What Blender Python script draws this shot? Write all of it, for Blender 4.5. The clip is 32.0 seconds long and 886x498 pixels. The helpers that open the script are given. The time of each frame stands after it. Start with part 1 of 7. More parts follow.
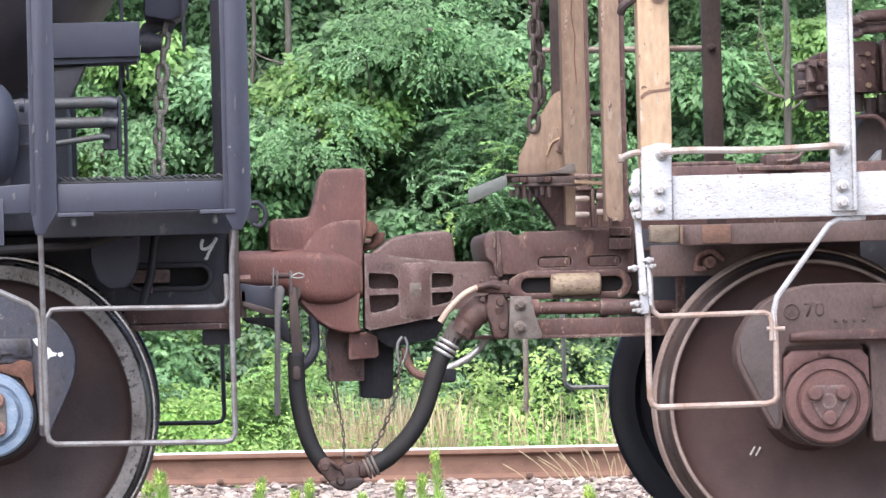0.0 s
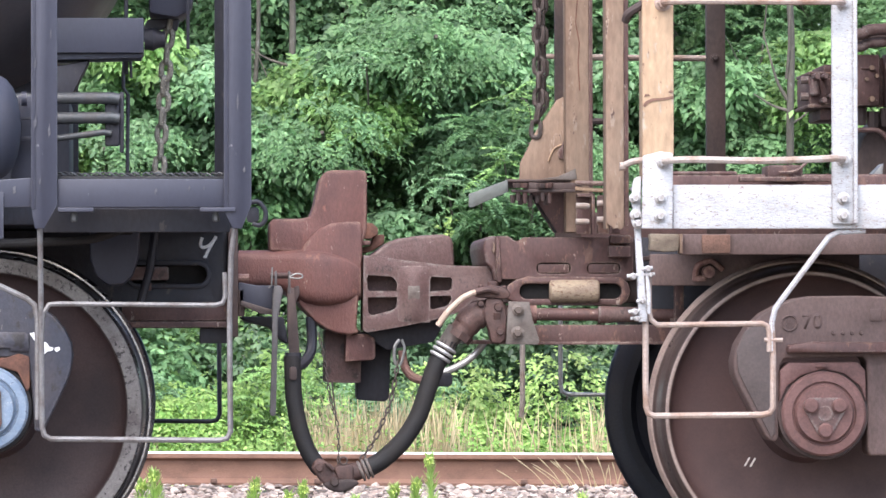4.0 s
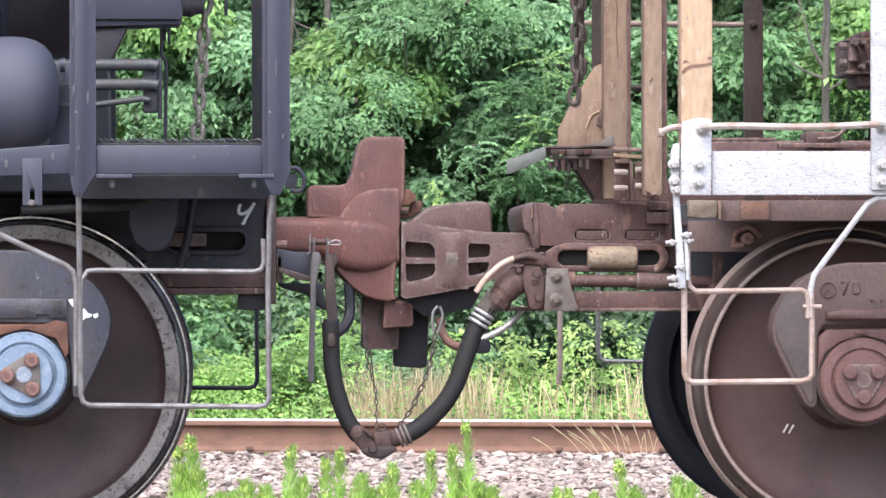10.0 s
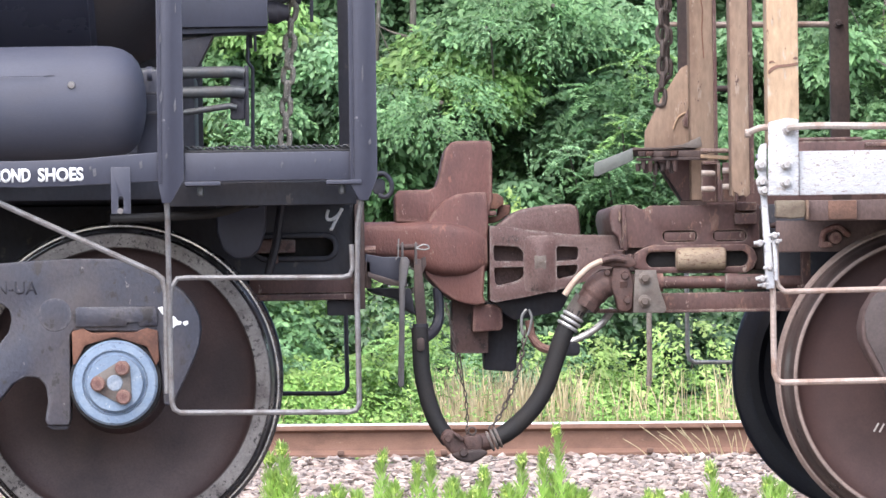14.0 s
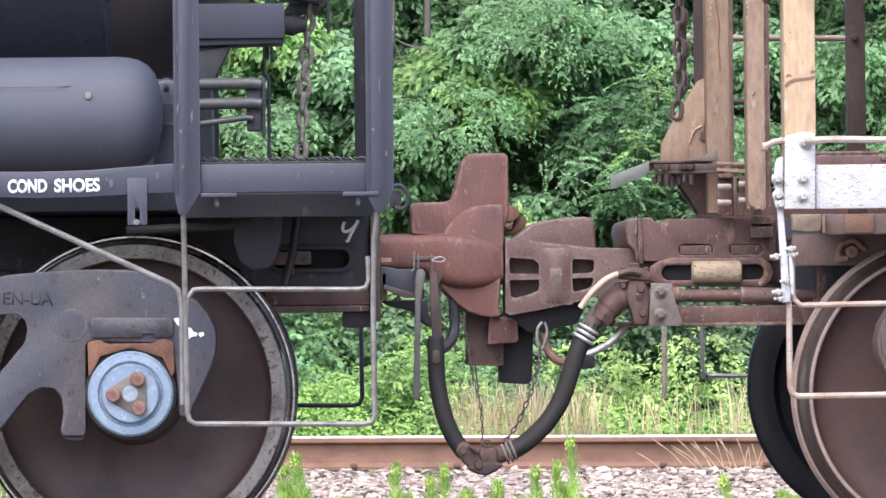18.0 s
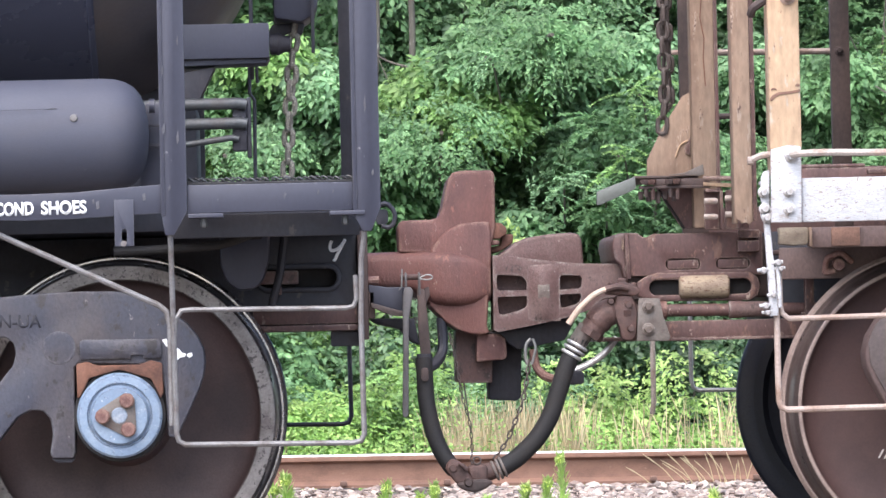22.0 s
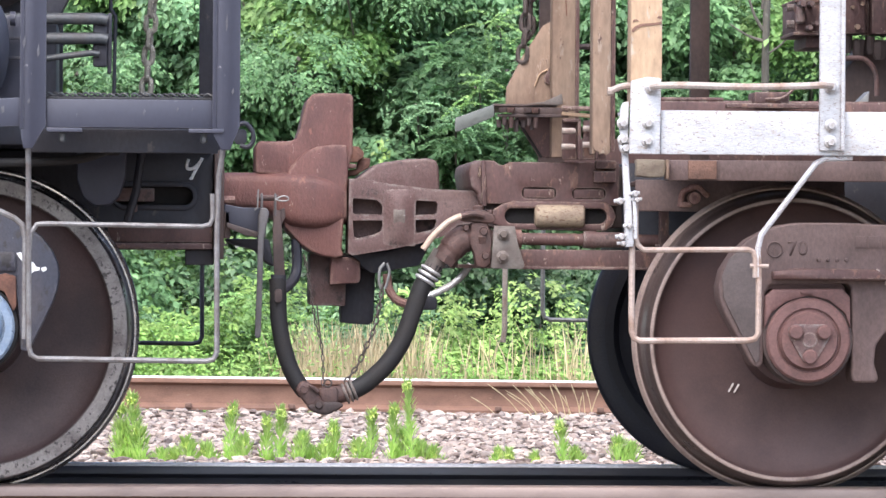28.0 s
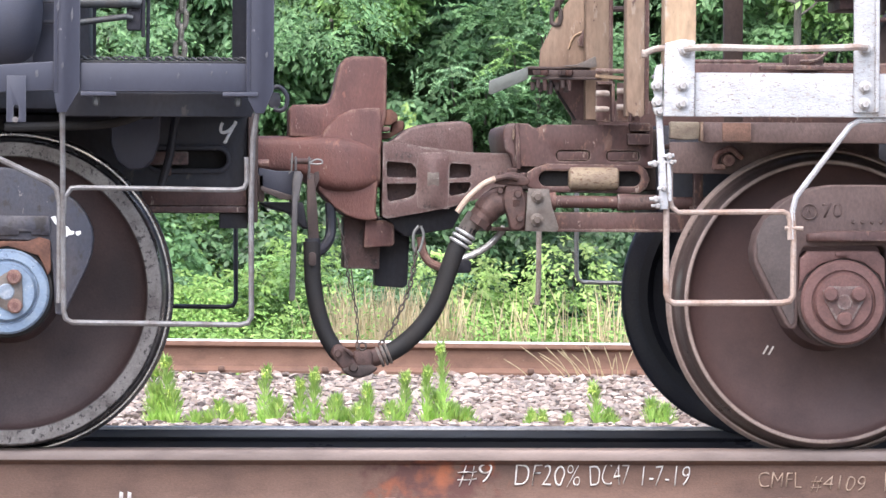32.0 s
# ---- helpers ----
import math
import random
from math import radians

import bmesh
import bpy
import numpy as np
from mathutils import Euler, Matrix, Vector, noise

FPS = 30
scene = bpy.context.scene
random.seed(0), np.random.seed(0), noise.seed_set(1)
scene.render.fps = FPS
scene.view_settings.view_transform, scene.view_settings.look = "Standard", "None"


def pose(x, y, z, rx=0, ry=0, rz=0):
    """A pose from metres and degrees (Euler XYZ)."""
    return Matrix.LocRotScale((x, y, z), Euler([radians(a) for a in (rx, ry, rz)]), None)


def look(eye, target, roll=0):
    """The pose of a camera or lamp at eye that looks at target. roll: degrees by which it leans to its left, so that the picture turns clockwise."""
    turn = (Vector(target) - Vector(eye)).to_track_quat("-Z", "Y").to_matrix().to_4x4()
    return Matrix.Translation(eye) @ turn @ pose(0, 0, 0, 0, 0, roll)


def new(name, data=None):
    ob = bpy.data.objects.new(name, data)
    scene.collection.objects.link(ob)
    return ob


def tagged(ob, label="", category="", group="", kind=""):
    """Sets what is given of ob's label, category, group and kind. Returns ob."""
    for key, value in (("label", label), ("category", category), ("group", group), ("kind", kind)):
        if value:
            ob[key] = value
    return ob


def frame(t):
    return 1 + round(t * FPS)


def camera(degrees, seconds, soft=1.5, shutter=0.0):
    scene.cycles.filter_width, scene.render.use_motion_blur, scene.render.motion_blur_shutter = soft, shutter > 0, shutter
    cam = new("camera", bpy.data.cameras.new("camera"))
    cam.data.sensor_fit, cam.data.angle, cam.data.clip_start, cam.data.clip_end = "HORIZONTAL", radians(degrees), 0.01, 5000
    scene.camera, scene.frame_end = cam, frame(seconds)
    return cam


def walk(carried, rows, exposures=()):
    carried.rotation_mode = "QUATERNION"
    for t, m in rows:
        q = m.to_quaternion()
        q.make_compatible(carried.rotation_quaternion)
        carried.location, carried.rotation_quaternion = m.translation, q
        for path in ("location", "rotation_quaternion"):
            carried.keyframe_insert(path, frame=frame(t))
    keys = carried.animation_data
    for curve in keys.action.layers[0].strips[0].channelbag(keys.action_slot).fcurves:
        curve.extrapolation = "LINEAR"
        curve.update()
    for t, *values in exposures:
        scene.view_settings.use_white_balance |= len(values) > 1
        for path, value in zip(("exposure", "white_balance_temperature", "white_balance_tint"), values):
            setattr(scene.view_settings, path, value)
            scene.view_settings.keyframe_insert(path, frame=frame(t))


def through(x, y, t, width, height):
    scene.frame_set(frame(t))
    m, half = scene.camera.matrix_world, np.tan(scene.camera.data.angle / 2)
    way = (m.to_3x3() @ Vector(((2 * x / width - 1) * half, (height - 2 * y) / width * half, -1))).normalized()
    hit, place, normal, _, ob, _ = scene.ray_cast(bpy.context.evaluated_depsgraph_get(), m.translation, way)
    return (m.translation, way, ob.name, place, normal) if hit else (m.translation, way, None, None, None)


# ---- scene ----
cam = camera(10.3, 32.0)
PATH = [
    (0, (-0.5788, -14.7214, 0.6503), (0.1931, -0.7445, 0.8793), -1.45),
    (0.5, (-0.5757, -14.7219, 0.6502), (0.1917, -0.7452, 0.9043), -1.13),
    (1, (-0.5732, -14.7214, 0.6498), (0.1920, -0.7447, 0.9033), -0.91),
    (1.5, (-0.5734, -14.7209, 0.6499), (0.1956, -0.7443, 0.9039), -0.82),
    (2, (-0.5732, -14.7201, 0.6491), (0.1956, -0.7435, 0.9007), -0.54),
    (2.5, (-0.5745, -14.7178, 0.6471), (0.1972, -0.7414, 0.8990), -0.42),
    (4.5, (-0.5796, -14.7136, 0.6426), (0.1914, -0.7368, 0.8783), -0.06),
    (5, (-0.5808, -14.7119, 0.6414), (0.1831, -0.7345, 0.8579), -0.01),
    (5.5, (-0.5821, -14.7117, 0.6415), (0.1683, -0.7333, 0.8433), 0.13),
    (6, (-0.5842, -14.7112, 0.6413), (0.1604, -0.7323, 0.8336), 0.16),
    (6.5, (-0.5860, -14.7110, 0.6409), (0.1553, -0.7319, 0.8291), 0.30),
    (7, (-0.5888, -14.7094, 0.6414), (0.1523, -0.7303, 0.8271), 0.32),
    (7.5, (-0.5896, -14.7086, 0.6416), (0.1518, -0.7295, 0.8262), 0.29),
    (8, (-0.5912, -14.7073, 0.6409), (0.1456, -0.7279, 0.8240), 0.14),
    (8.5, (-0.5929, -14.7070, 0.6406), (0.1367, -0.7272, 0.8244), 0.10),
    (9, (-0.5940, -14.7060, 0.6401), (0.1216, -0.7255, 0.8248), -0.08),
    (9.5, (-0.5945, -14.7068, 0.6398), (0.1057, -0.7254, 0.8109), -0.18),
    (10, (-0.5940, -14.7076, 0.6397), (0.0869, -0.7250, 0.7948), -0.12),
    (10.5, (-0.5941, -14.7085, 0.6395), (0.0626, -0.7246, 0.7781), -0.21),
    (11, (-0.5939, -14.7122, 0.6404), (0.0411, -0.7272, 0.7662), -0.10),
    (11.5, (-0.5937, -14.7170, 0.6406), (0.0192, -0.7309, 0.7624), -0.25),
    (12, (-0.5936, -14.7200, 0.6415), (-0.0511, -0.7310, 0.7620), -0.39),
    (12.5, (-0.5920, -14.7224, 0.6417), (-0.0896, -0.7320, 0.7729), -0.56),
    (13, (-0.5929, -14.7245, 0.6416), (-0.1167, -0.7334, 0.7838), -0.65),
    (13.5, (-0.5939, -14.7247, 0.6419), (-0.1438, -0.7328, 0.7943), -0.79),
    (14, (-0.5947, -14.7261, 0.6419), (-0.1650, -0.7337, 0.8075), -0.82),
    (14.5, (-0.5961, -14.7275, 0.6421), (-0.1840, -0.7347, 0.8171), -0.72),
    (16.5, (-0.6035, -14.7261, 0.6411), (-0.1927, -0.7335, 0.8395), -0.42),
    (17, (-0.6053, -14.7247, 0.6400), (-0.1987, -0.7320, 0.8405), -0.41),
    (17.5, (-0.6063, -14.7239, 0.6401), (-0.2035, -0.7312, 0.8428), -0.56),
    (18, (-0.6068, -14.7228, 0.6401), (-0.2099, -0.7299, 0.8431), -0.59),
    (18.5, (-0.6073, -14.7225, 0.6400), (-0.2368, -0.7288, 0.8400), -0.56),
    (19, (-0.6066, -14.7248, 0.6407), (-0.2455, -0.7307, 0.8272), -0.67),
    (19.5, (-0.6054, -14.7252, 0.6412), (-0.2630, -0.7305, 0.8189), -0.80),
    (20, (-0.6042, -14.7277, 0.6426), (-0.2732, -0.7328, 0.8224), -1.02),
    (20.5, (-0.6050, -14.7277, 0.6424), (-0.3050, -0.7321, 0.8205), -1.22),
    (21, (-0.6043, -14.7292, 0.6435), (-0.2904, -0.7341, 0.8399), -1.43),
    (21.5, (-0.6043, -14.7283, 0.6434), (-0.2364, -0.7349, 0.8673), -1.36),
    (22, (-0.6064, -14.7275, 0.6421), (-0.1730, -0.7365, 0.8928), -1.29),
    (22.5, (-0.6076, -14.7279, 0.6422), (-0.1414, -0.7385, 0.9215), -1.20),
    (23, (-0.6118, -14.7272, 0.6402), (-0.1126, -0.7393, 0.9408), -1.15),
    (23.5, (-0.6149, -14.7277, 0.6390), (-0.0818, -0.7413, 0.9509), -0.99),
    (24, (-0.6188, -14.7288, 0.6366), (-0.0489, -0.7440, 0.9537), -0.75),
    (24.5, (-0.6246, -14.7311, 0.6345), (-0.0136, -0.7480, 0.9509), -0.47),
    (25, (-0.6286, -14.7335, 0.6321), (0.0167, -0.7513, 0.9211), -0.37),
    (25.5, (-0.6321, -14.7368, 0.6295), (0.0492, -0.7557, 0.8805), -0.09),
    (26, (-0.6352, -14.7374, 0.6279), (0.1045, -0.7586, 0.8427), 0.12),
    (26.5, (-0.6366, -14.7377, 0.6265), (0.1596, -0.7613, 0.7896), 0.18),
    (28.5, (-0.6430, -14.7308, 0.6241), (0.2383, -0.7586, 0.6403), 0.40),
    (29, (-0.6443, -14.7293, 0.6255), (0.2342, -0.7569, 0.6086), 0.41),
    (29.5, (-0.6459, -14.7280, 0.6266), (0.2315, -0.7556, 0.5835), 0.40),
    (30, (-0.6474, -14.7275, 0.6283), (0.2261, -0.7549, 0.5701), 0.18),
    (30.5, (-0.6487, -14.7275, 0.6294), (0.2156, -0.7544, 0.5681), 0.10),
    (31, (-0.6500, -14.7277, 0.6296), (0.1959, -0.7535, 0.5680), 0.10),
    (31.5, (-0.6505, -14.7277, 0.6289), (0.1695, -0.7519, 0.5688), 0.25),
    (32, (-0.6508, -14.7276, 0.6273), (0.1381, -0.7500, 0.5663), 0.24),
]
walk(cam, [(t, look(eye, target, roll)) for t, eye, target, roll in PATH], exposures=[(0, 1.72, 6320, 12), (32, 1.72, 6320, 12)])

# ---- light ----
SUN_UP, SUN_ROUND = 56, 202
world = bpy.data.worlds.new("world")
scene.world = world
world.use_nodes = True
wt = world.node_tree
sky = wt.nodes.new("ShaderNodeTexSky")
sky.sky_type, sky.sun_disc = "NISHITA", False
sky.sun_elevation, sky.sun_rotation = radians(SUN_UP), radians(SUN_ROUND)
sky.air_density, sky.dust_density = 1.0, 3.0
wt.links.new(sky.outputs[0], wt.nodes["Background"].inputs[0])
wt.nodes["Background"].inputs[1].default_value = 0.15
sun = new("sun", bpy.data.lights.new("sun", "SUN"))
sun.data.energy, sun.data.angle, sun.data.color = 1.5, radians(75), (1.0, 0.98, 0.95)
sun.matrix_basis = look((-3.5, -8.6, 14), (0, 0, 0))


# ---- materials ----
def material(name, base, rough=0.7, metal=0.0, second=None, amount=0.5, scale=6.0, fine=90.0, bump=0.3, streak=1.0, third=None, spots=0.62, isle=0.0, grain=0.25, chips=None, chip_at=0.70, edge=None, wide=0.004):
    """A worn surface: base colour, patches of a second colour, specks of a third, rubbed or highlighted edges, grain,
    and relief.
    """
    m = bpy.data.materials.new(name)
    m.use_nodes = True
    n, l = m.node_tree.nodes, m.node_tree.links
    p = n["Principled BSDF"]
    co = n.new("ShaderNodeTexCoord")
    mp = n.new("ShaderNodeMapping")
    mp.inputs["Scale"].default_value = (1, 1, streak)
    l.new(co.outputs["Object"], mp.inputs[0])

    def tex(s, detail, rgh=0.6):
        t = n.new("ShaderNodeTexNoise")
        t.inputs["Scale"].default_value, t.inputs["Detail"].default_value, t.inputs["Roughness"].default_value = s, detail, rgh
        l.new(mp.outputs[0], t.inputs["Vector"])
        return t

    def mix(a, b, fac, mode="MIX"):
        x = n.new("ShaderNodeMix")
        x.data_type, x.blend_type = "RGBA", mode
        for sock, v in ((x.inputs[0], fac), (x.inputs[6], a), (x.inputs[7], b)):
            if hasattr(v, "links"):
                l.new(v, sock)
            else:
                sock.default_value = v if isinstance(v, float) else (*v, 1)
        return x.outputs[2]

    def ramp(src, lo, hi, a=0.0, b=1.0):
        r = n.new("ShaderNodeMapRange")
        r.inputs[1].default_value, r.inputs[2].default_value, r.inputs[3].default_value, r.inputs[4].default_value = lo, hi, a, b
        l.new(src, r.inputs[0])
        return r.outputs[0]

    big, small = tex(scale, 8), tex(fine, 5)
    col = base
    second = second or tuple(c * 0.6 for c in base)
    col = mix(col, second, ramp(big.outputs[0], 0.62 - 0.3 * amount, 0.72 - 0.1 * amount))
    if third:
        mid = tex(scale * 4.3, 6, 0.7)
        col = mix(col, third, ramp(mid.outputs[0], spots, spots + 0.05))
    if chips:
        col = mix(col, chips, ramp(tex(scale * 9, 4, 0.75).outputs[0], chip_at, chip_at + 0.03))
    if edge:
        # edge colour broken up by noise: rubbed paint, and on frame_grey a highlight
        bv, geo = n.new("ShaderNodeBevel"), n.new("ShaderNodeNewGeometry")
        bv.samples = 4
        bv.inputs["Radius"].default_value = wide
        dot = n.new("ShaderNodeVectorMath")
        dot.operation = "DOT_PRODUCT"
        l.new(bv.outputs[0], dot.inputs[0])
        l.new(geo.outputs["Normal"], dot.inputs[1])
        rub = n.new("ShaderNodeMath")
        rub.operation = "MULTIPLY"
        l.new(ramp(dot.outputs["Value"], 0.997, 0.93), rub.inputs[0])
        l.new(ramp(tex(34.0, 5, 0.7).outputs[0], 0.42, 0.58, 0.0, 0.85), rub.inputs[1])
        col = mix(col, edge, rub.outputs[0])
    grey = ramp(small.outputs[0], 0.25, 0.75, 1 - grain, 1 + grain)
    g = n.new("ShaderNodeCombineColor")
    for i in range(3):
        l.new(grey, g.inputs[i])
    col = mix(col, g.outputs[0], 1.0, "MULTIPLY")
    if isle:
        geo = n.new("ShaderNodeObjectInfo" if isle < 0 else "ShaderNodeNewGeometry")
        v = ramp(geo.outputs["Random" if isle < 0 else "Random Per Island"], 0, 1, 1 - abs(isle), 1 + abs(isle))
        g2 = n.new("ShaderNodeCombineColor")
        for i in range(3):
            l.new(v, g2.inputs[i])
        col = mix(col, g2.outputs[0], 1.0, "MULTIPLY")
    l.new(col, p.inputs["Base Color"])
    p.inputs["Metallic"].default_value = metal
    l.new(ramp(big.outputs[0], 0.3, 0.7, max(0.05, rough - 0.12), min(1, rough + 0.12)), p.inputs["Roughness"])
    if bump:
        b = n.new("ShaderNodeBump")
        b.inputs["Strength"].default_value, b.inputs["Distance"].default_value = bump, 0.004
        add = n.new("ShaderNodeMath")
        add.operation = "ADD"
        l.new(big.outputs[0], add.inputs[0])
        l.new(small.outputs[0], add.inputs[1])
        l.new(add.outputs[0], b.inputs["Height"])
        l.new(b.outputs[0], p.inputs["Normal"])
    return m


def leaf_material(name, a, b, through=0.35, rough=0.45):
    m = bpy.data.materials.new(name)
    m.use_nodes = True
    n, l = m.node_tree.nodes, m.node_tree.links
    p, out = n["Principled BSDF"], n["Material Output"]
    geo = n.new("ShaderNodeNewGeometry")
    r = n.new("ShaderNodeValToRGB")
    r.color_ramp.elements[0].color, r.color_ramp.elements[1].color = (*a, 1), (*b, 1)
    l.new(geo.outputs["Random Per Island"], r.inputs[0])
    co = n.new("ShaderNodeTexCoord")
    t = n.new("ShaderNodeTexNoise")
    t.inputs["Scale"].default_value = 2.6
    l.new(co.outputs["Object"], t.inputs["Vector"])
    h = n.new("ShaderNodeHueSaturation")
    mr = n.new("ShaderNodeMapRange")
    mr.inputs[1].default_value, mr.inputs[2].default_value, mr.inputs[3].default_value, mr.inputs[4].default_value = 0.33, 0.67, 0.52, 1.45
    l.new(t.outputs[0], mr.inputs[0])
    l.new(mr.outputs[0], h.inputs["Value"])
    l.new(r.outputs[0], h.inputs["Color"])
    l.new(h.outputs[0], p.inputs["Base Color"])
    p.inputs["Roughness"].default_value = rough
    tr = n.new("ShaderNodeBsdfTranslucent")
    l.new(h.outputs[0], tr.inputs["Color"])
    mx = n.new("ShaderNodeMixShader")
    mx.inputs[0].default_value = through
    l.new(p.outputs[0], mx.inputs[1])
    l.new(tr.outputs[0], mx.inputs[2])
    l.new(mx.outputs[0], out.inputs["Surface"])
    return m


def stone_material(name, single):
    m = material(name, (0.385, 0.335, 0.30), 0.9, 0, (0.235, 0.20, 0.18), 0.5, 20.0, 160, 0.3)
    n, l = m.node_tree.nodes, m.node_tree.links
    p = n["Principled BSDF"]
    src = p.inputs["Base Color"].links[0].from_socket
    info = n.new("ShaderNodeObjectInfo" if single else "ShaderNodeNewGeometry")
    r = n.new("ShaderNodeValToRGB")
    r.color_ramp.elements[0].color, r.color_ramp.elements[1].color = (0.32, 0.28, 0.27, 1), (1.35, 1.32, 1.28, 1)
    for at, c in ((0.15, (0.55, 0.46, 0.43, 1)), (0.4, (0.85, 0.80, 0.76, 1)), (0.6, (0.60, 0.58, 0.58, 1)), (0.8, (1.05, 0.95, 0.88, 1))):
        r.color_ramp.elements.new(at).color = c
    l.new(info.outputs["Random" if single else "Random Per Island"], r.inputs[0])
    x = n.new("ShaderNodeMix")
    x.data_type, x.blend_type = "RGBA", "MULTIPLY"
    x.inputs[0].default_value = 1.0
    l.new(src, x.inputs[6])
    l.new(r.outputs[0], x.inputs[7])
    l.new(x.outputs[2], p.inputs["Base Color"])
    return m


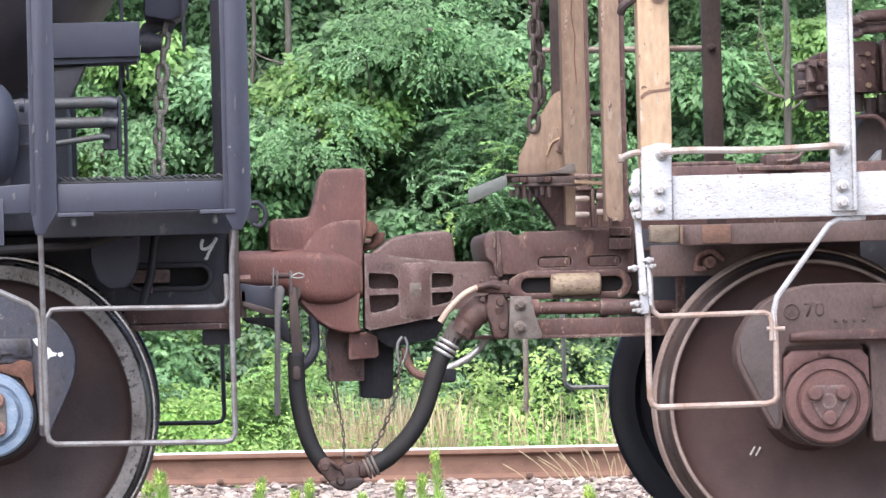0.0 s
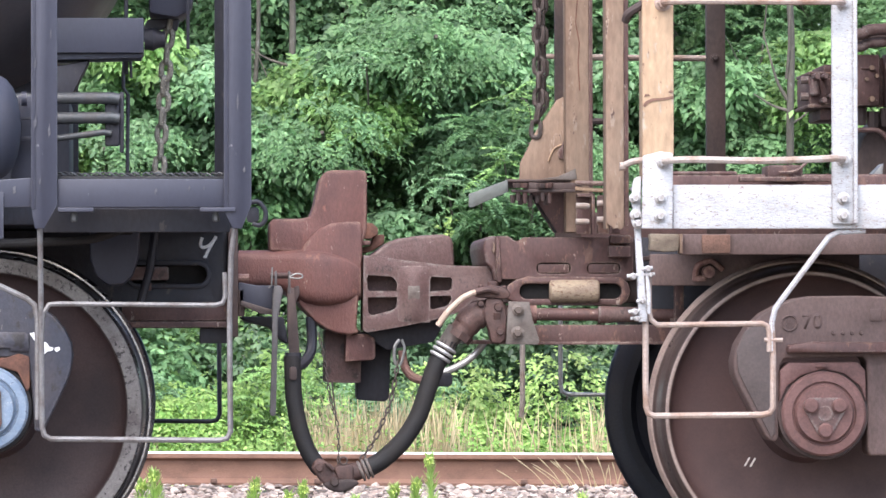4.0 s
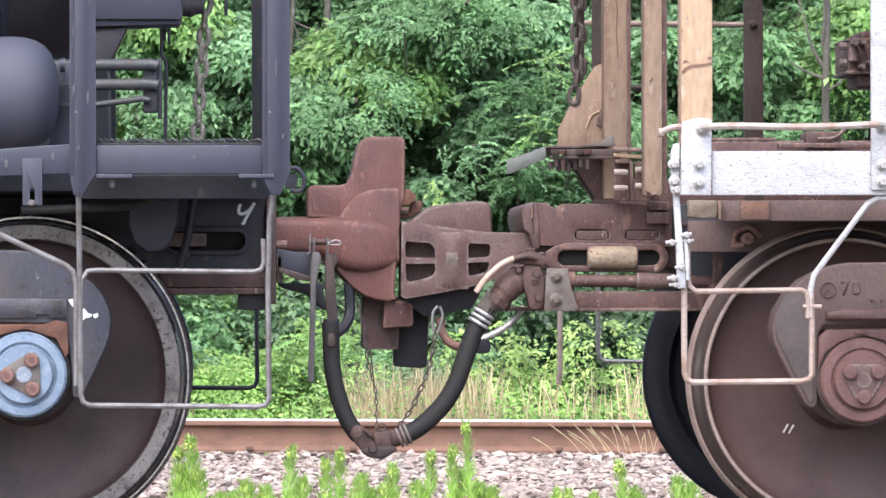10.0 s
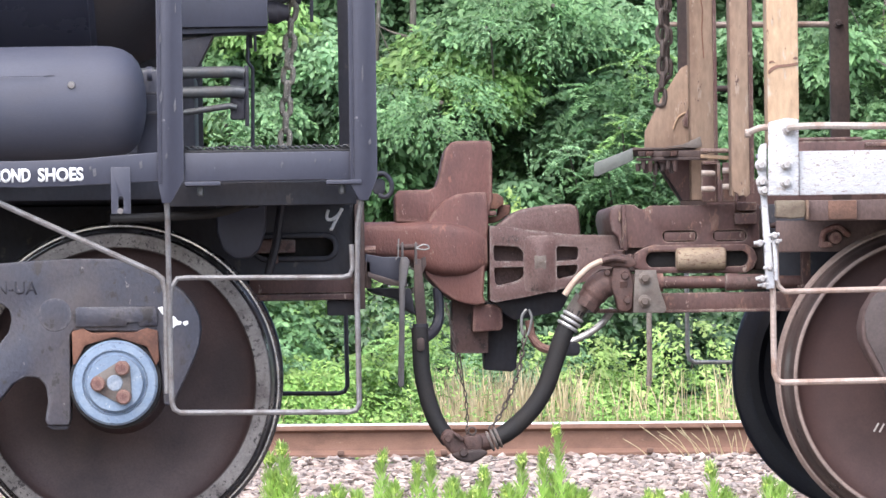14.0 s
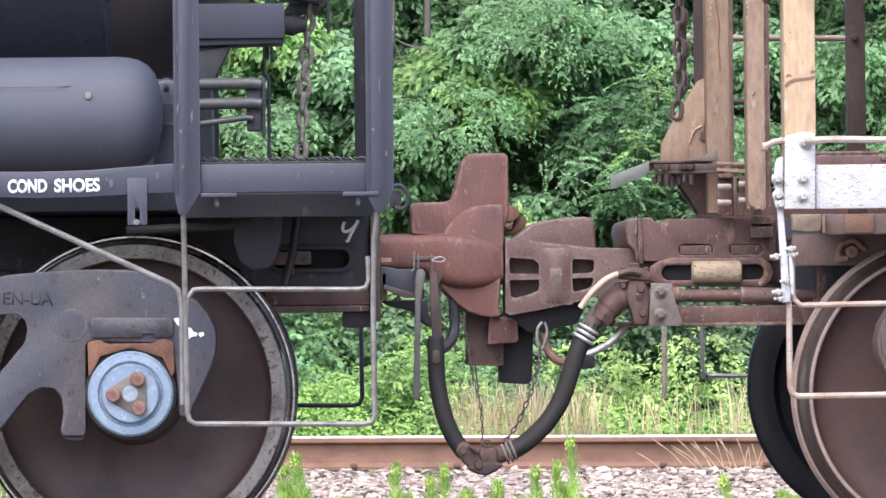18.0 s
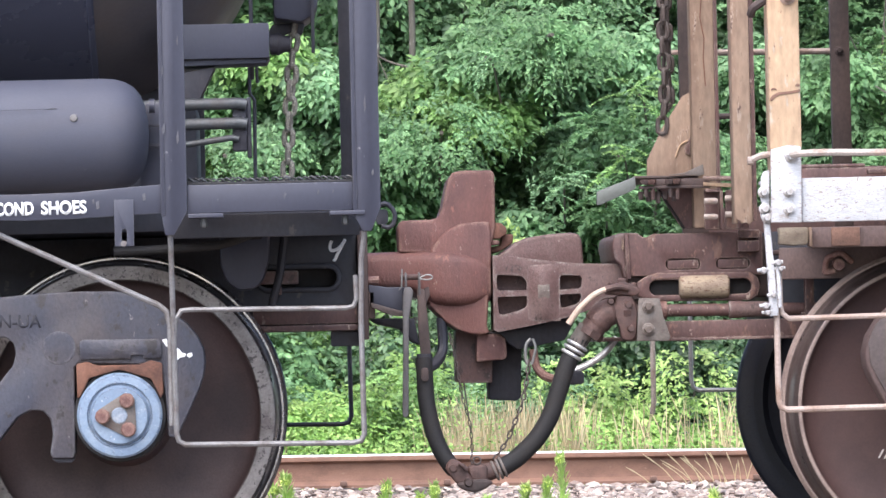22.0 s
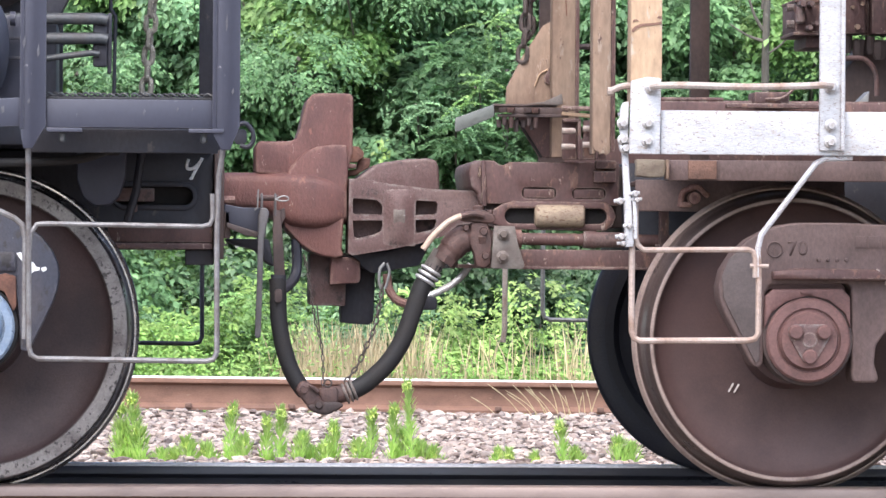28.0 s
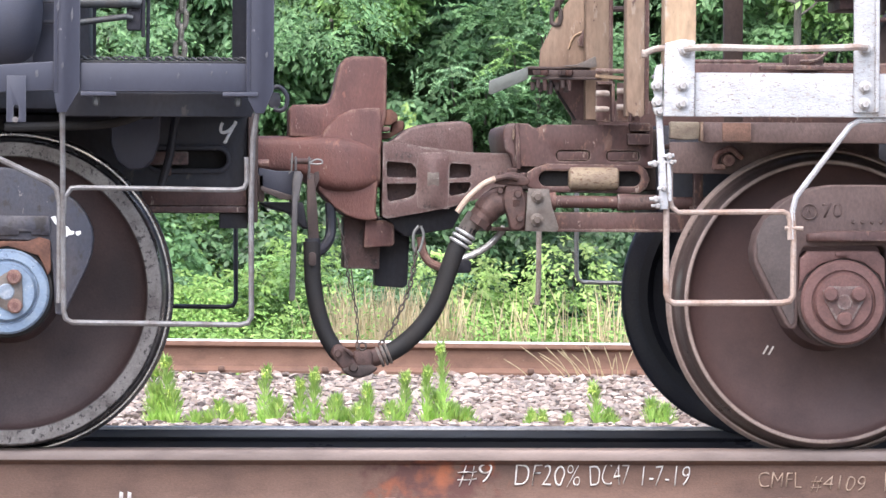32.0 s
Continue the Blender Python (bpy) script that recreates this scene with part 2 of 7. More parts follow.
M = dict(
    black=material("black_paint", (0.028, 0.030, 0.048), 0.55, 0, (0.038, 0.040, 0.060), 0.5, 3.0, 120, 0.06, 0.5, (0.095, 0.095, 0.11), 0.70, 0, 0.09, (0.17, 0.17, 0.18), 0.72, (0.10, 0.10, 0.115), 0.005),
    tank=material("tank_paint", (0.074, 0.079, 0.118), 0.3, 0, (0.08, 0.084, 0.118), 0.5, 2.0, 150, 0.03, 0.3, None, 0.7, 0, 0.05),
    reservoir=material("matt_black_paint", (0.052, 0.056, 0.080), 0.7, 0, (0.062, 0.064, 0.084), 0.5, 4.0, 110, 0.08, 3.0, (0.12, 0.118, 0.12), 0.72, 0, 0.1, (0.2, 0.19, 0.185), 0.73),
    scuff=material("scuffed_paint", (0.085, 0.086, 0.10), 0.8, 0, (0.06, 0.06, 0.07), 0.5, 60.0, 200, 0.2),
    tank_rust=material("tank_stain", (0.10, 0.09, 0.097), 0.55, 0, (0.125, 0.103, 0.098), 0.55, 3.0, 80, 0.08, 0.25, None, 0.7, 0, 0.1),
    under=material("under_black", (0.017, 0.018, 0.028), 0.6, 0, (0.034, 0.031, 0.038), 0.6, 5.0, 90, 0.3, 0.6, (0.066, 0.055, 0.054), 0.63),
    grime=material("grimy_brown", (0.066, 0.042, 0.037), 0.72, 0, (0.038, 0.028, 0.027), 0.6, 6.0, 110, 0.3, 0.6),
    cast=material("rusty_casting", (0.142, 0.061, 0.051), 0.66, 0, (0.086, 0.042, 0.040), 0.6, 6.0, 170, 0.55, 0.45, (0.20, 0.090, 0.066), 0.62, 0, 0.16, (0.30, 0.22, 0.18), 0.66, (0.27, 0.17, 0.135), 0.02),
    cast_dark=material("dark_casting", (0.102, 0.056, 0.051), 0.62, 0, (0.145, 0.096, 0.087), 0.45, 7.0, 150, 0.5, 0.7, (0.058, 0.036, 0.034), 0.57, 0, 0.25, (0.28, 0.23, 0.21), 0.67, (0.24, 0.21, 0.19), 0.014),
    cast_boss=material("rubbed_casting", (0.104, 0.058, 0.053), 0.62, 0, (0.148, 0.099, 0.090), 0.45, 7.0, 150, 0.5, 0.7, (0.058, 0.036, 0.034), 0.57, 0, 0.25, (0.28, 0.23, 0.21), 0.67),
    pale_metal=material("pale_boss_metal", (0.14, 0.115, 0.10), 0.6, 0.1, (0.095, 0.07, 0.06), 0.5, 22.0, 150, 0.3, 1.0, (0.3, 0.28, 0.26), 0.62),
    fitting=material("rusty_fitting", (0.095, 0.052, 0.044), 0.65, 0.1, (0.055, 0.034, 0.031), 0.6, 18.0, 160, 0.5, 1.0, (0.2, 0.13, 0.105), 0.66),
    brown=material("brown_car_paint", (0.090, 0.044, 0.039), 0.66, 0, (0.056, 0.030, 0.029), 0.6, 5.0, 130, 0.3, 0.5, (0.145, 0.078, 0.058), 0.57, 0, 0.25, (0.28, 0.215, 0.18), 0.645, (0.26, 0.20, 0.165), 0.008),
    tan=material("faded_tan_post", (0.43, 0.300, 0.195), 0.85, 0, (0.33, 0.222, 0.145), 0.55, 7.0, 70, 0.3, 0.3, (0.42, 0.345, 0.27), 0.58, 0, 0.25, (0.17, 0.10, 0.07), 0.64, (0.22, 0.13, 0.09), 0.004),
    tan_dull=material("faded_brown_post", (0.245, 0.172, 0.124), 0.85, 0, (0.175, 0.115, 0.083), 0.55, 7.0, 70, 0.3, 0.3, (0.29, 0.225, 0.175), 0.57, 0, 0.25, (0.085, 0.052, 0.043), 0.63, (0.11, 0.065, 0.05), 0.004),
    white=material("worn_white_paint", (0.43, 0.435, 0.455), 0.65, 0, (0.36, 0.362, 0.375), 0.5, 9.0, 90, 0.4, 2.5, (0.34, 0.315, 0.30), 0.575, 0, 0.16, (0.19, 0.13, 0.105), 0.605, (0.17, 0.11, 0.09), 0.006),
    wheel=material("wheel_rust", (0.070, 0.038, 0.035), 0.62, 0.1, (0.050, 0.029, 0.028), 0.6, 4.0, 160, 0.15, 1.0, None, 0.7, 0, 0.12),
    rim_edge=material("worn_bright_rim", (0.27, 0.205, 0.18), 0.45, 0.2, (0.18, 0.13, 0.115), 0.5, 12.0, 140, 0.2),
    rim=material("chipped_grey_rim", (0.20, 0.182, 0.172), 0.6, 0.2, (0.12, 0.103, 0.098), 0.55, 14.0, 140, 0.3, 1.0, (0.045, 0.038, 0.038), 0.56, 0, 0.25, (0.34, 0.32, 0.31), 0.66),
    flange_bright=material("polished_flange", (0.42, 0.41, 0.42), 0.22, 0.9, (0.2, 0.19, 0.2), 0.5, 8.0, 120, 0.08),
    cap_red=material("reddish_brown_cap", (0.140, 0.070, 0.062), 0.75, 0, (0.092, 0.050, 0.046), 0.55, 9.0, 130, 0.35),
    plate_dark=material("dark_wheel_plate", (0.060, 0.037, 0.036), 0.6, 0.1, (0.040, 0.028, 0.029), 0.6, 5.0, 160, 0.2),
    tread=material("polished_tread", (0.09, 0.085, 0.09), 0.28, 0.75, (0.05, 0.045, 0.05), 0.5, 8.0, 120, 0.1),
    tread_brown=material("brown_tread", (0.115, 0.086, 0.080), 0.36, 0.6, (0.080, 0.060, 0.056), 0.5, 8.0, 120, 0.15, 1.0, (0.25, 0.21, 0.19), 0.66),
    # near-black copies for the far wheels, their shade put into the colour
    dark_rim=material("far_rim_shade", (0.020, 0.023, 0.036), 0.42, 0.2, (0.030, 0.031, 0.040), 0.5, 9.0, 140, 0.2),
    dark_wheel=material("far_wheel_shade", (0.013, 0.015, 0.023), 0.5, 0.1, (0.019, 0.020, 0.026), 0.5, 5.0, 140, 0.2),
    # the pale edge colour paints a highlight along the frame's edges
    frame_grey=material("grimy_grey_frame", (0.036, 0.038, 0.056), 0.55, 0, (0.070, 0.060, 0.064), 0.6, 4.0, 120, 0.5, 0.7, (0.030, 0.026, 0.028), 0.57, 0, 0.22, (0.17, 0.16, 0.16), 0.69, (0.125, 0.12, 0.13), 0.014),
    grime_grey=material("grimy_guard", (0.088, 0.066, 0.062), 0.65, 0, (0.066, 0.050, 0.047), 0.5, 6.0, 120, 0.3),
    frame_brown=material("grimy_brown_frame", (0.105, 0.068, 0.062), 0.72, 0, (0.072, 0.048, 0.044), 0.55, 5.0, 130, 0.35, 0.6),
    blue=material("faded_blue_paint", (0.165, 0.225, 0.315), 0.5, 0, (0.24, 0.30, 0.375), 0.5, 12.0, 120, 0.25, 1.0, (0.085, 0.115, 0.175), 0.60, 0, 0.14, (0.40, 0.44, 0.48), 0.63, (0.07, 0.08, 0.10), 0.006),
    rust=material("bright_rust", (0.165, 0.075, 0.048), 0.85, 0, (0.10, 0.05, 0.038), 0.6, 12.0, 150, 0.4),
    chip=material("chipped_primer", (0.24, 0.165, 0.13), 0.85, 0, (0.17, 0.11, 0.085), 0.6, 40.0, 150, 0.2),
    rust_soft=material("dull_rust", (0.165, 0.09, 0.064), 0.85, 0, (0.11, 0.064, 0.05), 0.6, 12.0, 150, 0.4),
    bolt=material("bolt_metal", (0.20, 0.175, 0.16), 0.6, 0.3, (0.2, 0.13, 0.1), 0.6, 30.0, 200, 0.3),
    white_bolt=material("painted_bolt", (0.44, 0.44, 0.45), 0.6, 0, (0.24, 0.215, 0.2), 0.6, 40.0, 200, 0.3),
    galv_bright=material("bright_zinc", (0.5, 0.5, 0.5), 0.4, 0.4, (0.33, 0.32, 0.31), 0.5, 20.0, 120, 0.15),
    galv=material("galvanised_steel", (0.235, 0.24, 0.24), 0.5, 0.5, (0.2, 0.19, 0.18), 0.5, 15.0, 120, 0.15),
    steel=material("bare_grey_steel", (0.062, 0.067, 0.072), 0.5, 0.3, (0.075, 0.072, 0.072), 0.5, 14.0, 130, 0.2),
    lever=material("worn_grey_lever", (0.105, 0.098, 0.10), 0.55, 0.2, (0.08, 0.072, 0.072), 0.5, 14.0, 130, 0.2, 1.0, None, 0.7, 0, 0.12),
    step_grey=material("worn_grey_step", (0.175, 0.17, 0.172), 0.6, 0.2, (0.115, 0.10, 0.095), 0.5, 14.0, 140, 0.2),
    step_rust=material("pale_rusty_step", (0.33, 0.26, 0.225), 0.75, 0, (0.22, 0.14, 0.105), 0.5, 10.0, 140, 0.25),
    grab=material("worn_pale_grab", (0.33, 0.285, 0.255), 0.7, 0, (0.24, 0.165, 0.13), 0.5, 14.0, 140, 0.25, 1.0, (0.17, 0.10, 0.08), 0.63),
    step_green=material("grey_green_plate", (0.125, 0.136, 0.125), 0.6, 0.2, (0.10, 0.105, 0.095), 0.5, 14.0, 120, 0.2, 1.0, None, 0.7, 0, 0.12, (0.2, 0.17, 0.15), 0.68, (0.2, 0.21, 0.2), 0.003),
    blue_pale=material("pale_blue_plate", (0.20, 0.24, 0.30), 0.55, 0.1, (0.30, 0.33, 0.37), 0.5, 30.0, 140, 0.3, 1.0, (0.12, 0.09, 0.08), 0.62),
    pad_wood=material("dirty_tan_pad", (0.19, 0.155, 0.115), 0.85, 0, (0.12, 0.09, 0.07), 0.55, 14.0, 120, 0.4, 2.0, (0.09, 0.06, 0.05), 0.6),
    rail_far=material("orange_rusty_rail", (0.165, 0.088, 0.060), 0.85, 0, (0.115, 0.064, 0.046), 0.55, 5.0, 90, 0.2, 2.0, (0.20, 0.125, 0.09), 0.64, 0, 0.15),
    handle=material("worn_ivory_handle", (0.46, 0.37, 0.30), 0.6, 0, (0.4, 0.27, 0.2), 0.5, 18.0, 140, 0.2),
    plate_grey=material("grimy_grey_plate", (0.145, 0.125, 0.112), 0.65, 0.2, (0.085, 0.062, 0.055), 0.5, 14.0, 120, 0.2),
    rubber=material("black_rubber", (0.012, 0.011, 0.012), 0.75, 0, (0.022, 0.019, 0.018), 0.5, 12.0, 200, 0.3),
    chain=material("weathered_chain", (0.07, 0.056, 0.05), 0.7, 0.2, (0.07, 0.05, 0.045), 0.5, 30.0, 200, 0.3),
    chain_pale=material("dusty_chain", (0.25, 0.235, 0.20), 0.7, 0.1, (0.12, 0.105, 0.09), 0.5, 25.0, 200, 0.3, 1.0, (0.5, 0.47, 0.38), 0.57),
    roller=material("worn_yellow_paint", (0.30, 0.235, 0.165), 0.7, 0, (0.21, 0.155, 0.12), 0.6, 16.0, 120, 0.3, 2.0, (0.14, 0.075, 0.05), 0.565),
    grate=material("black_grating", (0.02, 0.02, 0.022), 0.7),
    # near-black fill; behind slots and holes it stands in for their shade
    hole=material("near_black_fill", (0.014, 0.012, 0.012), 0.9),
    paint=material("stencil_white", (0.75, 0.76, 0.77), 0.7, 0, (0.6, 0.61, 0.62), 0.4, 40.0, 200, 0.1),
    chalk=material("chalk_marks", (0.66, 0.62, 0.59), 0.9, 0, (0.46, 0.41, 0.37), 0.5, 60.0, 240, 0.1),
    rail=material("rusty_rail", (0.136, 0.078, 0.057), 0.8, 0, (0.100, 0.060, 0.047), 0.55, 5.0, 120, 0.25, 2.0, (0.14, 0.07, 0.048), 0.64, 0, 0.18),
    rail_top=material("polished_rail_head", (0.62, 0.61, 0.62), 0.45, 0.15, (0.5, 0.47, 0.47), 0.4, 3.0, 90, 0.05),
    rail_dull=material("dull_rail_head", (0.185, 0.138, 0.120), 0.5, 0.2, (0.14, 0.104, 0.092), 0.5, 4.0, 90, 0.1, 4.0, None, 0.7, 0, 0.08),
    rail_dark=material("dark_blue_rail", (0.034, 0.036, 0.050), 0.34, 0.1, (0.044, 0.042, 0.052), 0.5, 4.0, 110, 0.1, 3.0, None, 0.7, 0, 0.08),
    stone=stone_material("ballast_stone", False),
    stone_one=stone_material("ballast_piece", True),
    soil=material("ground_soil", (0.13, 0.11, 0.10), 0.95, 0, (0.08, 0.08, 0.055), 0.5, 2.0, 50, 0.5),
    wood=material("grey_tie_wood", (0.10, 0.08, 0.07), 0.9, 0, (0.06, 0.05, 0.045), 0.5, 3.0, 80, 0.5, 0.3),
    bark_dark=material("dark_tree_bark", (0.085, 0.078, 0.064), 0.9, 0, (0.05, 0.045, 0.038), 0.5, 9.0, 80, 0.6, 0.3, (0.16, 0.16, 0.14), 0.6),
    bark=material("tree_bark", (0.13, 0.115, 0.095), 0.9, 0, (0.08, 0.07, 0.06), 0.5, 9.0, 80, 0.6, 0.3),
    leaf=leaf_material("leaf_green", (0.095, 0.200, 0.082), (0.190, 0.335, 0.145), 0.36, 0.62),
    leaf_dark=leaf_material("leaf_deep_green", (0.088, 0.185, 0.080), (0.178, 0.310, 0.134), 0.32, 0.5),
    leaf_bright=leaf_material("leaf_bright_green", (0.14, 0.275, 0.080), (0.27, 0.43, 0.145), 0.36, 0.6),
    # darker leaf that carries the shade of the gaps in its colour
    leaf_shade_bush=leaf_material("shaded_bush_leaf", (0.036, 0.085, 0.036), (0.105, 0.185, 0.078), 0.3, 0.5),
    leaf_pale=leaf_material("leaf_pale_green", (0.115, 0.230, 0.108), (0.24, 0.39, 0.195), 0.36, 0.58),
    leaf_yellow=leaf_material("leaf_yellow_green", (0.26, 0.43, 0.11), (0.43, 0.56, 0.19), 0.35, 0.6),
    weed_leaf=leaf_material("brush_green", (0.17, 0.33, 0.075), (0.33, 0.49, 0.135), 0.38, 0.62),
    weed_tip=leaf_material("weed_tip_green", (0.60, 0.74, 0.20), (0.76, 0.84, 0.34), 0.5),
    weed=leaf_material("weed_green", (0.36, 0.56, 0.14), (0.64, 0.79, 0.29), 0.45),
    grass=leaf_material("grass_green", (0.10, 0.20, 0.04), (0.22, 0.32, 0.09), 0.4),
    straw=leaf_material("dry_straw", (0.40, 0.31, 0.17), (0.60, 0.50, 0.32), 0.25, 0.7),
)

# ---- mesh helpers ----
WORLD = {}


def thing(name, x, y, z, label, category, group="", kind=""):
    ob = new(name)
    ob.matrix_basis = Matrix.Translation((x, y, z))
    WORLD[ob] = Matrix.Translation((x, y, z))
    return tagged(ob, label, category, group, kind)


def link_mesh(name, me, parent, label=""):
    co = np.empty(len(me.vertices) * 3, dtype=np.float32)
    me.vertices.foreach_get("co", co)
    co = co.reshape(-1, 3)
    c = (co.min(0) + co.max(0)) / 2
    me.vertices.foreach_set("co", (co - c).ravel())
    me.update()
    ob = new(name, me)
    WORLD[ob] = Matrix.Translation(Vector([float(v) for v in c]))
    if parent:
        ob.parent = parent
        ob.matrix_basis = WORLD[parent].inverted() @ WORLD[ob]
    else:
        ob.matrix_basis = WORLD[ob]
    return tagged(ob, label)


def part(name, bm, mat, parent, label="", smooth=32):
    """Link a bmesh, drawn in world coordinates, as one mesh under a thing or a part."""
    bmesh.ops.recalc_face_normals(bm, faces=bm.faces)
    me = bpy.data.meshes.new(name)
    bm.to_mesh(me)
    bm.free()
    me.materials.append(mat)
    me.shade_smooth()
    me.set_sharp_from_angle(angle=radians(smooth))
    return link_mesh(name, me, parent, label)


def bevelled(bm, width, seg=2):
    if width > 0:
        ed = [e for e in bm.edges if len(e.link_faces) == 2 and e.calc_face_angle(0) > 0.35]
        bmesh.ops.bevel(bm, geom=ed, offset=width, segments=seg, profile=0.5, affect="EDGES", clamp_overlap=True)
    return bm


def merge(*bms):
    out = bms[0]
    for b in bms[1:]:
        me = bpy.data.meshes.new("joined")
        b.to_mesh(me)
        b.free()
        out.from_mesh(me)
        bpy.data.meshes.remove(me)
    return out


def prism(pts, y0, y1, bevel=0.004, holes=(), seg=2):
    """An outline in x and z, run from y0 to y1, with holes through it."""
    bm = bmesh.new()
    edges = []
    for loop in (pts, *holes):
        vs = [bm.verts.new((x, y0, z)) for x, z in loop]
        edges += [bm.edges.new((vs[i], vs[(i + 1) % len(vs)])) for i in range(len(vs))]
    if holes:
        bmesh.ops.triangle_fill(bm, use_beauty=True, edges=edges)
        bmesh.ops.dissolve_limit(bm, angle_limit=0.01, verts=bm.verts, edges=bm.edges)
    else:
        bm.faces.new([e.verts[0] for e in edges])
    geo = bmesh.ops.extrude_face_region(bm, geom=bm.faces[:])
    for v in geo["geom"]:
        if isinstance(v, bmesh.types.BMVert):
            v.co.y = y1
    bmesh.ops.recalc_face_normals(bm, faces=bm.faces)
    return bevelled(bm, bevel, seg)


def box(x0, x1, y0, y1, z0, z1, bevel=0.003):
    return prism([(x0, z0), (x1, z0), (x1, z1), (x0, z1)], y0, y1, bevel)


def rounded(x0, x1, z0, z1, r, n=5):
    pts = []
    for cx, cz, a in ((x1 - r, z0 + r, -90), (x1 - r, z1 - r, 0), (x0 + r, z1 - r, 90), (x0 + r, z0 + r, 180)):
        pts += [(cx + r * math.cos(radians(a + 90 * i / n)), cz + r * math.sin(radians(a + 90 * i / n))) for i in range(n + 1)]
    return pts


def curve(pts, n=6):
    """A smooth line through points."""
    p = [Vector(q) for q in pts]
    p = [2 * p[0] - p[1]] + p + [2 * p[-1] - p[-2]]
    out = []
    for a, b, c, d in zip(p, p[1:], p[2:], p[3:]):
        for i in range(n):
            t = i / n
            out.append(0.5 * (2 * b + (c - a) * t + (2 * a - 5 * b + 4 * c - d) * t * t + (3 * b - a - 3 * c + d) * t ** 3))
    return out + [p[-2]]


def tube(pts, r, seg=8, closed=False, flat=1.0, bm=None):
    """A round bar along a line of points; r may be a list."""
    bm = bm or bmesh.new()
    pts = [Vector(p) for p in pts]
    n = len(pts)
    rings = []
    up = Vector((0, 1, 0))
    for i, p in enumerate(pts):
        a, b = (pts[i - 1], pts[(i + 1) % n]) if closed else (pts[max(i - 1, 0)], pts[min(i + 1, n - 1)])
        d = (b - a).normalized()
        if abs(d.dot(up)) > 0.95:
            up = Vector((1, 0, 0))
        u = (up - d * up.dot(d)).normalized()
        w = d.cross(u)
        up = u
        rad = r[i] if isinstance(r, (list, tuple)) else r
        rings.append([bm.verts.new(p + rad * (math.cos(6.28319 * k / seg) * u + flat * math.sin(6.28319 * k / seg) * w)) for k in range(seg)])
    for i in range(n if closed else n - 1):
        a, b = rings[i], rings[(i + 1) % n]
        for k in range(seg):
            bm.faces.new((a[k], a[(k + 1) % seg], b[(k + 1) % seg], b[k]))
    if not closed:
        bm.faces.new(rings[0])
        bm.faces.new(rings[-1])
    return bm


def lathe(profile, cx, cy, cz, axis="y", seg=64, closed=True):
    """Turn a profile of (along, radius) round an axis through (cx, cy, cz)."""
    bm = bmesh.new()
    rings = []
    for along, rad in profile:
        ring = []
        for k in range(seg):
            c, s = rad * math.cos(6.28319 * k / seg), rad * math.sin(6.28319 * k / seg)
            ring.append(bm.verts.new({"y": (cx + c, cy + along, cz + s), "x": (cx + along, cy + c, cz + s), "z": (cx + c, cy + s, cz + along)}[axis]))
        rings.append(ring)
    pairs = list(zip(rings, rings[1:])) + ([(rings[-1], rings[0])] if closed else [])
    for a, b in pairs:
        for k in range(seg):
            bm.faces.new((a[k], a[(k + 1) % seg], b[(k + 1) % seg], b[k]))
    if not closed:
        bm.faces.new(rings[0])
        bm.faces.new(rings[-1])
    return bm


def hex_bolt(x, y, z, r, h=0.014, seg=6, washer=1.45):
    """A bolt head with its washer, facing the camera's side."""
    a = lathe([(0.004, r * washer), (-0.004, r * washer), (-0.005, r * washer * 0.9)], x, y, z, seg=14, closed=False)
    b = lathe([(0, r), (-h * 0.8, r), (-h, r * 0.8)], x, y - 0.004, z, seg=seg, closed=False)
    return merge(a, b)


def link(p, d, long, wide, wire, turn, bm=None):
    """One oval chain link at p, its length along d."""
    d = Vector(d).normalized()
    s = d.cross(Vector((0, 1, 0))).normalized()
    s = (Matrix.Rotation(turn, 3, d) @ s)
    pts = []
    hl, hw = long / 2 - wire, wide / 2 - wire
    for k in range(12):
        a = 6.28319 * k / 12
        c, q = math.cos(a), math.sin(a)
        pts.append(Vector(p) + d * (math.copysign(hl - hw, c) * (1 if abs(c) > 0.01 else 0) + hw * c) + s * hw * q)
    return tube(pts, wire, 6, True, bm=bm)


def chain(name, pts, long, wide, wire, mat, parent, label=""):
    """A hanging chain; every link is its own mesh under the chain."""
    pts = curve(pts, 12)
    run, step = 0.0, long - 2.4 * wire
    root = None
    k = 0
    for a, b in zip(pts, pts[1:]):
        d = b - a
        while run < d.length:
            bm = link(a + d * (run / d.length), d, long, wide, wire, (0.35 if k % 2 else 1.75) + 0.25 * math.sin(k * 2.1))
            if root is None:
                root = part(name, bm, mat, parent, label)
            else:
                part("link", bm, mat, root)
            run += step
            k += 1
        run -= d.length
    return root


def flip(bm):
    """The mirror image across the track's middle line."""
    bm = bm.copy()
    for v in bm.verts:
        v.co.y = -v.co.y
    bmesh.ops.reverse_faces(bm, faces=bm.faces)
    return bm


